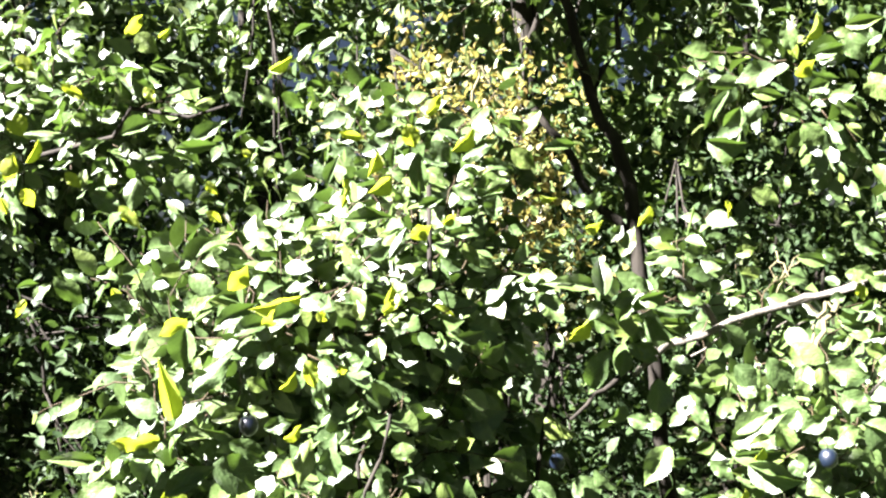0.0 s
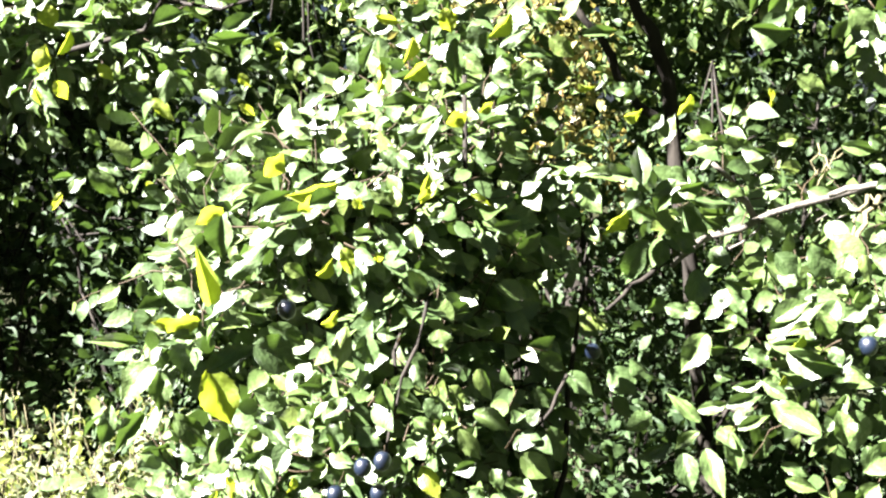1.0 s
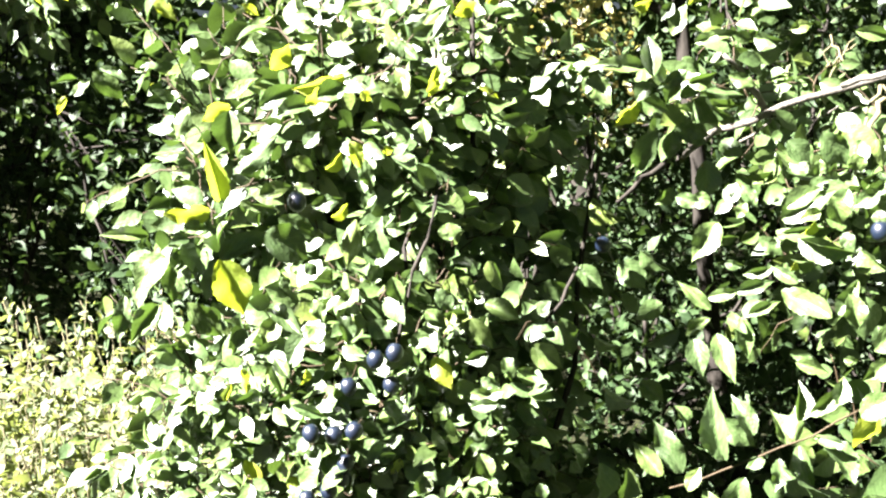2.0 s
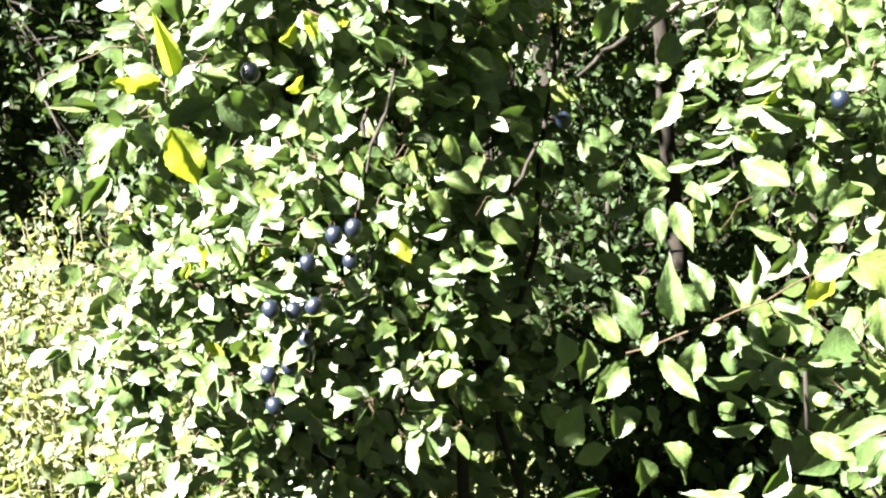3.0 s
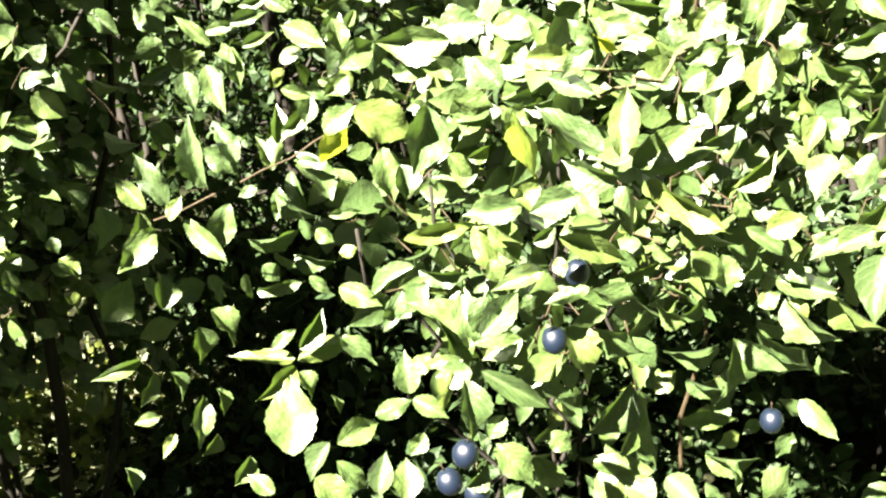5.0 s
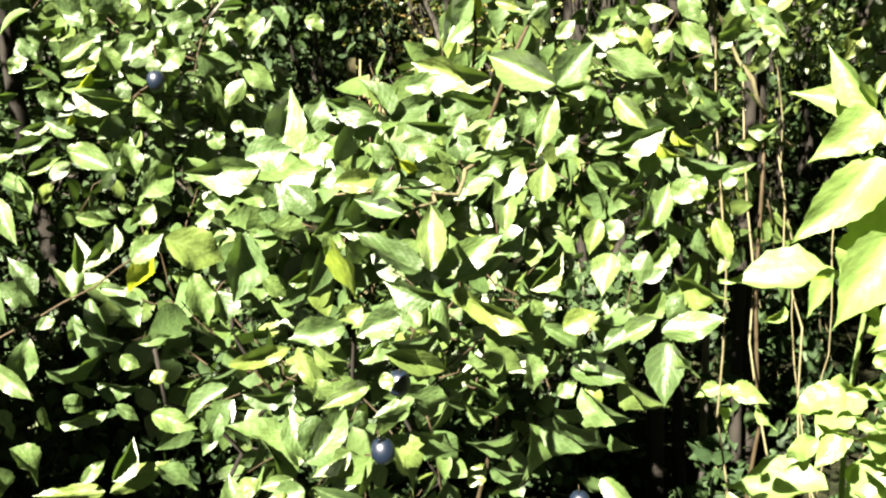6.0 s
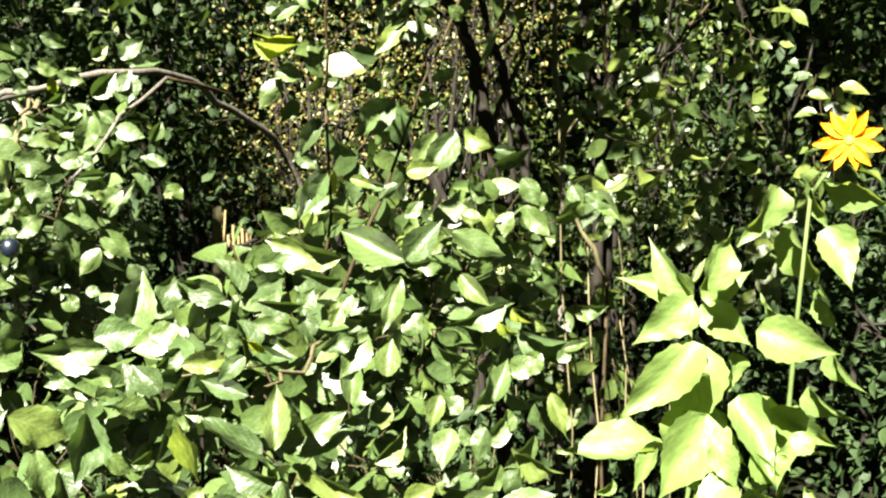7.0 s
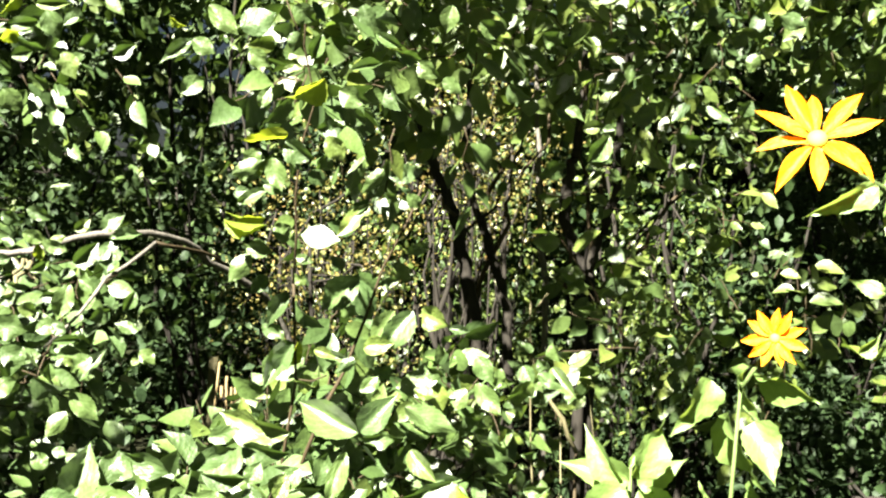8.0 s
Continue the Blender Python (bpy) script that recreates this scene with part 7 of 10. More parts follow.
leaf(plum_d, (0.956, 1.355, 1.295), (0.975, 1.324, 1.283), (-0.69, -0.17, -0.70), 0.78)
leaf(plum_d, (0.985, 1.198, 1.365), (1.014, 1.161, 1.376), (-0.80, -0.58, 0.16), 0.62)
leaf(plum_d, (1.054, 1.137, 1.344), (1.082, 1.117, 1.324), (-0.72, -0.49, -0.50), 0.55)
leaf(plum_d, (1.032, 1.316, 1.329), (1.001, 1.359, 1.337), (-0.79, -0.61, 0.09), 0.38)
leaf(plum_b, (0.812, 1.097, 1.273), (0.740, 1.178, 1.288), (-0.75, -0.61, -0.26), 0.46)
leaf(plum_b, (0.713, 1.136, 1.266), (0.748, 1.104, 1.284), (-0.68, -0.72, 0.15), 0.48)
leaf(plum_b, (0.670, 1.102, 1.241), (0.653, 1.126, 1.291), (0.43, -0.74, 0.52), 0.78)
leaf(plum_b, (0.620, 1.028, 1.257), (0.575, 1.070, 1.281), (-0.74, -0.58, -0.34), 0.49)
leaf(plum_b, (0.680, 1.121, 1.234), (0.747, 1.115, 1.257), (-0.21, -0.91, 0.35), 0.39)
leaf(plum_b, (0.682, 1.083, 1.235), (0.735, 1.060, 1.224), (-0.43, -0.87, -0.23), 0.42)
leaf(plum_b, (0.635, 1.051, 1.246), (0.602, 1.065, 1.227), (-0.37, -0.93, 0.02), 0.45)
leaf(plum_b, (0.514, 1.057, 1.224), (0.535, 1.059, 1.296), (-0.34, -0.93, 0.14), 0.58)
leaf(plum_b, (0.545, 1.049, 1.245), (0.565, 1.045, 1.290), (-0.20, -0.98, -0.01), 0.60)
leaf(plum_b, (0.760, 1.134, 1.254), (0.813, 1.098, 1.237), (-0.60, -0.74, -0.30), 0.56)
leaf(plum_b, (0.814, 1.110, 1.215), (0.798, 1.123, 1.183), (-0.33, -0.93, -0.18), 0.78)
leaf(plum_b, (0.759, 1.109, 1.208), (0.773, 1.101, 1.238), (-0.53, -0.85, 0.01), 0.78)
leaf(plum_b, (0.629, 1.028, 1.231), (0.632, 0.997, 1.187), (0.43, -0.74, 0.52), 0.78)
leaf(plum_b, (0.973, 1.184, 1.240), (0.907, 1.262, 1.282), (-0.72, -0.67, 0.18), 0.48)
leaf(plum_b, (0.986, 1.201, 1.237), (1.022, 1.163, 1.297), (-0.74, -0.67, 0.03), 0.56)
leaf(plum_b, (1.027, 1.146, 1.281), (1.089, 1.095, 1.246), (-0.60, -0.79, 0.06), 0.42)
leaf(plum_b, (0.963, 1.171, 1.238), (1.026, 1.135, 1.236), (-0.47, -0.77, -0.42), 0.29)
leaf(plum_b, (0.870, 1.048, 1.252), (0.846, 1.056, 1.176), (-0.51, -0.86, 0.05), 0.33)
leaf(plum_b, (0.853, 1.097, 1.197), (0.881, 1.109, 1.240), (0.11, -0.98, 0.16), 0.67)
leaf(plum_b, (0.835, 1.109, 1.220), (0.807, 1.111, 1.191), (-0.46, -0.81, 0.36), 0.69)
leaf(plum_b, (1.026, 1.176, 1.179), (1.059, 1.174, 1.220), (0.25, -0.93, -0.26), 0.78)
leaf(plum_b, (1.007, 1.098, 1.230), (1.022, 1.053, 1.189), (-0.82, -0.51, 0.26), 0.47)
leaf(plum_b, (1.051, 1.051, 1.189), (0.983, 1.086, 1.155), (-0.39, -0.91, -0.12), 0.38)
leaf(plum_b, (1.011, 1.019, 1.180), (1.022, 0.995, 1.158), (-0.86, 0.09, -0.50), 0.75, BACKLIT_MESH)
leaf(plum_b, (1.045, 1.149, 1.306), (1.065, 1.121, 1.298), (-0.79, -0.61, 0.11), 0.63)
leaf(plum_b, (1.132, 1.136, 1.304), (1.105, 1.138, 1.271), (-0.61, -0.66, 0.44), 0.67)
leaf(plum_b, (0.972, 1.181, 1.302), (0.998, 1.174, 1.326), (-0.47, -0.84, 0.26), 0.61)
leaf(plum_b, (0.957, 0.963, 1.089), (0.980, 0.965, 1.144), (-0.68, -0.65, 0.33), 0.51)
leaf(plum_b, (0.985, 0.967, 1.120), (1.015, 0.944, 1.143), (-0.71, -0.65, 0.26), 0.74)
leaf(plum_b, (1.050, 0.944, 1.132), (1.068, 0.936, 1.147), (-0.61, -0.70, 0.37), 0.78)
leaf(plum_b, (0.845, 0.823, 1.020), (0.887, 0.772, 1.044), (-0.80, -0.50, 0.33), 0.47)
leaf(plum_b, (0.856, 0.826, 1.006), (0.826, 0.797, 0.950), (-0.60, -0.56, 0.57), 0.61)
leaf(plum_b, (0.838, 0.798, 1.020), (0.850, 0.771, 0.982), (-0.84, 0.25, -0.48), 0.66)
leaf(plum_b, (0.886, 0.877, 1.011), (0.842, 0.903, 0.982), (-0.62, -0.61, 0.50), 0.43)
leaf(plum_b, (0.923, 0.908, 1.029), (0.900, 0.926, 0.989), (-0.21, -0.94, -0.27), 0.74)
leaf(plum_b, (0.913, 0.887, 1.001), (0.936, 0.880, 1.029), (-0.24, -0.97, -0.03), 0.77)
leaf(plum_b, (0.945, 0.913, 1.045), (0.967, 0.850, 1.017), (-0.85, -0.09, -0.53), 0.67)
leaf(plum_b, (0.999, 0.931, 1.088), (0.998, 0.902, 1.047), (-0.92, 0.32, -0.23), 0.78)
leaf(plum_b, (0.961, 0.941, 1.085), (0.953, 0.942, 1.047), (-0.06, -1.00, 0.03), 0.78)
leaf(plum_b, (0.896, 0.909, 1.084), (0.882, 0.904, 1.042), (-0.64, -0.71, 0.31), 0.57)
leaf(plum_b, (0.820, 0.932, 0.923), (0.853, 0.880, 0.884), (-0.89, -0.29, -0.35), 0.76)
leaf(plum_b, (0.888, 0.940, 0.917), (0.922, 0.896, 0.877), (-0.85, -0.14, -0.51), 0.78)
leaf(plum_b, (0.884, 1.076, 0.812), (0.946, 1.017, 0.761), (-0.75, -0.28, -0.60), 0.78)
leaf(plum_b, (0.915, 0.993, 0.810), (0.938, 0.970, 0.785), (-0.83, -0.27, -0.50), 0.78)
leaf(plum_b, (0.858, 0.936, 1.007), (0.873, 0.931, 1.028), (-0.70, -0.60, 0.38), 0.73)
leaf(plum_b, (1.045, 1.078, 1.159), (1.027, 1.070, 1.111), (0.23, -0.97, 0.06), 0.78)
leaf(plum_b, (0.919, 0.999, 1.132), (0.944, 0.981, 1.115), (-0.68, -0.63, -0.38), 0.78)
leaf(plum_b, (1.045, 0.998, 1.080), (1.070, 0.978, 1.063), (-0.67, -0.22, -0.71), 0.78)
leaf(plum_b, (1.073, 1.052, 1.151), (1.121, 0.983, 1.130), (-0.72, -0.31, -0.62), 0.62)
leaf(plum_b, (1.011, 0.942, 1.039), (0.974, 0.957, 0.992), (-0.11, -0.97, -0.22), 0.67)
leaf(plum_b, (0.894, 1.012, 1.169), (0.915, 0.978, 1.140), (-0.88, -0.17, -0.45), 0.78)
leaf(plum_b, (0.895, 0.950, 1.110), (0.874, 0.959, 1.088), (-0.63, -0.68, 0.38), 0.78)
leaf(plum_b, (0.895, 1.037, 1.128), (0.906, 1.013, 1.091), (-0.91, 0.17, -0.37), 0.78)
leaf(plum_c, (0.575, 1.506, 1.555), (0.610, 1.492, 1.539), (-0.35, -0.94, 0.04), 0.53)
leaf(plum_c, (0.558, 1.587, 1.547), (0.585, 1.586, 1.531), (-0.14, -0.97, -0.19), 0.71)
leaf(plum_c, (0.568, 1.500, 1.519), (0.597, 1.494, 1.507), (-0.20, -0.98, -0.02), 0.67)
leaf(plum_c, (0.694, 1.520, 1.523), (0.725, 1.507, 1.553), (-0.50, -0.85, 0.16), 0.66)
leaf(plum_c, (0.704, 1.513, 1.511), (0.751, 1.496, 1.524), (-0.41, -0.85, 0.34), 0.42)
leaf(plum_c, (0.668, 1.575, 1.467), (0.702, 1.555, 1.502), (-0.26, -0.92, -0.28), 0.65)
leaf(plum_c, (0.712, 1.535, 1.506), (0.708, 1.528, 1.455), (-0.48, -0.86, 0.15), 0.78)
leaf(plum_c, (0.613, 1.560, 1.502), (0.652, 1.551, 1.489), (-0.29, -0.94, -0.19), 0.56)
leaf(plum_c, (0.724, 1.447, 1.433), (0.710, 1.460, 1.399), (-0.28, -0.93, -0.23), 0.52)
leaf(plum_c, (0.637, 1.487, 1.442), (0.616, 1.491, 1.384), (-0.43, -0.90, 0.10), 0.52)
leaf(plum_c, (0.533, 1.522, 1.386), (0.580, 1.494, 1.370), (-0.56, -0.79, -0.25), 0.72)
leaf(plum_c, (0.536, 1.483, 1.349), (0.571, 1.471, 1.324), (-0.30, -0.95, 0.06), 0.78)
leaf(plum_c, (0.632, 1.535, 1.325), (0.676, 1.535, 1.335), (-0.10, -0.87, 0.49), 0.46)
leaf(plum_c, (0.642, 1.395, 1.343), (0.613, 1.407, 1.320), (-0.50, -0.85, 0.18), 0.77)
leaf(plum_c, (0.533, 1.382, 1.420), (0.563, 1.383, 1.411), (0.07, -1.00, 0.04), 0.69)
leaf(plum_c, (0.761, 1.524, 1.330), (0.785, 1.515, 1.307), (-0.22, -0.96, 0.17), 0.78)
leaf(plum_c, (0.541, 1.485, 1.444), (0.576, 1.474, 1.436), (-0.33, -0.92, -0.19), 0.39)
leaf(plum_c, (0.547, 1.540, 1.409), (0.569, 1.530, 1.425), (-0.23, -0.94, -0.25), 0.66)
leaf(plum_c, (0.647, 1.507, 1.523), (0.668, 1.495, 1.540), (-0.33, -0.91, -0.24), 0.70)
leaf(plum_c, (0.615, 1.527, 1.588), (0.642, 1.511, 1.593), (-0.51, -0.86, 0.07), 0.33)
leaf(plum_c, (0.522, 1.466, 1.477), (0.544, 1.464, 1.484), (-0.19, -0.93, 0.31), 0.74)
leaf(plum_c, (0.599, 1.572, 1.455), (0.633, 1.573, 1.472), (0.01, -1.00, 0.02), 0.43)
leaf(plum_c, (0.643, 1.584, 1.419), (0.620, 1.594, 1.411), (-0.32, -0.92, -0.24), 0.75)
leaf(plum_c, (0.743, 1.620, 1.341), (0.764, 1.602, 1.304), (0.42, -0.70, 0.57), 0.78)
leaf(plum_c, (0.728, 1.680, 1.364), (0.765, 1.674, 1.382), (0.06, -0.90, -0.44), 0.78)
leaf(plum_c, (0.641, 1.628, 1.461), (0.663, 1.615, 1.443), (-0.70, -0.39, -0.59), 0.78)
leaf(plum_c, (0.684, 1.524, 1.430), (0.662, 1.534, 1.447), (-0.32, -0.94, 0.11), 0.69)
leaf(plum_c, (0.575, 1.570, 1.497), (0.555, 1.582, 1.506), (-0.49, -0.87, 0.05), 0.60)
leaf(plum_d, (0.793, 1.236, 1.609), (0.828, 1.221, 1.640), (-0.28, -0.95, -0.14), 0.54)
leaf(plum_d, (0.840, 1.227, 1.648), (0.854, 1.237, 1.604), (-0.61, -0.71, -0.35), 0.64)
leaf(plum_d, (0.819, 1.213, 1.602), (0.849, 1.197, 1.595), (-0.46, -0.89, 0.00), 0.62)
leaf(plum_d, (0.878, 1.255, 1.660), (0.892, 1.226, 1.628), (-0.88, 0.07, -0.47), 0.78)
leaf(plum_d, (0.949, 1.156, 1.650), (0.927, 1.171, 1.589), (-0.60, -0.80, 0.02), 0.33)
leaf(plum_d, (0.811, 1.324, 1.550), (0.864, 1.289, 1.538), (-0.43, -0.40, -0.81), 0.39, BACKLIT_MESH)
leaf(plum_d, (0.888, 1.274, 1.547), (0.879, 1.266, 1.515), (-0.43, -0.84, 0.33), 0.78)
leaf(plum_d, (0.866, 1.361, 1.505), (0.900, 1.337, 1.501), (-0.54, -0.81, 0.21), 0.78)
leaf(plum_d, (0.866, 1.344, 1.497), (0.834, 1.355, 1.452), (-0.46, -0.88, 0.11), 0.56)
leaf(plum_d, (0.908, 1.369, 1.462), (0.882, 1.376, 1.432), (-0.38, -0.92, 0.11), 0.62)
leaf(plum_d, (0.954, 1.364, 1.492), (0.978, 1.344, 1.484), (-0.59, -0.79, 0.14), 0.52)
leaf(plum_d, (0.997, 1.286, 1.477), (0.976, 1.285, 1.498), (-0.28, -0.91, -0.31), 0.78)
leaf(plum_d, (1.024, 1.280, 1.464), (0.976, 1.325, 1.407), (-0.70, -0.71, 0.04), 0.58)
leaf(plum_d, (1.071, 1.366, 1.455), (1.100, 1.360, 1.381), (-0.51, -0.85, -0.13), 0.56)
leaf(plum_d, (0.936, 1.350, 1.437), (0.904, 1.364, 1.381), (-0.61, -0.78, 0.14), 0.43)
leaf(plum_d, (0.934, 1.408, 1.380), (0.956, 1.394, 1.354), (-0.48, -0.88, 0.08), 0.58)
leaf(plum_d, (1.029, 1.185, 1.422), (1.002, 1.210, 1.363), (-0.74, -0.68, 0.04), 0.46)
leaf(plum_d, (1.050, 1.166, 1.423), (0.993, 1.175, 1.355), (-0.35, -0.92, 0.17), 0.45)
leaf(plum_d, (1.054, 1.212, 1.466), (1.025, 1.229, 1.457), (-0.50, -0.87, 0.01), 0.46)
leaf(plum_d, (0.977, 1.183, 1.579), (0.934, 1.203, 1.528), (-0.57, -0.80, 0.17), 0.39)
leaf(plum_d, (0.944, 1.347, 1.354), (0.926, 1.369, 1.300), (-0.70, -0.71, -0.06), 0.51)
leaf(plum_d, (0.956, 1.404, 1.330), (0.923, 1.409, 1.291), (-0.52, -0.78, 0.34), 0.61)
leaf(plum_d, (0.985, 1.416, 1.418), (1.006, 1.382, 1.366), (-0.93, -0.04, -0.35), 0.78)
leaf(plum_d, (1.071, 1.172, 1.426), (1.093, 1.132, 1.398), (-0.91, -0.33, -0.25), 0.78)
leaf(plum_d, (1.094, 1.133, 1.398), (1.120, 1.113, 1.395), (-0.59, -0.79, 0.19), 0.47)
leaf(plum_d, (1.151, 1.135, 1.353), (1.166, 1.113, 1.312), (-0.68, -0.72, 0.13), 0.65)
leaf(plum_d, (1.188, 1.070, 1.345), (1.193, 1.050, 1.317), (-0.76, -0.57, 0.30), 0.78)
leaf(plum_d, (1.235, 1.088, 1.327), (1.265, 1.058, 1.307), (-0.60, -0.76, 0.25), 0.52)
leaf(plum_d, (1.223, 1.043, 1.383), (1.234, 1.029, 1.350), (-0.95, 0.03, -0.32), 0.78)
leaf(plum_d, (0.817, 1.249, 1.580), (0.828, 1.237, 1.588), (-0.76, -0.63, 0.16), 0.78)
leaf(plum_d, (0.799, 1.265, 1.587), (0.817, 1.249, 1.595), (-0.68, -0.71, 0.16), 0.75)
leaf(plum_d, (0.979, 1.339, 1.344), (1.004, 1.312, 1.336), (-0.66, -0.68, 0.30), 0.47)
leaf(plum_d, (1.034, 1.360, 1.420), (1.065, 1.341, 1.393), (-0.72, -0.27, -0.64), 0.78)
leaf(plum_d, (1.020, 1.213, 1.320), (1.044, 1.204, 1.336), (-0.21, -0.95, -0.21), 0.78)
leaf(plum_d, (0.961, 1.341, 1.449), (0.946, 1.350, 1.467), (-0.74, -0.59, -0.31), 0.78)
leaf(plum_d, (0.798, 1.229, 1.631), (0.817, 1.216, 1.654), (-0.49, -0.87, -0.07), 0.78)
leaf(plum_d, (0.883, 1.195, 1.626), (0.904, 1.186, 1.604), (-0.49, -0.86, -0.12), 0.78)
leaf(plum_d, (0.926, 1.220, 1.652), (0.914, 1.230, 1.621), (0.06, -0.94, -0.34), 0.78)
leaf(plum_d, (0.980, 1.214, 1.348), (0.955, 1.221, 1.324), (-0.30, -0.95, 0.02), 0.56)
leaf(plum_b, (1.083, 1.144, 1.315), (1.085, 1.131, 1.270), (-0.61, -0.76, 0.22), 0.61)
leaf(plum_b, (1.052, 1.166, 1.255), (1.100, 1.129, 1.242), (-0.55, -0.81, 0.22), 0.46)
leaf(plum_b, (1.015, 1.108, 1.227), (1.044, 1.087, 1.173), (-0.59, -0.80, 0.04), 0.48)
leaf(plum_b, (1.026, 1.096, 1.179), (1.078, 1.061, 1.187), (-0.56, -0.77, 0.32), 0.37)
leaf(plum_b, (1.042, 1.027, 1.190), (1.053, 1.006, 1.166), (-0.84, 0.14, -0.53), 0.49, BACKLIT_MESH)
leaf(plum_b, (1.131, 1.111, 1.315), (1.163, 1.084, 1.269), (-0.59, -0.80, 0.09), 0.51)
leaf(plum_b, (0.968, 0.977, 1.134), (0.937, 0.963, 1.076), (0.20, -0.98, 0.09), 0.71)
leaf(plum_b, (1.044, 0.969, 1.139), (1.019, 0.990, 1.108), (-0.62, -0.79, -0.02), 0.78)
leaf(plum_b, (1.040, 0.945, 1.091), (1.044, 0.918, 1.037), (-0.65, -0.70, 0.30), 0.42)
leaf(plum_b, (0.952, 0.939, 1.075), (0.931, 0.938, 1.042), (-0.12, -0.99, 0.10), 0.78)
leaf(plum_b, (1.062, 0.950, 1.144), (1.090, 0.926, 1.158), (-0.68, -0.66, 0.32), 0.37)
leaf(plum_b, (1.102, 0.956, 1.192), (1.127, 0.927, 1.198), (-0.63, -0.65, -0.43), 0.58)
leaf(plum_b, (1.124, 1.152, 1.207), (1.145, 1.133, 1.188), (-0.71, -0.19, -0.67), 0.78)
leaf(plum_b, (1.167, 1.111, 1.226), (1.186, 1.076, 1.192), (-0.86, 0.08, -0.51), 0.78)
leaf(plum_b, (1.149, 1.157, 1.256), (1.183, 1.138, 1.236), (-0.63, -0.43, -0.65), 0.78)
leaf(plum_b, (0.933, 0.987, 1.152), (0.915, 0.989, 1.122), (0.06, -1.00, -0.07), 0.78)
leaf(plum_b, (1.015, 1.004, 1.088), (1.033, 0.972, 1.058), (-0.91, -0.13, -0.39), 0.78)
leaf(plum_b, (1.083, 1.026, 1.168), (1.096, 1.002, 1.154), (-0.84, -0.13, -0.53), 0.78)
leaf(plum_b, (1.169, 1.074, 1.181), (1.142, 1.100, 1.198), (-0.74, -0.33, -0.59), 0.78)
leaf(plum_b, (0.897, 0.957, 1.070), (0.917, 0.937, 1.047), (-0.79, -0.52, -0.33), 0.78)
leaf(plum_d, (0.857, 1.075, 1.729), (0.889, 1.048, 1.712), (-0.71, -0.61, -0.35), 0.67)
leaf(plum_d, (0.885, 1.095, 1.760), (0.929, 1.079, 1.775), (-0.38, -0.91, 0.19), 0.32)
leaf(plum_d, (0.867, 1.151, 1.681), (0.902, 1.127, 1.686), (-0.49, -0.80, -0.35), 0.64)
leaf(plum_d, (0.869, 1.123, 1.672), (0.894, 1.118, 1.635), (-0.48, -0.86, -0.20), 0.65)
leaf(plum_d, (0.842, 1.194, 1.665), (0.876, 1.172, 1.638), (-0.69, -0.64, -0.34), 0.78)
leaf(plum_d, (0.835, 1.174, 1.675), (0.788, 1.217, 1.650), (-0.02, -0.53, -0.85), 0.56, BACKLIT_MESH)
leaf(plum_d, (0.869, 1.135, 1.750), (0.837, 1.179, 1.711), (-0.00, -0.66, -0.75), 0.65, BACKLIT_MESH)
leaf(plum_d, (0.804, 1.200, 1.709), (0.816, 1.191, 1.741), (-0.45, -0.89, -0.08), 0.55)
leaf(plum_d, (0.854, 1.119, 1.808), (0.847, 1.137, 1.771), (-0.52, -0.81, -0.28), 0.53)
leaf(plum_d, (0.818, 1.163, 1.758), (0.843, 1.144, 1.765), (-0.63, -0.76, 0.13), 0.39)
leaf(plum_d, (0.808, 1.105, 1.804), (0.808, 1.112, 1.775), (-0.27, -0.94, -0.22), 0.72)
leaf(plum_d, (0.776, 1.224, 1.614), (0.815, 1.199, 1.635), (-0.39, -0.87, -0.30), 0.45)
leaf(plum_d, (0.819, 1.191, 1.640), (0.836, 1.187, 1.593), (-0.51, -0.85, -0.11), 0.60)
leaf(plum_d, (0.793, 1.240, 1.575), (0.830, 1.209, 1.601), (-0.61, -0.79, -0.07), 0.34)
leaf(plum_d, (0.875, 1.315, 1.555), (0.819, 1.333, 1.549), (-0.13, -0.65, -0.75), 0.42, BACKLIT_MESH)
leaf(plum_d, (0.864, 1.256, 1.548), (0.881, 1.250, 1.519), (-0.40, -0.92, -0.06), 0.78)
leaf(plum_d, (0.984, 1.193, 1.586), (0.942, 1.201, 1.556), (-0.39, -0.87, 0.30), 0.32)
leaf(plum_d, (1.036, 1.236, 1.600), (1.058, 1.221, 1.584), (-0.68, -0.24, -0.70), 0.78)
leaf(plum_d, (1.008, 1.131, 1.596), (1.030, 1.125, 1.576), (-0.33, -0.94, -0.11), 0.70)
leaf(plum_d, (0.899, 1.094, 1.849), (0.914, 1.087, 1.819), (-0.55, -0.83, -0.09), 0.76)
leaf(plum_d, (0.901, 1.059, 1.807), (0.933, 1.039, 1.790), (-0.58, -0.81, -0.10), 0.41)
leaf(plum_d, (0.760, 1.175, 1.810), (0.802, 1.154, 1.836), (-0.48, -0.88, 0.05), 0.78)
leaf(plum_d, (0.762, 1.288, 1.855), (0.795, 1.261, 1.816), (-0.58, -0.81, 0.07), 0.54)
leaf(plum_d, (0.807, 1.442, 1.828), (0.752, 1.452, 1.788), (-0.35, -0.90, 0.27), 0.31)
leaf(plum_d, (0.772, 1.369, 1.816), (0.800, 1.350, 1.797), (-0.57, -0.82, -0.02), 0.73)
leaf(plum_d, (0.765, 1.390, 1.737), (0.804, 1.388, 1.767), (-0.19, -0.96, 0.21), 0.64)
leaf(plum_d, (0.990, 1.011, 1.851), (0.987, 1.018, 1.813), (-0.59, -0.80, -0.12), 0.67)
leaf(plum_d, (1.010, 1.054, 1.758), (1.037, 1.042, 1.740), (-0.40, -0.91, 0.03), 0.67)
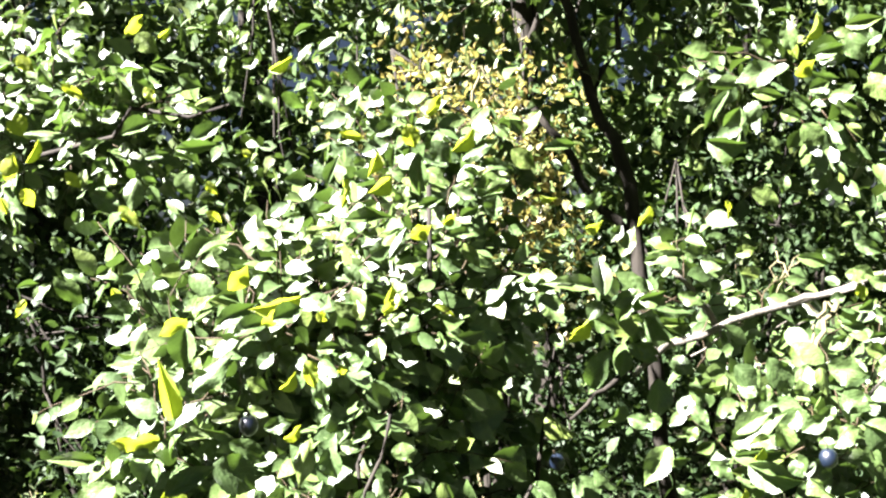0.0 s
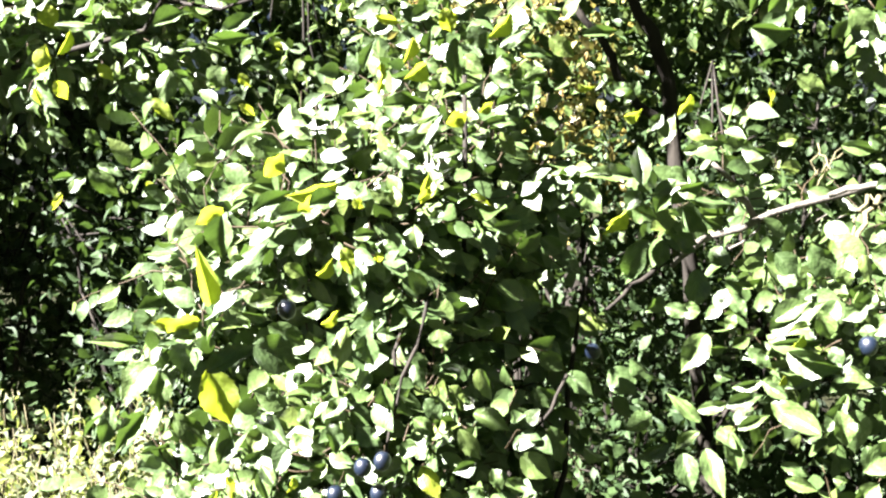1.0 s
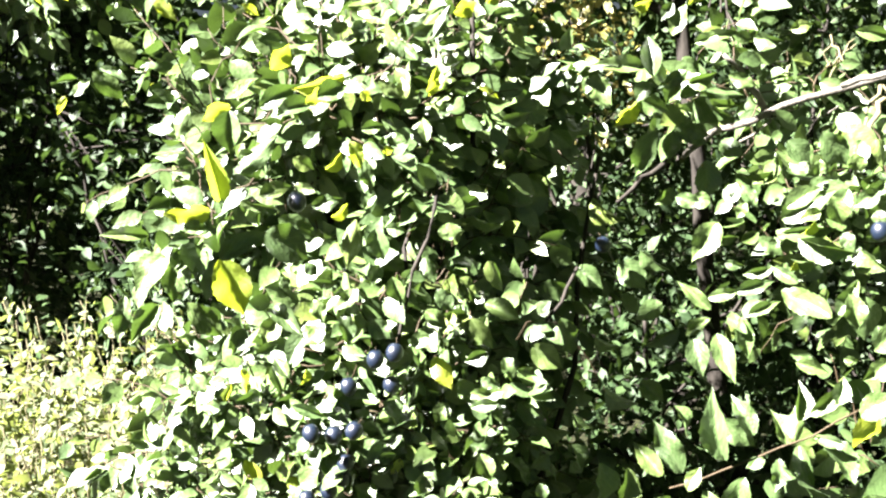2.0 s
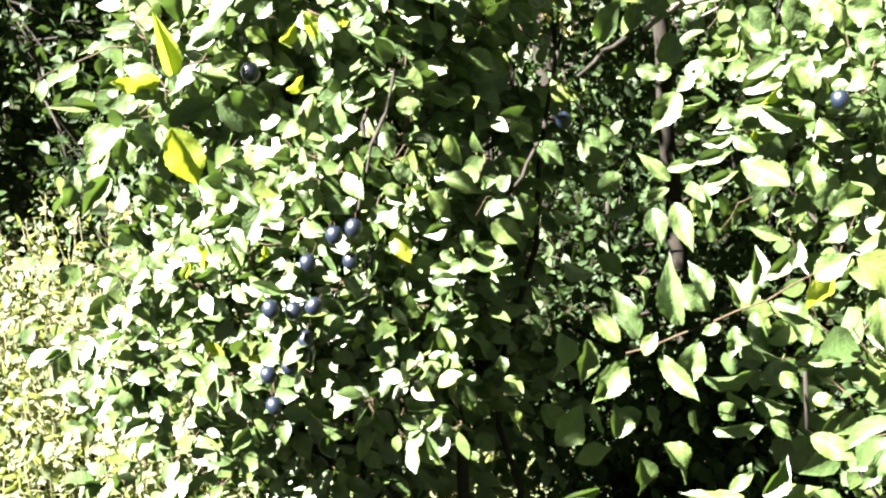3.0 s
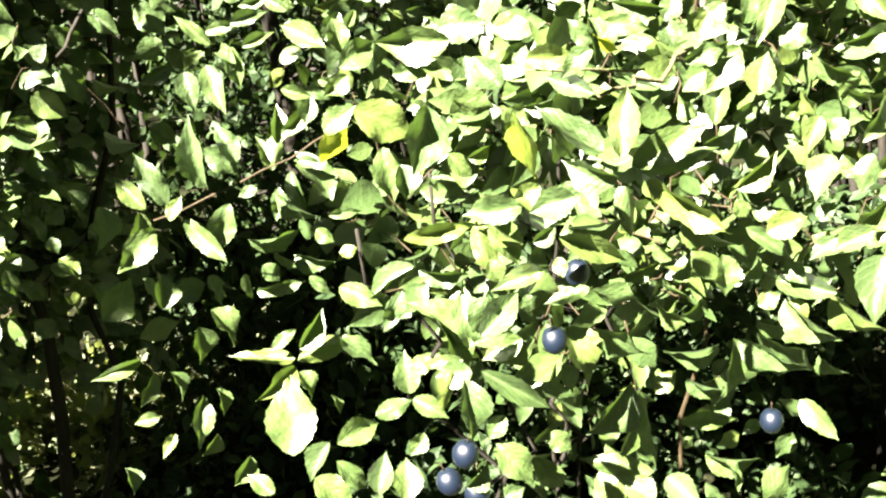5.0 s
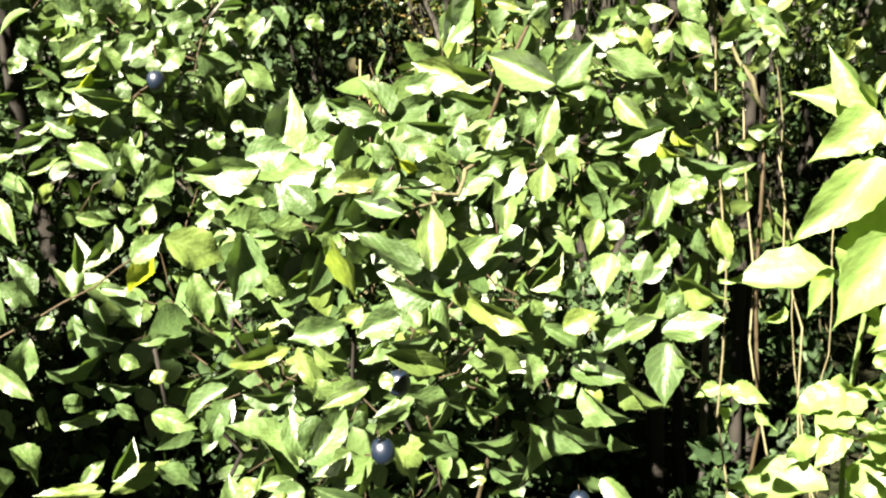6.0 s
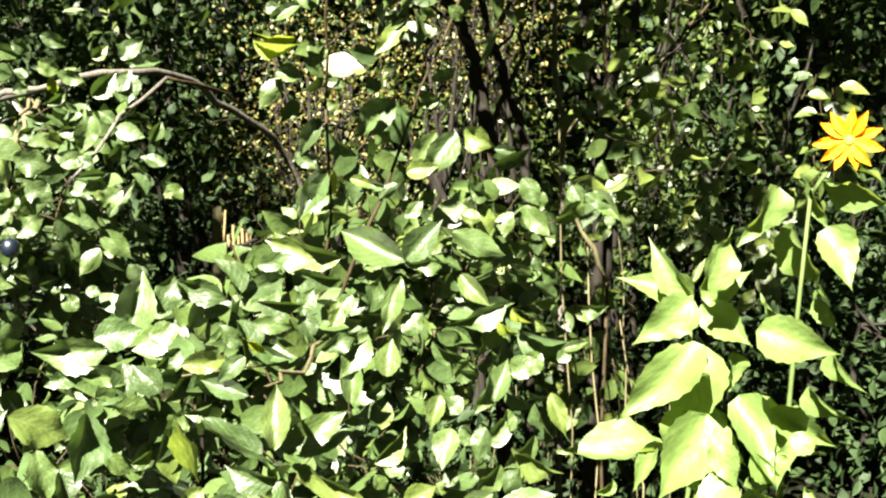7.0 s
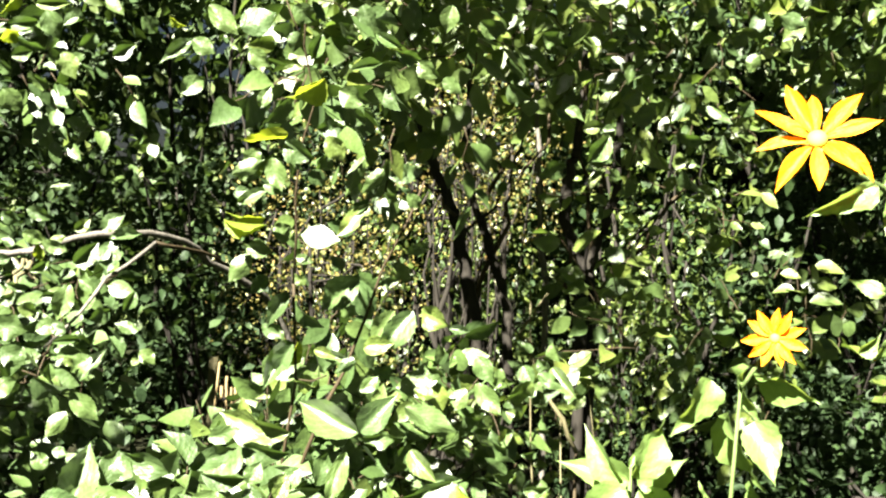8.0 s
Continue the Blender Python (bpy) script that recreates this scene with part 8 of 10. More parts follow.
leaf(plum_d, (0.823, 1.145, 1.845), (0.854, 1.137, 1.825), (-0.42, -0.85, -0.32), 0.78)
leaf(plum_d, (0.905, 1.165, 1.835), (0.930, 1.157, 1.805), (-0.78, -0.09, -0.61), 0.78)
leaf(plum_d, (0.979, 1.072, 1.779), (1.005, 1.053, 1.757), (-0.74, -0.56, -0.38), 0.70)
leaf(plum_d, (0.917, 1.162, 1.717), (0.951, 1.155, 1.695), (-0.51, -0.62, -0.60), 0.78)
leaf(plum_d, (0.975, 1.135, 1.752), (0.989, 1.110, 1.712), (-0.94, 0.02, -0.34), 0.78)
leaf(plum_d, (0.813, 1.260, 1.794), (0.842, 1.246, 1.772), (-0.55, -0.82, -0.17), 0.69)
leaf(plum_e, (0.640, 1.845, 1.880), (0.705, 1.835, 1.897), (-0.17, -0.98, 0.07), 0.68)
leaf(plum_e, (0.597, 1.780, 1.838), (0.631, 1.771, 1.860), (0.22, -0.74, -0.63), 0.78, BACKLIT_MESH)
leaf(plum_e, (0.730, 1.887, 1.917), (0.767, 1.869, 1.899), (-0.55, -0.41, -0.72), 0.78)
leaf(plum_e, (0.787, 1.865, 1.880), (0.760, 1.878, 1.847), (0.03, -0.93, -0.38), 0.78)
leaf(plum_e, (0.770, 1.715, 1.822), (0.802, 1.694, 1.844), (-0.37, -0.88, -0.29), 0.64)
leaf(plum_e, (0.607, 1.746, 1.807), (0.642, 1.741, 1.820), (-0.14, -0.99, -0.03), 0.69)
leaf(plum_e, (0.818, 1.713, 1.897), (0.851, 1.717, 1.872), (-0.08, -0.96, -0.25), 0.78)
leaf(plum_e, (0.829, 1.608, 1.886), (0.853, 1.592, 1.868), (-0.60, -0.01, -0.80), 0.78, BACKLIT_MESH)
leaf(plum_b, (0.453, 0.935, 0.987), (0.456, 0.903, 0.948), (-0.28, -0.76, 0.59), 0.64)
leaf(plum_b, (0.471, 0.906, 0.993), (0.456, 0.902, 0.955), (0.10, -0.99, 0.09), 0.76)
leaf(plum_b, (0.441, 1.019, 0.937), (0.480, 0.976, 0.881), (0.45, -0.52, 0.73), 0.71)
leaf(plum_b, (0.506, 0.909, 0.941), (0.464, 0.911, 0.925), (-0.25, -0.80, 0.54), 0.60)
leaf(plum_b, (0.553, 0.852, 1.010), (0.510, 0.856, 0.997), (-0.22, -0.95, 0.23), 0.36)
leaf(plum_b, (0.493, 0.943, 1.063), (0.511, 0.923, 1.011), (-0.28, -0.92, 0.27), 0.49)
leaf(plum_b, (0.526, 0.844, 1.104), (0.504, 0.841, 1.079), (-0.40, -0.81, 0.42), 0.78)
leaf(plum_b, (0.521, 0.905, 1.008), (0.492, 0.912, 0.992), (-0.46, -0.73, 0.51), 0.78)
leaf(plum_b, (0.523, 0.857, 1.043), (0.526, 0.850, 1.025), (-0.50, -0.83, 0.24), 0.78)
leaf(plum_b, (0.467, 0.939, 1.070), (0.508, 0.923, 1.076), (-0.45, -0.79, 0.42), 0.53)
leaf(plum_b, (0.516, 0.882, 1.106), (0.492, 0.888, 1.091), (-0.24, -0.97, -0.03), 0.78)
leaf(plum_b, (0.523, 0.816, 1.113), (0.484, 0.828, 1.100), (-0.37, -0.86, 0.35), 0.68)
leaf(plum_b, (0.411, 0.992, 0.888), (0.438, 0.990, 0.895), (-0.24, -0.78, 0.58), 0.78)
leaf(plum_b, (0.451, 0.902, 0.917), (0.416, 0.916, 0.913), (-0.37, -0.78, 0.51), 0.78)


def sprays(bush, centre, radii, count, leaves, length=(0.12, 0.2), size=0.062, up=0.6):
    """Leafy shoots over the sunny face of a part of the crown."""
    c, r = np.array(centre), np.array(radii)
    for _ in range(count):
        d = unit(rng.normal(size=3) + np.array((-0.25, -0.7, 0.2)))
        a = c + d * r
        w = unit(d * 0.5 + rng.normal(0, 0.5, 3) + np.array((0, -0.1, 0.05)))
        bush.spray(a, a + w * rng.uniform(*length), leaves, size, up=up)


sprays(E, (-0.88, 2.50, 1.92), (0.22, 0.14, 0.14), 13, 10)
sprays(E, (-1.0, 2.68, 1.97), (0.42, 0.25, 0.18), 24, 10)

A.fill((-0.38, 1.92, 1.36), (0.20, 0.20, 0.20), 146, 10, 0.050)
A.fill((-0.20, 1.72, 1.00), (0.13, 0.09, 0.24), 125, 10, 0.052)
A.fill((-0.27, 1.93, 1.05), (0.22, 0.18, 0.24), 190, 10, 0.050)
A.fill((-0.42, 2.08, 0.75), (0.28, 0.28, 0.25), 200, 10, 0.050)
A.fill((-0.05, 2.10, 1.48), (0.14, 0.17, 0.18), 95, 10, 0.050)
A.fill((-0.05, 2.22, 1.72), (0.13, 0.12, 0.12), 52, 10, 0.050)
A.fill((-0.22, 1.74, 1.46), (0.13, 0.10, 0.10), 60, 10, 0.050)
A.fill((-0.09, 1.73, 1.24), (0.09, 0.09, 0.12), 34, 10, 0.050)
C.fill((0.55, 2.10, 1.42), (0.14, 0.16, 0.15), 11, 9, 0.055)
C.fill((0.47, 2.06, 1.48), (0.10, 0.12, 0.10), 7, 9, 0.055)
C.fill((0.73, 2.16, 1.38), (0.15, 0.10, 0.12), 12, 9, 0.055)
C.fill((0.61, 1.88, 1.20), (0.10, 0.12, 0.12), 16, 9, 0.055)
C.fill((0.75, 2.27, 1.88), (0.22, 0.2, 0.10), 12, 9, 0.055)
C.fill((0.75, 2.04, 1.22), (0.14, 0.14, 0.10), 14, 9, 0.055)
C.fill((0.65, 2.10, 1.12), (0.2, 0.16, 0.14), 16, 9, 0.055)
B.fill((0.56, 1.60, 0.86), (0.16, 0.12, 0.2), 9, 9, 0.06)
B.fill((0.74, 1.56, 0.80), (0.2, 0.12, 0.22), 14, 9, 0.06)
B.fill((0.78, 1.42, 1.04), (0.22, 0.14, 0.05), 38, 9, 0.066, (0.05, 0.12))
B.fill((1.06, 1.48, 1.06), (0.2, 0.14, 0.12), 34, 9, 0.066)
B.fill((0.68, 1.26, 0.86), (0.24, 0.08, 0.14), 13, 9, 0.062)
B.fill((0.98, 1.26, 0.84), (0.2, 0.08, 0.14), 16, 9, 0.062)
B.fill((1.01, 1.54, 0.62), (0.25, 0.14, 0.22), 14, 9, 0.06)
B.fill((1.28, 1.48, 1.08), (0.14, 0.12, 0.16), 27, 9, 0.066)
S.fill((1.12, 1.54, 1.40), (0.10, 0.10, 0.18), 12, 6, 0.066)
S.fill((0.98, 1.40, 1.80), (0.06, 0.08, 0.14), 10, 6, 0.066)
# unseen leaf mass overhead, added to block sun from the stems behind
S.fill((0.90, 0.90, 2.36), (0.3, 0.25, 0.08), 45, 8, 0.066)
S.fill((1.21, 1.48, 1.78), (0.15, 0.15, 0.12), 6, 6, 0.066)
E.fill((-1.14, 2.9, 2.00), (0.36, 0.3, 0.15), 160, 9, 0.055)
# two overhead masses out of view, added to shade the gap and wood behind
E.fill((-0.45, 2.45, 2.75), (0.35, 0.36, 0.12), 100, 9, 0.06)
E.fill((-1.06, 2.15, 2.78), (0.32, 0.20, 0.06), 90, 9, 0.06)
E.fill((-1.45, 2.8, 2.05), (0.3, 0.3, 0.18), 88, 9, 0.055)
# also unseen: added overhead to shade the leaning trunk
E.fill((-0.02, 2.18, 2.76), (0.42, 0.32, 0.10), 110, 9, 0.06)
A.fill((0.02, 2.30, 0.60), (0.16, 0.18, 0.25), 45, 10, 0.050)
A.fill((-0.02, 2.24, 1.20), (0.16, 0.14, 0.30), 100, 10, 0.050)
A.fill((-0.10, 2.02, 0.72), (0.18, 0.16, 0.2), 115, 10, 0.050)
A.fill((-0.42, 1.72, 0.98), (0.14, 0.10, 0.16), 26, 10, 0.048)
A.fill((-0.26, 1.92, 1.30), (0.14, 0.16, 0.28), 150, 10, 0.050)
A.fill((-0.30, 1.90, 0.80), (0.16, 0.16, 0.24), 120, 10, 0.050)
A.fill((-0.38, 2.00, 0.45), (0.2, 0.2, 0.22), 60, 9, 0.05)
B.fill((1.16, 1.72, 1.00), (0.16, 0.14, 0.05), 22, 9, 0.06, (0.05, 0.12))
SUNNY = (-0.65, -0.85, 0.60)
for centre, n in (((-0.42, 1.58, 1.04), 9), ((-0.31, 1.57, 1.0), 9), ((-0.2, 1.55, 0.95), 9), ((-0.12, 1.59, 1.01), 8), ((-0.07, 1.55, 0.94), 8), ((-0.13, 1.51, 0.85), 7), ((-0.32, 1.59, 0.84), 8), ((-0.46, 1.62, 0.85), 9), ((-0.04, 1.6, 1.11), 5), ((-0.05, 1.48, 0.85), 4), ((-0.54, 1.62, 0.92), 7), ((-0.51, 1.59, 0.74), 7), ((-0.01, 1.55, 0.93), 4), ((-0.13, 1.57, 1.01), 5), ((-0.17, 1.58, 0.99), 5), ((-0.2, 1.57, 1.17), 5), ((-0.49, 1.6, 1.01), 6), ((-0.35, 1.57, 0.94), 5), ((-0.03, 1.59, 1.0), 4)):
    A.fill(centre, (0.08, 0.03, 0.07), n, 8, 0.043, (0.02, 0.07), turned=SUNNY)
for bush in (A, C, B, S, E):
    bush.close()

# an unseen tree added off to the left; its boughs cast the hollow's shade
side = thing("tree", (-4.2, -0.6, 0), "unseen added tree whose low boughs block the sun", "tree", "trees of the wood")
limb("trunk", side, (-4.2, -0.6, -0.05), (-4.3, -0.8, 4.6), 0.06, 0.02, M_DARK_BARK, 0, 0.04, 12, 10)
limb("limb", side, (-4.22, -0.62, 2.2), (-0.76, 1.05, 2.74), 0.018, 0.004, M_DARK_BARK, 0.06, 0.02, 10, 7)
limb("limb", side, (-4.21, -0.62, 2.0), (-1.40, 0.46, 2.74), 0.016, 0.004, M_DARK_BARK, 0.06, 0.02, 10, 7)
limb("twig", side, (-1.55, 0.41, 2.72), (-1.28, 0.64, 2.75), 0.006, 0.003, M_DARK_BARK, 0.0, 0.01, 6, 6)
W = Bush(side, 0, (-0.5, -0.3, 0.8))
W.fill((-0.80, 0.99, 2.75), (0.14, 0.04, 0.03), 46, 8, 0.05, (0.02, 0.05))
W.fill((-1.52, 0.42, 2.75), (0.14, 0.05, 0.04), 50, 8, 0.05, (0.03, 0.07))
W.fill((-1.31, 0.61, 2.75), (0.09, 0.05, 0.04), 36, 8, 0.05, (0.02, 0.05))
W.fill((-4.6, -0.9, 4.3), (0.6, 0.6, 0.4), 120, 9, 0.07)
W.close(mat=M_WOOD_LEAF)


# ---- plums ----
def fruit_mesh():
    v, t = [], []
    rows, cols = 11, 14
    for i in range(rows):
        th = math.pi * i / (rows - 1)
        for j in range(cols):
            ph = 2 * math.pi * j / cols
            r = math.sin(th) * (1 - 0.06 * max(0, math.cos(ph)) ** 8)
            z = math.cos(th) * 1.12 - (0.16 * math.exp(-(th / 0.3) ** 2))
            v.append((r * math.cos(ph), r * math.sin(ph), z))
    for i in range(rows - 1):
        for j in range(cols):
            a, c = i * cols + j, i * cols + (j + 1) % cols
            t += [(a, a + cols, c + cols), (a, c + cols, c)]
    return mesh_of("plum", v, t, M_FRUIT)


FRUIT = fruit_mesh()
STALK = mesh_of("stalk", *tube([(0, 0, 0.95), (0.05, 0, 1.3), (0.1, 0.05, 1.75)], [0.07, 0.05, 0.06], 5), M_TWIG)


def plum(at, parent, r=0.0128):
    turn = pose(*at, rng.normal(0, 12), rng.normal(0, 12), rng.uniform(0, 360)) @ Matrix.Diagonal((r, r, r, 1))
    ob = put("plum", FRUIT, parent, turn, "dusky blue plum with a pale bloom")
    st = new("stalk", STALK)
    st.parent = ob


for at in ((-0.284, 1.476, 1.022), (-0.256, 1.50, 1.010), (-0.226, 1.50, 1.015), (-0.192, 1.535, 1.11), (-0.162, 1.523, 1.121), (-0.236, 1.55, 1.067), (-0.173, 1.55, 1.066), (-0.252, 1.523, 0.938), (-0.272, 1.515, 0.922), (-0.306, 1.52, 0.909), (-0.302, 1.52, 0.86), (-0.269, 1.43, 1.355), (0.166, 1.741, 1.228), (-0.245, 1.52, 0.96)):
    plum(at, ob_a)
for at in ((0.422, 0.841, 0.867), (0.527, 0.877, 0.95), (0.563, 0.903, 1.005), (0.785, 0.89, 0.802), (0.412, 0.865, 0.825), (0.437, 0.856, 0.812)):
    plum(at, ob_b)
plum((0.505, 1.46, 1.266), ob_c)


# ---- sunroot plants ----
sunroot = thing("sunroot_plant", (1.2, 0.86, 0), "tall leafy sunroot with large pale lance leaves and a yellow flower", "flowering plant", "sunroot plants")
sunroot_near = thing("sunroot_plant", (1.12, 0.30, 0), "sunroot stem with a broad sunlit yellow flower", "flowering plant", "sunroot plants")
limb("stem", sunroot, (1.2, 0.86, -0.03), (1.195, 0.845, 1.24), 0.006, 0.0025, M_GREEN_STEM, 0, 0.008, 10)
limb("stem", sunroot, (1.25, 0.80, -0.03), (1.26, 0.72, 1.37), 0.006, 0.0025, M_GREEN_STEM, 0, 0.008, 10)
limb("stem", sunroot_near, (1.12, 0.30, -0.03), (1.03, 0.36, 1.60), 0.006, 0.004, M_GREEN_STEM, 0, 0.008, 10)
limb("flower_stalk", sunroot, (1.26, 0.72, 1.36), (1.275, 0.69, 1.425), 0.003, 0.003, M_GREEN_STEM, 0, 0.001, 4)
limb("flower_stalk", sunroot_near, (1.03, 0.36, 1.585), (0.87, 0.345, 1.635), 0.003, 0.0025, M_GREEN_STEM, 0.004, 0.002, 6)
leaf(sunroot, (1.172, 0.745, 1.114), (1.159, 0.675, 1.012), (-0.61, -0.61, 0.50), 0.41, LANCE_MESH)
leaf(sunroot, (1.150, 0.706, 1.056), (1.197, 0.679, 0.996), (-0.71, -0.65, -0.26), 0.34, LANCE_MESH)
leaf(sunroot, (1.093, 0.808, 1.038), (1.027, 0.783, 1.003), (-0.40, -0.20, 0.89), 0.29, LANCE_MESH)
leaf(sunroot, (1.181, 0.834, 1.242), (1.206, 0.833, 1.272), (-0.61, -0.62, 0.49), 0.26, LANCE_MESH)
leaf(sunroot_near, (0.992, 0.368, 1.613), (1.013, 0.361, 1.633), (-0.59, -0.72, 0.35), 0.34, LANCE_MESH)
leaf(sunroot_near, (1.007, 0.359, 1.480), (1.008, 0.380, 1.457), (-0.62, -0.57, -0.54), 0.42, LANCE_MESH)
leaf(sunroot_near, (1.013, 0.358, 1.569), (0.992, 0.363, 1.613), (-0.85, -0.39, -0.35), 0.45, LANCE_MESH)
leaf(sunroot, (0.963, 0.696, 0.969), (0.932, 0.718, 0.939), (-0.75, -0.53, 0.40), 0.56, LANCE_MESH)
leaf(sunroot, (1.068, 0.776, 0.926), (1.118, 0.731, 0.899), (-0.72, -0.55, -0.42), 0.56, LANCE_MESH)
leaf(sunroot, (1.016, 0.666, 0.945), (1.050, 0.628, 0.956), (-0.68, -0.68, -0.27), 0.56, LANCE_MESH)
leaf(sunroot, (1.217, 0.725, 0.826), (1.165, 0.760, 0.828), (-0.49, -0.70, -0.52), 0.56, LANCE_MESH)
leaf(sunroot, (1.063, 0.667, 1.058), (1.004, 0.676, 1.011), (-0.53, -0.68, 0.51), 0.55, LANCE_MESH)
leaf(sunroot, (1.028, 0.693, 0.986), (1.060, 0.639, 1.002), (-0.86, -0.42, 0.30), 0.32, LANCE_MESH)
leaf(sunroot, (1.048, 0.681, 1.097), (1.050, 0.646, 1.048), (-0.67, -0.62, 0.40), 0.56, LANCE_MESH)
leaf(sunroot, (1.107, 0.740, 1.104), (1.045, 0.758, 0.995), (-0.67, -0.69, 0.27), 0.56, LANCE_MESH)
leaf(sunroot, (0.984, 0.690, 0.910), (0.949, 0.698, 0.877), (-0.65, -0.49, 0.57), 0.56, LANCE_MESH)
leaf(sunroot, (0.976, 0.714, 0.900), (0.958, 0.753, 0.861), (-0.94, -0.27, 0.19), 0.46, LANCE_MESH)
leaf(sunroot, (0.943, 0.812, 0.936), (0.962, 0.772, 0.924), (-0.74, -0.49, 0.46), 0.55, LANCE_MESH)
leaf(sunroot, (0.905, 0.794, 0.953), (0.881, 0.809, 0.940), (-0.62, -0.60, 0.50), 0.56, LANCE_MESH)
leaf(sunroot, (0.958, 0.831, 0.929), (0.951, 0.832, 0.905), (-0.65, -0.74, 0.17), 0.56, LANCE_MESH)
leaf(sunroot, (0.937, 0.823, 0.908), (0.935, 0.811, 0.874), (0.37, -0.88, 0.30), 0.56, LANCE_MESH)
leaf(sunroot, (0.902, 0.736, 0.954), (0.901, 0.710, 0.931), (-0.92, 0.28, -0.27), 0.56, LANCE_MESH)
leaf(sunroot, (1.029, 0.817, 1.013), (1.015, 0.834, 0.986), (-0.40, -0.86, -0.32), 0.56, LANCE_MESH)
leaf(sunroot, (1.076, 0.728, 0.868), (1.124, 0.668, 0.841), (-0.71, -0.28, -0.64), 0.56, LANCE_MESH)
leaf(sunroot, (1.052, 0.728, 0.904), (1.064, 0.698, 0.891), (-0.90, -0.20, -0.38), 0.56, LANCE_MESH)
leaf(sunroot, (0.994, 0.743, 0.865), (0.966, 0.750, 0.842), (-0.23, -0.97, -0.05), 0.56, LANCE_MESH)
leaf(sunroot, (1.081, 0.693, 0.958), (1.099, 0.660, 0.944), (-0.77, -0.15, -0.62), 0.56, LANCE_MESH)
leaf(sunroot, (1.126, 0.789, 1.239), (1.089, 0.838, 1.304), (-0.89, -0.40, -0.21), 0.43, LANCE_MESH)
leaf(sunroot, (1.173, 0.824, 1.227), (1.100, 0.891, 1.250), (-0.61, -0.75, 0.25), 0.44, LANCE_MESH)
leaf(sunroot, (1.130, 0.779, 1.248), (1.182, 0.765, 1.323), (-0.16, -0.98, -0.08), 0.56, LANCE_MESH)
leaf(sunroot, (1.185, 0.821, 1.222), (1.224, 0.772, 1.260), (-0.79, -0.61, 0.05), 0.55, LANCE_MESH)
leaf(sunroot, (1.116, 0.775, 1.236), (1.054, 0.818, 1.179), (-0.66, -0.73, 0.17), 0.56, LANCE_MESH)
leaf(sunroot, (1.192, 0.826, 1.213), (1.241, 0.780, 1.158), (-0.63, -0.77, 0.09), 0.56, LANCE_MESH)
leaf(sunroot, (1.123, 0.761, 1.181), (1.052, 0.841, 1.075), (-0.84, -0.52, 0.17), 0.38, LANCE_MESH)
leaf(sunroot, (1.181, 0.805, 1.162), (1.115, 0.793, 1.035), (-0.67, -0.62, 0.41), 0.50, LANCE_MESH)
leaf(sunroot, (1.095, 0.669, 1.223), (1.147, 0.589, 1.203), (-0.79, -0.57, 0.22), 0.54, LANCE_MESH)
leaf(sunroot, (1.207, 0.741, 1.109), (1.201, 0.715, 1.036), (-0.82, -0.51, 0.25), 0.56, LANCE_MESH)
leaf(sunroot, (1.195, 0.715, 1.100), (1.253, 0.646, 1.050), (-0.71, -0.69, 0.12), 0.36, LANCE_MESH)
leaf(sunroot, (1.130, 0.794, 1.091), (1.108, 0.810, 1.028), (-0.86, -0.48, 0.17), 0.56, LANCE_MESH)
leaf(sunroot, (1.249, 0.812, 1.142), (1.230, 0.813, 1.082), (-0.03, -1.00, -0.00), 0.56, LANCE_MESH)
leaf(sunroot, (1.225, 0.669, 1.332), (1.223, 0.632, 1.256), (-0.72, -0.61, 0.32), 0.56, LANCE_MESH)
leaf(sunroot, (1.273, 0.730, 1.392), (1.265, 0.716, 1.315), (-0.93, 0.37, 0.03), 0.56, LANCE_MESH)
leaf(sunroot, (1.290, 0.725, 1.381), (1.339, 0.651, 1.353), (-0.68, -0.18, -0.72), 0.56, LANCE_MESH)
leaf(sunroot, (1.240, 0.752, 1.370), (1.191, 0.766, 1.293), (-0.22, -0.97, -0.04), 0.56, LANCE_MESH)
leaf(sunroot, (1.283, 0.759, 1.322), (1.324, 0.737, 1.208), (-0.84, 0.38, -0.38), 0.56, LANCE_MESH)
leaf(sunroot, (1.292, 0.725, 1.237), (1.298, 0.685, 1.185), (-0.89, 0.30, -0.34), 0.56, LANCE_MESH)
leaf(sunroot, (1.297, 0.779, 1.188), (1.281, 0.805, 1.217), (-0.83, 0.08, -0.55), 0.56, LANCE_MESH)
leaf(sunroot, (1.337, 0.757, 1.093), (1.356, 0.697, 1.043), (-0.85, 0.16, -0.51), 0.56, LANCE_MESH)
leaf(sunroot, (1.286, 0.691, 1.164), (1.294, 0.652, 1.106), (-0.82, 0.41, -0.39), 0.56, LANCE_MESH)
leaf(sunroot, (1.253, 0.711, 1.045), (1.270, 0.680, 1.028), (-0.78, -0.09, -0.62), 0.56, LANCE_MESH)
leaf(sunroot, (1.221, 0.814, 1.068), (1.201, 0.814, 1.009), (0.11, -0.99, -0.03), 0.56, LANCE_MESH)
leaf(sunroot_near, (0.839, 0.274, 1.607), (0.810, 0.318, 1.583), (-0.68, -0.64, -0.35), 0.32, LANCE_MESH)
leaf(sunroot_near, (0.878, 0.288, 1.528), (0.863, 0.311, 1.537), (-0.84, -0.55, -0.00), 0.45, LANCE_MESH)
leaf(sunroot_near, (0.825, 0.274, 1.488), (0.837, 0.261, 1.503), (-0.43, -0.83, -0.35), 0.56, LANCE_MESH)
leaf(sunroot, (1.028, 0.725, 0.941), (0.971, 0.752, 0.917), (-0.53, -0.71, 0.47), 0.56, LANCE_MESH)
leaf(sunroot, (1.127, 0.677, 0.927), (1.062, 0.715, 0.888), (-0.64, -0.56, 0.52), 0.56, LANCE_MESH)
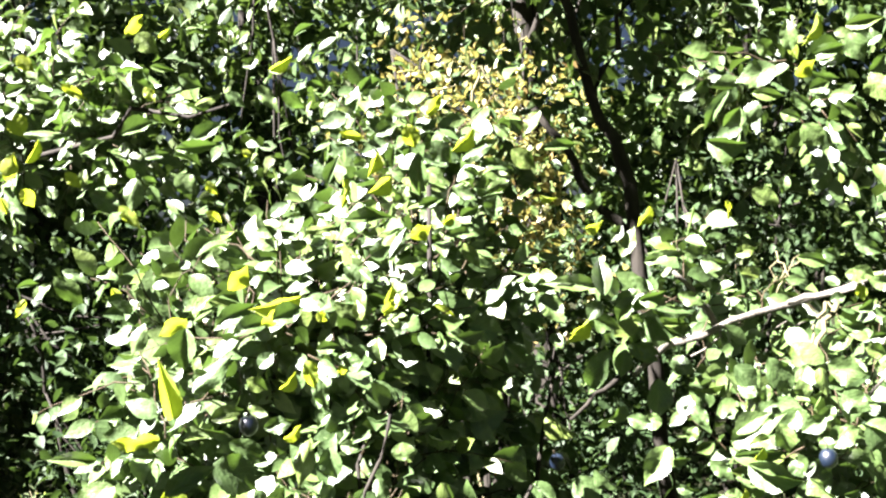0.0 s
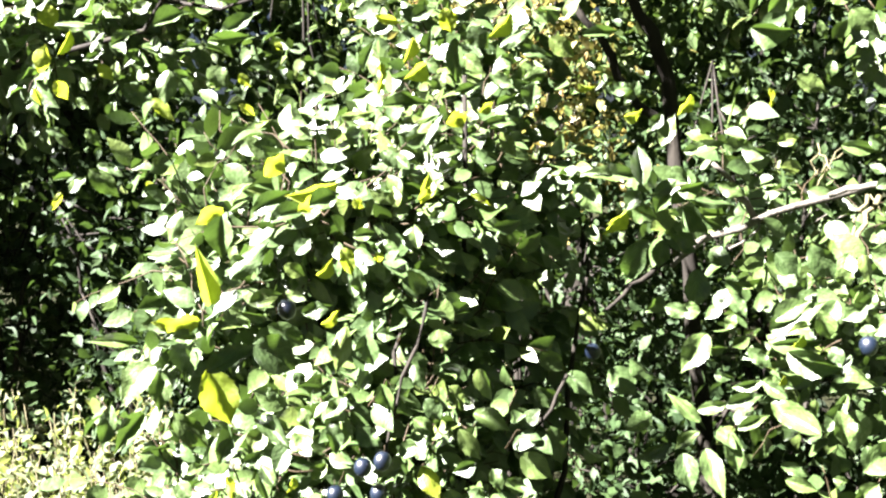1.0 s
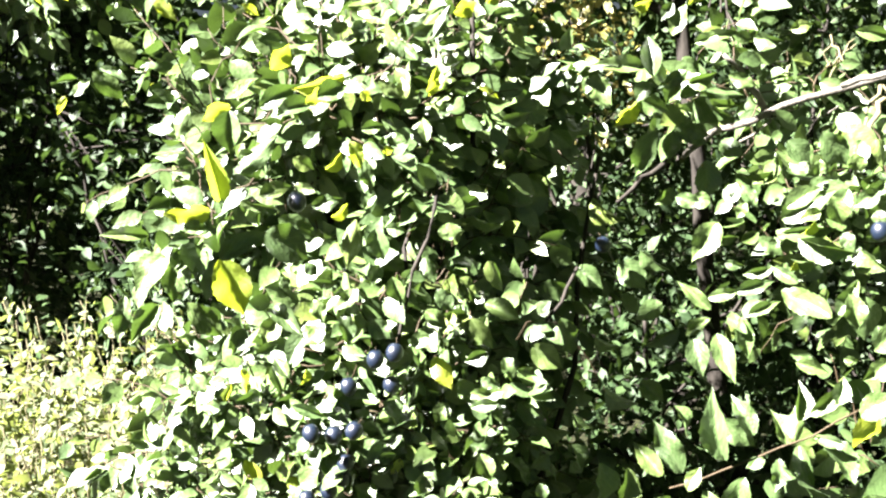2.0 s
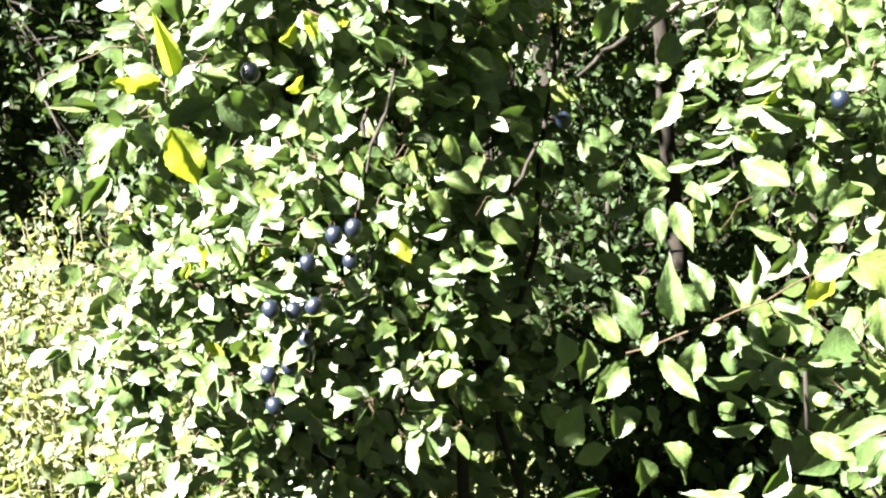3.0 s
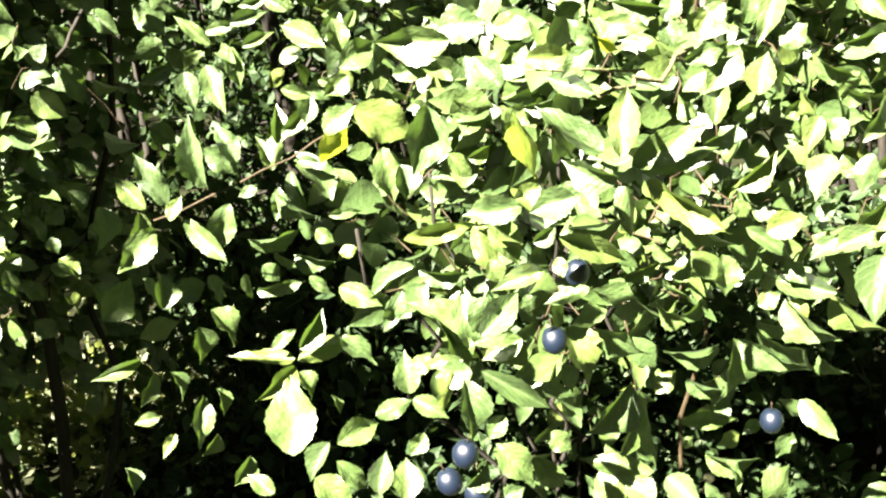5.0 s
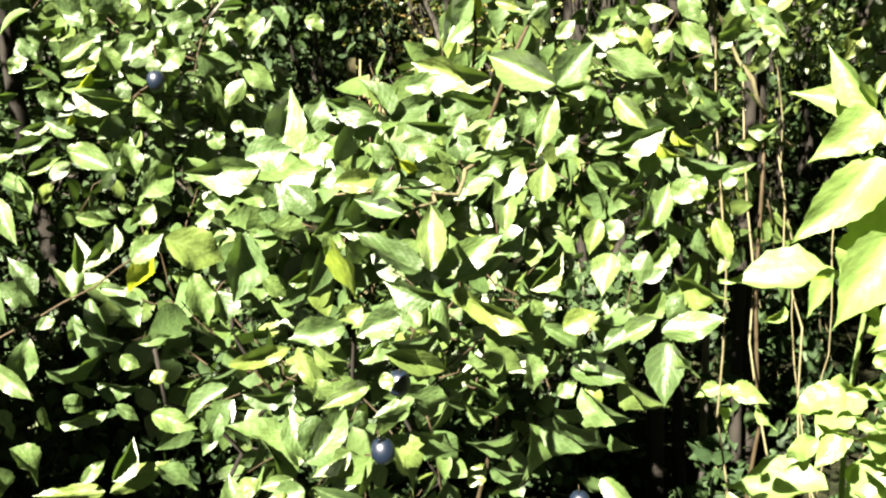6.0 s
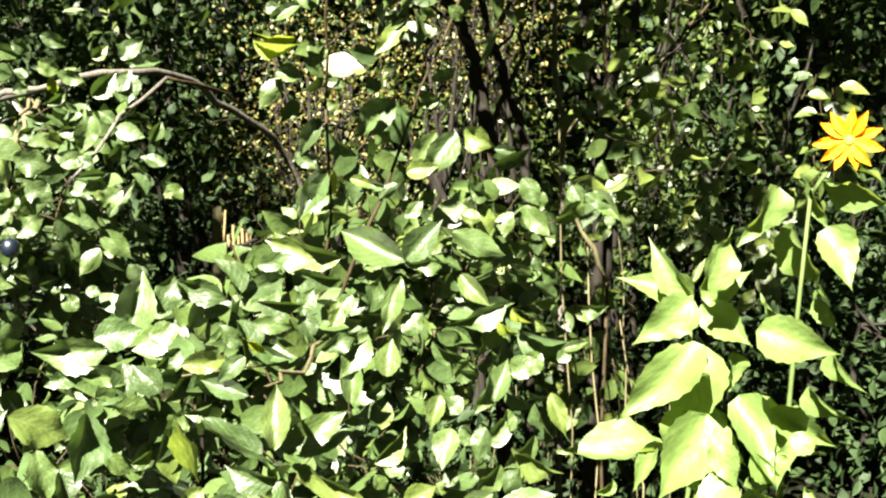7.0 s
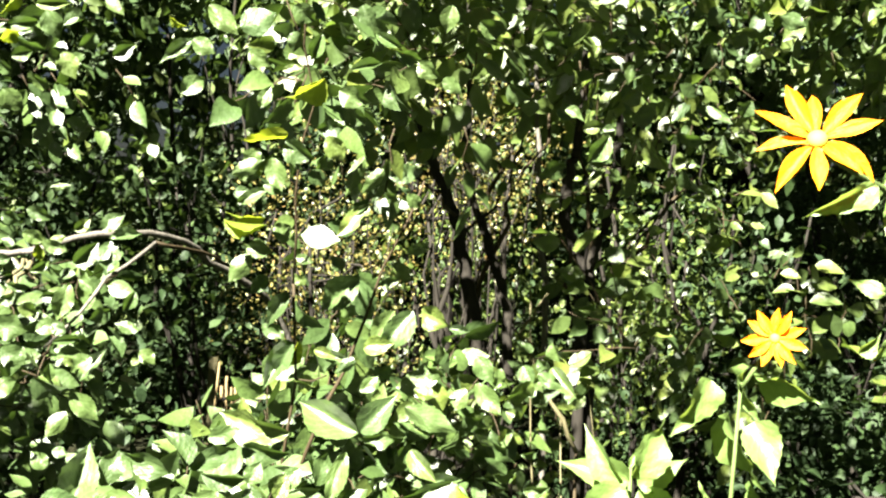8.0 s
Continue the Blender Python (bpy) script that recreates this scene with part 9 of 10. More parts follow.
leaf(sunroot, (1.066, 0.613, 0.991), (1.045, 0.590, 0.921), (-0.74, -0.55, 0.40), 0.56, LANCE_MESH)
leaf(sunroot, (1.109, 0.707, 1.007), (1.080, 0.733, 0.970), (-0.82, -0.45, 0.36), 0.54, LANCE_MESH)
leaf(sunroot, (0.993, 0.654, 0.999), (1.019, 0.631, 1.009), (-0.69, -0.50, 0.53), 0.39, LANCE_MESH)
leaf(sunroot, (1.066, 0.690, 0.954), (1.027, 0.725, 0.931), (-0.54, -0.80, -0.28), 0.56, LANCE_MESH)
leaf(sunroot, (1.156, 0.717, 0.961), (1.117, 0.744, 0.942), (-0.27, -0.78, -0.57), 0.56, LANCE_MESH)
leaf(sunroot, (1.136, 0.676, 0.963), (1.153, 0.660, 0.975), (-0.77, -0.58, 0.28), 0.56, LANCE_MESH)
leaf(sunroot, (1.105, 0.609, 1.026), (1.124, 0.591, 1.017), (-0.57, -0.74, 0.35), 0.56, LANCE_MESH)
leaf(sunroot, (1.100, 0.612, 0.967), (1.113, 0.577, 0.940), (-0.96, -0.23, -0.18), 0.52, LANCE_MESH)
leaf(sunroot, (1.046, 0.653, 0.952), (1.024, 0.698, 0.952), (-0.82, -0.40, -0.42), 0.56, LANCE_MESH)
leaf(sunroot, (1.021, 0.703, 0.890), (0.997, 0.737, 0.901), (-0.83, -0.49, -0.28), 0.56, LANCE_MESH)
leaf(sunroot, (1.076, 0.693, 1.060), (1.073, 0.670, 1.027), (-0.80, -0.47, 0.39), 0.56, LANCE_MESH)
leaf(sunroot, (1.093, 0.629, 1.089), (1.101, 0.616, 1.070), (-0.73, -0.66, 0.18), 0.56, LANCE_MESH)
leaf(sunroot, (1.135, 0.620, 1.044), (1.138, 0.600, 1.027), (-0.98, 0.01, -0.19), 0.56, LANCE_MESH)
leaf(sunroot, (1.156, 0.637, 0.951), (1.144, 0.604, 0.898), (-0.82, 0.55, -0.17), 0.56, LANCE_MESH)
leaf(sunroot, (1.182, 0.735, 1.005), (1.179, 0.690, 0.978), (-0.88, 0.28, -0.37), 0.56, LANCE_MESH)
leaf(sunroot, (1.137, 0.783, 1.031), (1.109, 0.745, 0.982), (-0.86, 0.50, 0.10), 0.56, LANCE_MESH)
leaf(sunroot, (1.158, 0.751, 0.844), (1.108, 0.772, 0.826), (-0.23, -0.88, -0.41), 0.56, LANCE_MESH)
leaf(sunroot, (1.161, 0.681, 0.871), (1.148, 0.686, 0.849), (-0.12, -0.98, -0.15), 0.56, LANCE_MESH)
leaf(sunroot, (1.129, 0.608, 1.106), (1.094, 0.632, 1.088), (-0.65, -0.69, 0.32), 0.56, LANCE_MESH)


def lance_leaves(parent, x, y, low, high, count, size=0.14):
    """Large drooping leaves in pairs up a stem."""
    for i in range(count):
        z = low + (high - low) * (i + rng.random() * 0.5) / count
        a = i * 2.4 + rng.normal(0, 0.3)
        way = unit(np.array((math.cos(a), math.sin(a), rng.uniform(-0.9, -0.1))))
        at = np.array((x, y, z)) + way * 0.02
        ln = size * rng.uniform(0.75, 1.2)
        leaf(parent, at, at + way * ln, unit(np.array(SUN_TO) * 0.8 + np.array((0, 0, 0.6)) + rng.normal(0, 0.3, 3)), rng.uniform(0.38, 0.5), LANCE_MESH)


lance_leaves(sunroot, 1.20, 0.85, 0.62, 1.10, 8)
lance_leaves(sunroot, 1.26, 0.75, 0.62, 1.20, 5)
lance_leaves(sunroot_near, 1.10, 0.31, 0.6, 1.45, 12)

PETAL = [mesh_of("petal", v, t, M_PETAL, uv) for v, t, uv in [leaf_shape(9, 5, 1.0, f, c, 0.05, 0, 1.0, 0.5, k + 40) for k, (f, c) in enumerate([(.25, .1), (.35, .2), (.15, -.05)])]]


def disc_mesh():
    v, t = tube([(0, 0, 0), (0, 0, 0.5), (0, 0, 0.8), (0, 0, 0.95)], [0.9, 1.0, 0.75, 0.3], 14)
    return mesh_of("disc", v, t, M_DISC)


DISC = disc_mesh()


def flower(parent, at, facing, radius, petals, wide=0.25, skip=()):
    """A head of long petals round a raised disc, as one part with its own pieces."""
    z = Vector(facing).normalized()
    m = Matrix.Translation(at) @ z.to_track_quat("Z", "Y").to_matrix().to_4x4()
    head = put("flower_head", DISC, parent, m @ Matrix.Diagonal((radius * 0.15, radius * 0.15, radius * 0.15, 1)), "deep yellow flower disc")
    world_head = m @ Matrix.Diagonal((radius * 0.15, radius * 0.15, radius * 0.15, 1))
    for i in range(petals):
        if i in skip:
            continue
        a = 360 / petals * i + rng.normal(0, 4)
        size = radius * rng.uniform(0.8, 0.98)
        pm = m @ pose(0, 0, 0.0, 0, 0, a) @ pose(0, radius * 0.1, 0.001 * (i % 3), rng.normal(6, 8), rng.normal(0, 14), 0) @ Matrix.Diagonal((size * wide, size, size, 1))
        p = new("petal", PETAL[i % 3])
        p.parent = head
        p.matrix_basis = world_head.inverted() @ pm
    return head


flower(sunroot, (1.270, 0.679, 1.431), (-0.80, -0.50, 0.12), 0.041, 11, 0.36)
flower(sunroot_near, (0.855, 0.338, 1.642), (-0.70, -0.50, 0.45), 0.051, 10, 0.28)

# ---- dry stems, posts, trunks near by ----
def stalk_thing(name, a, c, r0, r1, mat, label, category, group="", sag=0.0, wob=0.01):
    ob = thing(name, a, label, category, group)
    limb("stem", ob, a, c, r0, r1, mat, sag, wob, 10, 7)
    return ob


DRY = "thin straw-coloured dry plant stem standing upright"
stalk_thing("dry_stem", (1.52, 1.22, -0.02), (1.716, 1.56, 1.156), 0.0026, 0.0018, M_DRY, DRY, "stem", "dry stems")
stalk_thing("dry_stem", (1.58, 1.12, -0.02), (1.676, 1.432, 1.05), 0.0024, 0.0016, M_DRY, DRY, "stem", "dry stems")
stalk_thing("dry_stem", (1.72, 1.30, -0.02), (1.70, 1.30, 0.95), 0.002, 0.0013, M_DRY, DRY, "stem", "dry stems")
stalk_thing("dry_stem", (1.80, 1.36, -0.02), (1.74, 1.50, 1.2), 0.002, 0.0013, M_DRY, DRY, "stem", "dry stems")
stalk_thing("dry_stem", (1.62, 1.45, -0.02), (1.54, 1.47, 1.42), 0.0026, 0.0018, M_DRY, DRY, "stem", "dry stems")
FORK = thing("forked_stem", (1.66, 1.43, -0.02), "dry forked brown stem with side twigs", "stem", "dry stems")
limb("stem", FORK, (1.66, 1.43, -0.02), (1.648, 1.432, 1.09), 0.004, 0.0035, M_TWIG, 0, 0.01)
limb("stem", FORK, (1.648, 1.432, 1.09), (1.52, 1.474, 1.335), 0.005, 0.003, M_DRY, 0, 0.006)
limb("stem", FORK, (1.52, 1.474, 1.335), (1.565, 1.446, 1.416), 0.003, 0.002, M_DRY, 0, 0.004)
limb("stem", FORK, (1.545, 1.465, 1.31), (1.48, 1.44, 1.345), 0.003, 0.002, M_DRY, 0, 0.004)

HAZEL = "many-stemmed bare-barked shrub with dark crooked stems"
hazel = thing("many_stemmed_shrub", (1.85, 2.0, 0), HAZEL, "shrub")
# dark stems have shade in their bark colour; one pale stem imitates sunlight
limb_line("trunk", hazel, [(1.75, 1.82, -0.03), (1.715, 1.82, 0.7), (1.699, 1.844, 1.233), (1.687, 1.874, 1.392), (1.67, 1.893, 1.525), (1.641, 1.914, 1.617), (1.612, 1.932, 1.695), (1.57, 1.947, 1.837), (1.45, 2.0, 2.5)], 0.022, 0.008, M_DARK_BARK, 0.003)
limb_line("trunk", hazel, [(1.87, 1.86, -0.03), (1.84, 1.87, 0.7), (1.823, 1.88, 1.278), (1.806, 1.908, 1.415), (1.78, 1.935, 1.525), (1.754, 1.954, 1.607), (1.734, 1.962, 1.743), (1.727, 1.948, 1.903), (1.72, 1.95, 2.5)], 0.016, 0.006, M_DARK_BARK, 0.003)
limb_line("trunk", hazel, [(1.98, 1.79, -0.03), (1.99, 1.80, 0.7), (1.998, 1.796, 1.334), (2.006, 1.797, 1.432), (2.022, 1.786, 1.517), (2.049, 1.758, 1.615), (2.045, 1.755, 1.738), (2.042, 1.732, 1.913), (2.10, 1.70, 2.5)], 0.016, 0.008, M_DARK_BARK, 0.003)
limb_line("trunk", hazel, [(2.06, 1.82, -0.03), (2.05, 1.82, 0.8), (2.039, 1.831, 1.387), (2.013, 1.863, 1.486), (1.995, 1.88, 1.585), (2.0, 1.872, 1.698), (2.01, 1.851, 1.81), (2.05, 1.85, 2.4)], 0.022, 0.009, M_DARK_BARK, 0.003)
limb_line("trunk", hazel, [(1.97, 1.89, -0.03), (1.965, 1.89, 0.8), (1.961, 1.902, 1.356), (1.954, 1.917, 1.47), (1.942, 1.926, 1.669), (1.923, 1.923, 1.864), (1.90, 1.95, 2.4)], 0.010, 0.005, M_BARK, 0.003, label="grey stem in a paler bark colour, as if sunlit")
for a, m, c in (((1.988, 1.677, 1.479), (2.045, 1.618, 1.561), (2.104, 1.546, 1.681)), ((1.985, 1.749, 1.449), (2.042, 1.694, 1.519), (2.113, 1.617, 1.576)), ((1.995, 1.734, 1.735), (2.053, 1.664, 1.815), (2.099, 1.603, 1.88)), ((1.67, 1.893, 1.50), (1.75, 1.84, 1.62), (1.80, 1.80, 1.80)), ((1.64, 1.91, 1.60), (1.52, 1.90, 1.66), (1.44, 1.87, 1.70)), ((2.006, 1.797, 1.40), (1.96, 1.76, 1.50), (1.93, 1.72, 1.58))):
    limb_line("branch", hazel, [a, m, c], 0.0045, 0.002, M_DARK_BARK, 0.004)
for a, c in (((1.776, 1.969, 1.338), (2.0, 1.9, 1.9)), ((2.114, 1.914, 1.425), (1.95, 1.8, 1.95)), ((2.114, 1.914, 1.3), (2.4, 1.8, 1.7)), ((1.73, 2.01, 1.6), (1.45, 1.9, 1.85)), ((2.15, 1.9, 1.55), (2.0, 1.75, 1.8)), ((1.9, 2.1, 1.6), (2.3, 2.1, 2.2)), ((2.1, 1.9, 1.2), (1.9, 1.75, 1.5)), ((2.2, 1.88, 1.7), (2.6, 1.9, 1.95)), ((1.76, 1.97, 1.45), (1.55, 1.8, 1.6))):
    limb("branch", hazel, a, c, 0.007, 0.003, M_TWIG, 0.02, 0.02)
leaf(hazel, (1.331, 1.164, 1.321), (1.342, 1.116, 1.276), (-0.85, -0.46, 0.28), 0.46)
leaf(hazel, (1.411, 1.201, 1.273), (1.408, 1.203, 1.246), (-0.79, -0.61, 0.02), 0.69)
leaf(hazel, (1.364, 1.238, 1.323), (1.383, 1.224, 1.301), (-0.81, -0.45, -0.39), 0.78)
leaf(hazel, (1.326, 1.217, 1.283), (1.345, 1.194, 1.297), (-0.48, -0.68, -0.55), 0.78)
leaf(hazel, (1.412, 1.294, 1.257), (1.395, 1.303, 1.244), (-0.61, -0.74, 0.28), 0.78)
leaf(hazel, (1.244, 1.191, 1.321), (1.235, 1.192, 1.284), (-0.16, -0.99, 0.01), 0.60)
leaf(hazel, (1.310, 1.187, 1.346), (1.292, 1.205, 1.355), (-0.74, -0.55, -0.39), 0.68)
leaf(hazel, (1.328, 1.366, 1.173), (1.360, 1.344, 1.133), (-0.77, 0.02, -0.64), 0.78)
leaf(hazel, (1.250, 1.192, 1.192), (1.237, 1.204, 1.218), (-0.91, -0.25, -0.34), 0.78)
leaf(hazel, (1.289, 1.156, 1.122), (1.321, 1.138, 1.116), (-0.47, -0.88, 0.13), 0.47)
leaf(hazel, (1.324, 1.231, 1.225), (1.306, 1.251, 1.234), (-0.70, -0.70, 0.17), 0.72)
leaf(hazel, (1.426, 1.302, 1.140), (1.405, 1.322, 1.130), (-0.41, -0.73, -0.56), 0.78)
leaf(hazel, (1.382, 1.224, 1.201), (1.378, 1.247, 1.227), (-0.89, 0.27, -0.36), 0.78)
leaf(hazel, (1.287, 1.253, 1.126), (1.315, 1.218, 1.136), (-0.48, -0.58, -0.66), 0.78)
leaf(hazel, (1.358, 1.208, 1.751), (1.382, 1.184, 1.738), (-0.72, -0.69, -0.08), 0.60)
leaf(hazel, (1.367, 1.153, 1.717), (1.397, 1.125, 1.727), (-0.66, -0.75, -0.04), 0.54)
leaf(hazel, (1.319, 1.038, 1.700), (1.303, 1.068, 1.656), (-0.59, -0.75, -0.29), 0.61)
leaf(hazel, (1.478, 1.112, 1.709), (1.498, 1.089, 1.648), (-0.95, -0.03, -0.31), 0.62)
leaf(hazel, (1.441, 0.977, 1.751), (1.476, 0.934, 1.734), (-0.79, -0.60, -0.12), 0.36)
leaf(hazel, (1.482, 0.896, 1.831), (1.476, 0.905, 1.802), (-0.67, -0.74, -0.08), 0.75)
leaf(hazel, (1.523, 1.082, 1.887), (1.508, 1.094, 1.895), (-0.69, -0.69, -0.21), 0.78)
leaf(hazel, (1.362, 1.038, 1.814), (1.358, 1.044, 1.783), (-0.79, -0.62, -0.01), 0.53)
leaf(hazel, (1.388, 1.080, 1.879), (1.416, 1.069, 1.863), (-0.54, -0.74, -0.40), 0.69)
leaf(hazel, (1.356, 1.110, 1.851), (1.350, 1.115, 1.823), (-0.77, -0.64, 0.05), 0.73)
leaf(hazel, (1.262, 1.305, 1.898), (1.310, 1.287, 1.882), (-0.44, -0.70, -0.56), 0.75)
leaf(hazel, (1.346, 1.326, 1.801), (1.382, 1.304, 1.773), (-0.71, -0.37, -0.60), 0.78)
leaf(hazel, (1.557, 1.115, 1.719), (1.595, 1.085, 1.711), (-0.47, -0.37, -0.80), 0.78)
leaf(hazel, (1.558, 1.171, 1.761), (1.516, 1.199, 1.749), (-0.39, -0.78, -0.49), 0.78)
leaf(hazel, (1.604, 1.055, 1.721), (1.610, 1.034, 1.682), (-0.92, 0.26, -0.30), 0.78)
leaf(hazel, (1.379, 1.205, 1.662), (1.345, 1.238, 1.641), (-0.27, -0.70, -0.66), 0.78)
leaf(hazel, (1.483, 1.181, 1.775), (1.507, 1.153, 1.805), (-0.26, -0.79, -0.56), 0.78)
leaf(hazel, (1.513, 1.033, 1.825), (1.525, 1.010, 1.861), (-0.18, -0.85, -0.49), 0.78)
leaf(hazel, (1.558, 0.916, 1.899), (1.589, 0.885, 1.882), (-0.76, -0.56, -0.33), 0.61)
leaf(hazel, (1.565, 0.987, 1.881), (1.560, 1.004, 1.855), (-0.57, -0.73, -0.38), 0.78)
leaf(hazel, (1.503, 1.050, 1.658), (1.526, 1.031, 1.612), (-0.77, 0.35, -0.53), 0.78)
leaf(hazel, (1.295, 1.180, 1.869), (1.329, 1.162, 1.853), (-0.57, -0.50, -0.65), 0.78)
leaf(hazel, (1.669, 0.974, 1.855), (1.683, 0.950, 1.836), (-0.68, 0.19, -0.71), 0.78)
leaf(hazel, (1.565, 0.968, 1.770), (1.563, 0.988, 1.743), (-0.68, -0.60, -0.41), 0.78)
leaf(hazel, (1.386, 1.018, 1.889), (1.369, 1.038, 1.898), (-0.74, -0.67, 0.05), 0.78)
leaf(hazel, (1.532, 1.042, 1.902), (1.560, 1.019, 1.921), (-0.33, -0.82, -0.46), 0.78)
H = Bush(hazel, 0, (-0.1, -0.7, 0.4))
H.fill((1.9, 1.95, 2.1), (0.5, 0.35, 0.28), 90, 7, 0.07)
# three unseen canopies added above the view to shade stems and background
H.fill((1.6, 1.35, 2.68), (1.0, 0.75, 0.18), 110, 8)
H.fill((1.22, 1.34, 2.40), (0.36, 0.36, 0.10), 30, 9)
H.fill((1.05, 1.10, 2.55), (0.35, 0.30, 0.08), 24, 9, 0.07)
H.fill((1.90, 1.45, 1.62), (0.16, 0.16, 0.14), 9, 7, 0.045)
H.fill((1.66, 1.30, 1.34), (0.16, 0.14, 0.10), 9, 7, 0.06)
H.fill((2.05, 1.45, 1.42), (0.18, 0.2, 0.2), 8, 7, 0.048)
# overhead leaves out of view, added as a sun block
H.fill((2.5, 1.7, 2.6), (0.6, 0.5, 0.4), 120, 8)
H.fill((2.45, 1.35, 2.12), (0.38, 0.25, 0.15), 70, 8, 0.06)
H.fill((2.45, 1.75, 1.85), (0.40, 0.4, 0.25), 26, 7, 0.05)
H.fill((1.70, 1.38, 1.92), (0.22, 0.2, 0.10), 22, 7, 0.052)
H.fill((1.35, 1.65, 1.95), (0.2, 0.25, 0.14), 34, 7, 0.07)
H.fill((2.35, 1.6, 1.2), (0.5, 0.3, 0.3), 24, 7, 0.065)
H.fill((1.5, 1.5, 1.12), (0.2, 0.15, 0.12), 16, 7)
H.fill((1.75, 1.7, 0.95), (0.3, 0.25, 0.25), 26, 7)
H.fill((1.45, 1.85, 1.9), (0.2, 0.2, 0.25), 30, 7)
# unseen clump above the viewpoint, added to shade right of the sunroot
H.fill((0.60, 0.12, 2.70), (0.14, 0.20, 0.08), 34, 9, 0.07)
H.close(mat=M_LIT_LEAF)

# a bare leaning tree behind the plums
lean = thing("leaning_tree", (0.62, 2.85, 0), "slim leaning tree with dark furrowed bark", "tree")
limb_line("trunk", lean, [(0.62, 2.85, -0.03), (0.55, 2.77, 0.9), (0.469, 2.697, 1.73), (0.396, 2.693, 1.96), (0.25, 2.75, 2.6)], 0.026, 0.010, M_DARK_BARK)
limb("branch", lean, (0.47, 2.7, 1.60), (0.237, 2.594, 1.925), 0.013, 0.009, M_DARK_BARK, 0, 0.012, 8, 8)
limb("branch", lean, (0.396, 2.693, 1.96), (0.6, 2.7, 2.4), 0.010, 0.005, M_DARK_BARK, 0, 0.012, 8, 8)
K = Bush(lean, 0, (-0.3, -0.5, 0.7))
# crown overhead is out of view, added to shade the wood behind
K.fill((0.9, 3.8, 4.0), (2.0, 1.2, 0.7), 800, 9, 0.08)
K.fill((1.6, 3.1, 3.4), (1.0, 0.7, 0.7), 260, 9, 0.075)
K.fill((0.3, 2.75, 2.3), (0.35, 0.25, 0.25), 50, 7)
K.fill((0.75, 2.8, 2.15), (0.3, 0.25, 0.2), 20, 7)
K.fill((0.8, 2.7, 1.65), (0.25, 0.2, 0.25), 5, 6)
K.fill((0.1, 2.7, 1.95), (0.2, 0.15, 0.12), 14, 6)
K.close(mat=M_WOOD_LEAF)

# dead sticks and autumn growth in the clearing
snag = thing("dead_branch", (0.10, 3.9, 0), "pale bare forked dead branch standing among the shrubs", "branch")
limb("stem", snag, (0.10, 3.9, -0.03), (0.12, 3.79, 2.03), 0.008, 0.006, M_DRY, 0, 0.02, 10, 6)
limb("twig", snag, (0.12, 3.79, 2.03), (0.166, 3.79, 2.268), 0.006, 0.005, M_DRY, 0, 0.006, 6, 6)
limb("twig", snag, (0.166, 3.79, 2.268), (0.24, 3.79, 2.06), 0.004, 0.003, M_DRY, 0, 0.006, 6, 6)
limb("twig", snag, (0.166, 3.79, 2.25), (-0.02, 3.60, 2.13), 0.004, 0.003, M_DRY, 0, 0.01, 6, 6)
limb("twig", snag, (0.166, 3.79, 2.268), (0.32, 3.60, 2.31), 0.004, 0.003, M_DRY, 0, 0.01, 6, 6)
limb("twig", snag, (0.13, 3.79, 2.08), (-0.10, 3.45, 2.12), 0.004, 0.003, M_DRY, 0, 0.01, 6, 6)
shrub(0.12, 4.15, 2.5, 0.40, 3600, 0.042, M_AUTUMN, "shrub turning yellow and orange in full sun", "autumn shrubs", 5, 1.2, "autumn_shrub")
shrub(2.0, 3.1, 1.75, 0.26, 3600, 0.017, M_AUTUMN, "shrub turning yellow and orange in full sun", "autumn shrubs", 4, 0.9, "autumn_shrub")
shrub(2.45, 2.85, 2.1, 0.24, 3600, 0.017, M_AUTUMN, "shrub turning yellow and orange in full sun", "autumn shrubs", 4, 1.4, "autumn_shrub")

# sunlight on these two is helped by the raised leaf tones
shrub(3.55, 3.0, 2.0, 0.45, 2000, 0.040, M_LIT_LEAF, "fine-leaved green shrub in sun behind the stems", "shrubs in the sun", 5, 0.5, "shrub")
shrub(2.85, 3.5, 1.9, 0.40, 1500, 0.040, M_LIT_LEAF, "fine-leaved green shrub in sun behind the stems", "shrubs in the sun", 5, 0.5, "shrub")
# added filler: low plants in dark leaf colour where only shade lies
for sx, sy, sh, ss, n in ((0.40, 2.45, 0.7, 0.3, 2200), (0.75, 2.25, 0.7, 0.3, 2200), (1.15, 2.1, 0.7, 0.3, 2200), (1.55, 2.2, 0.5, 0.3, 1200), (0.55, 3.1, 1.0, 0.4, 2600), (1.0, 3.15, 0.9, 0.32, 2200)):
    shrub(sx, sy, sh, ss, n, 0.045, label="added low shrub, its leaves coloured dark to stand for shade", group="low shrubs", stems=4, low=0.0, name="low_shrub")

post = thing("post", (1.54, 2.99, 0), "short weathered grey wooden post in the undergrowth", "post")
limb("shaft", post, (1.535, 2.985, -0.05), (1.54, 2.99, 1.08), 0.016, 0.015, M_DRY, 0, 0.003, 8, 8)

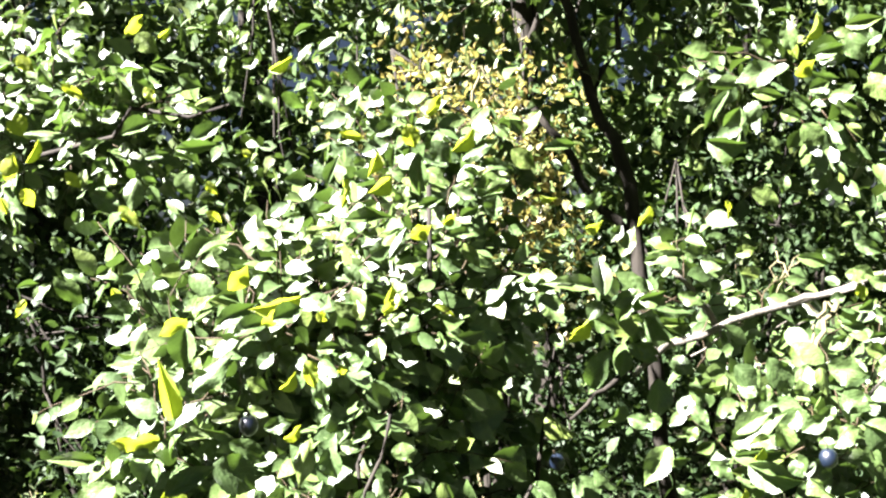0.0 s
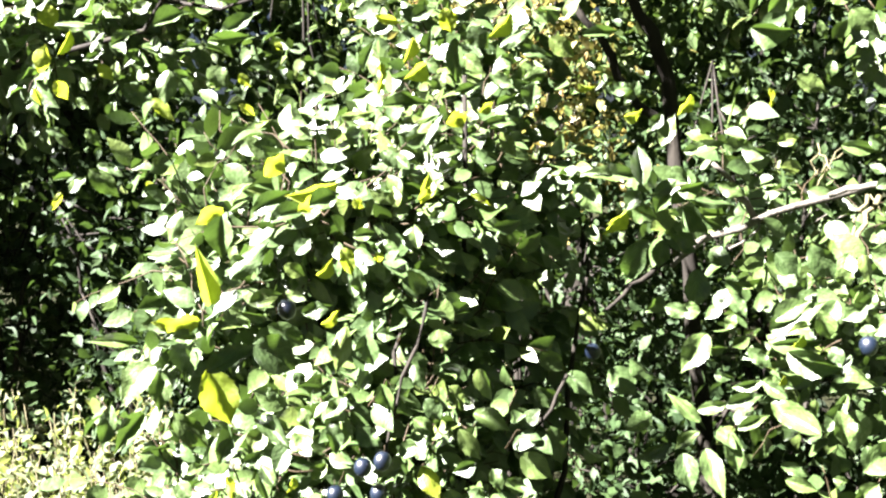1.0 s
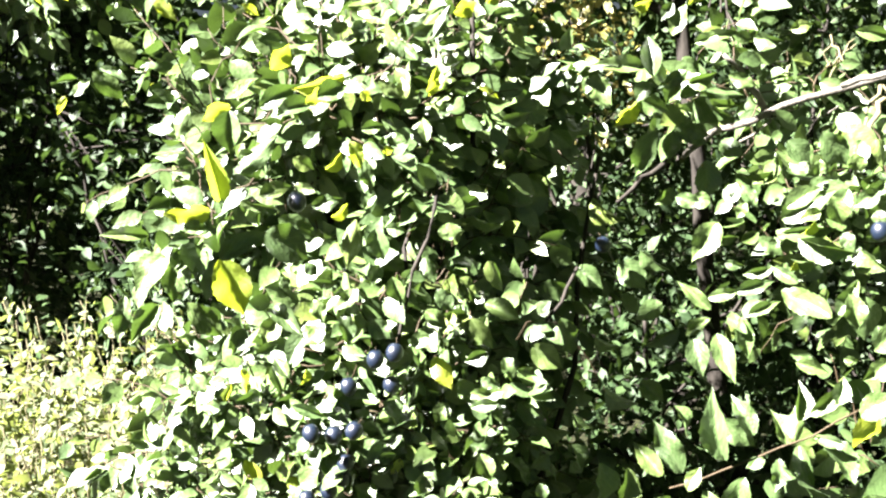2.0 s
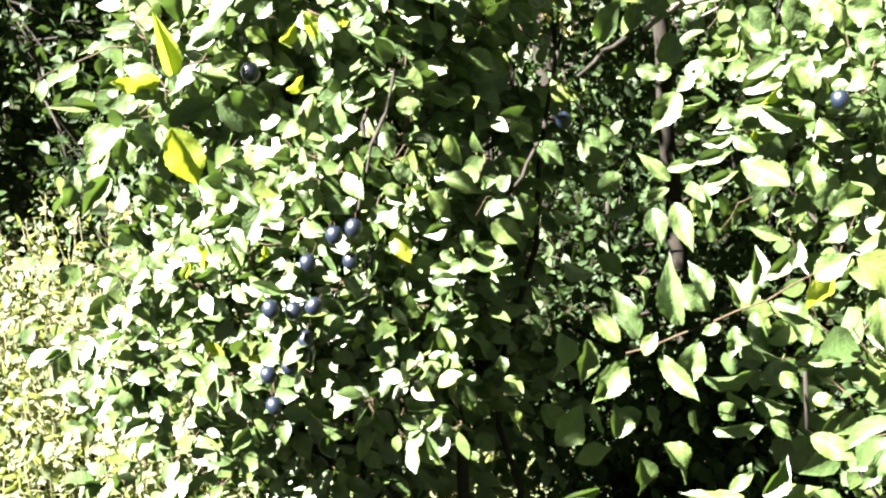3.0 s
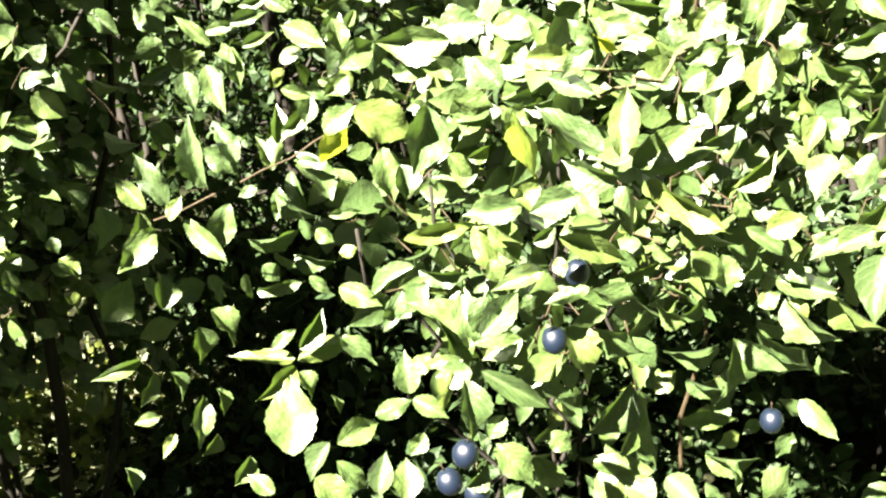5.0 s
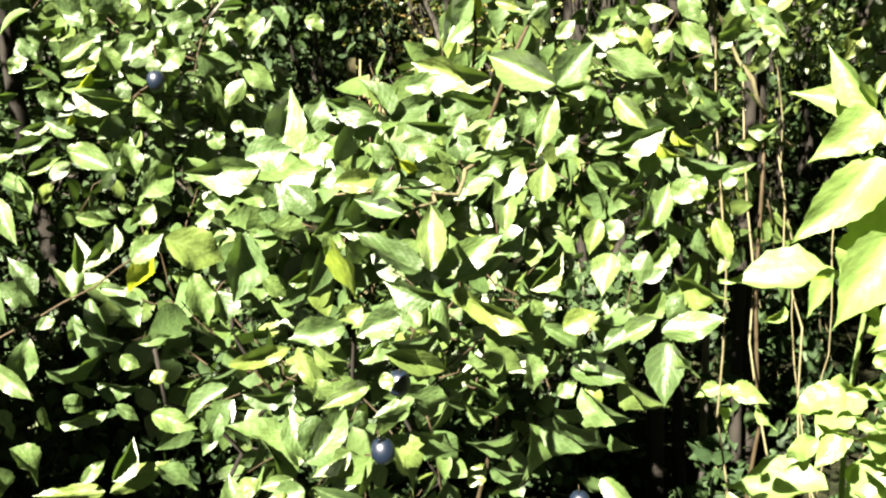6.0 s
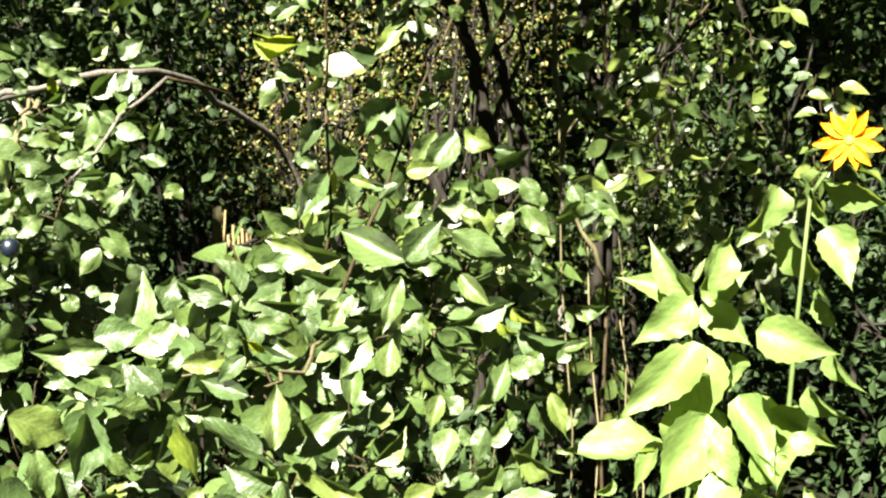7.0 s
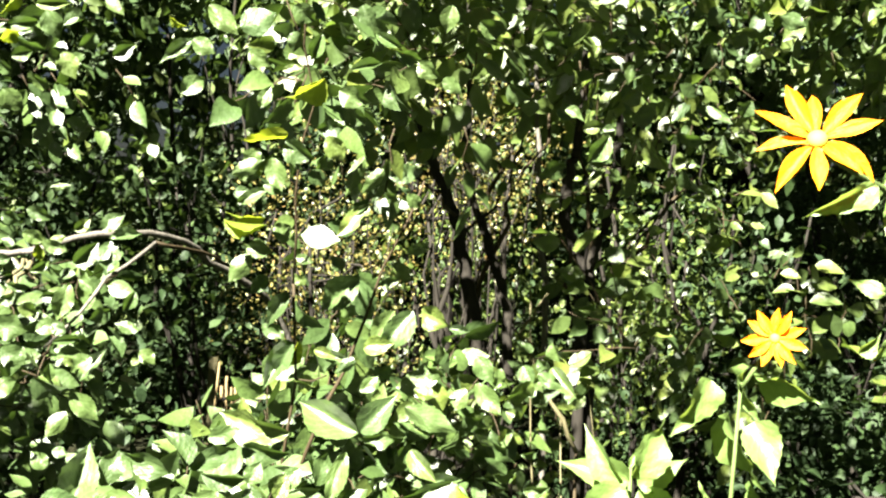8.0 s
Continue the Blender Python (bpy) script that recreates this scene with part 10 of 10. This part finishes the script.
def wattle(at, width, height):
    """Upright split stakes with dark rods woven across them."""
    ob = thing("wattle_panel", at, "low panel of pale split stakes with dark woven rods", "fence")
    x, y, _ = at
    for i in range(6):
        px = x + width * i / 5
        limb("stake", ob, (px, y + 0.004 * (i % 2), -0.03), (px + rng.normal(0, 0.003), y + 0.004 * (i % 2), height + rng.normal(0, 0.012)), 0.0050, 0.0045, M_STRAW, 0, 0.002, 6, 6)
    for z in (0.25, 0.5, 0.74, 0.86, 0.91, 0.96):
        limb("rod", ob, (x - 0.02, y - 0.012, z * height), (x + width + 0.02, y - 0.012, z * height + rng.normal(0, 0.008)), 0.006, 0.005, M_DARK_BARK, 0, 0.003, 6, 6)
    return ob


wattle((1.485, 2.80, 0), 0.07, 1.02)
stalk_thing("dry_stem", (1.40, 2.77, -0.02), (1.462, 2.77, 1.10), 0.004, 0.003, M_STRAW, "pale peeled stick leaning in the undergrowth", "stick", "sticks")
stalk_thing("dry_stem", (1.38, 2.78, -0.02), (1.485, 2.77, 0.93), 0.005, 0.004, M_STRAW, "pale peeled stick leaning in the undergrowth", "stick", "sticks")

# ---- weeds and grass in the sun ----
def weeds(name, cx, cy, rx, ry, height, n, label, mat=M_WEED, shapes=SMALL + BLADE[2:], size=0.042):
    ob = thing(name, (cx, cy, 0), label, "weeds")
    stems = max(20, n // 40)
    px = cx + rng.normal(0, 0.5, stems) * rx
    py = cy + rng.normal(0, 0.5, stems) * ry
    hs = height * rng.uniform(0.4, 1.0, stems)
    runs, at = [], []
    for x, y, h in zip(px, py, hs):
        p = bent((x, y, -0.02), (x + rng.normal(0, 0.12) * h, y + rng.normal(0, 0.12) * h, h), 0, 0.02, 6)
        runs.append((p, np.linspace(0.0035, 0.0015, 6), 4))
        k = rng.random(40) ** 0.7 * 5
        i = np.minimum(4, k.astype(int))
        at.append(p[i] * (1 - (k - i))[:, None] + p[i + 1] * (k - i)[:, None] + rng.normal(0, 0.02, (40, 3)))
    at = np.concatenate(at)
    m = len(at)
    at[:, 2] = np.maximum(at[:, 2], 0.01)
    cloud("foliage", shapes, at, unit(rng.normal(size=(m, 3)) + (0, 0, 0.2)), unit(rng.normal(0, 0.6, (m, 3)) + (0, 0, 0.7)), size * rng.uniform(0.5, 1.4, m), mat, ob)
    joined_tubes("stalk_tangle", runs, M_DRY, ob)
    return ob


weeds("weed_patch", -1.75, 3.9, 1.1, 0.9, 0.75, 9000, "sunlit tangle of pale weeds and dry stems on the soil")
weeds("weed_patch", -0.9, 3.0, 0.8, 0.7, 0.55, 7000, "sunlit tangle of pale weeds and dry stems on the soil")
weeds("weed_patch", -0.3, 2.7, 0.8, 0.4, 0.22, 4000, "low weeds and litter on sunlit soil")
# the next two are dark-leaved fillers standing in for ground shade
weeds("weed_patch", 0.7, 1.85, 0.9, 0.6, 0.22, 4200, "added low undergrowth, coloured dark to stand for shade", M_SHADED_LEAF, SMALL, 0.05)
weeds("weed_patch", 1.75, 1.45, 0.7, 0.6, 0.15, 1800, "added low undergrowth, coloured dark to stand for shade", M_SHADED_LEAF, SMALL, 0.05)
weeds("weed_patch", 1.35, 0.95, 0.5, 0.4, 0.5, 700, "low green weeds beneath the sunroot", M_PLUM_FILL, LIGHT, 0.07)
# low dark-leaved fillers again, put where only deep shade lies
shrub(2.1, 0.55, 0.4, 0.3, 900, 0.055, label="added low shrub, its leaves coloured dark to stand for shade", group="low shrubs", stems=4, low=0.0, name="low_shrub")
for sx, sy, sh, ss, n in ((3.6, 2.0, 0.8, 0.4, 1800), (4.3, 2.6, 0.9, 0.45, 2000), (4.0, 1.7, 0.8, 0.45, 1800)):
    shrub(sx, sy, sh, ss, n, 0.06, label="added low shrub, its leaves coloured dark to stand for shade", group="low shrubs", stems=4, low=0.0, name="low_shrub")
shrub(1.75, 0.75, 0.3, 0.25, 700, 0.05, label="added low shrub, its leaves coloured dark to stand for shade", group="low shrubs", stems=4, low=0.0, name="low_shrub")
# invented dark growth here too, its colour standing for the shade
weeds("weed_patch", 2.3, 1.0, 0.9, 0.7, 0.25, 3000, "added undergrowth between the shrubs, shade put into its dark colour", M_SHADED_LEAF, SMALL, 0.06)
weeds("weed_patch", 2.6, 2.6, 1.6, 0.9, 0.5, 5000, "added undergrowth between the shrubs, shade put into its dark colour", M_SHADED_LEAF, SMALL, 0.06)
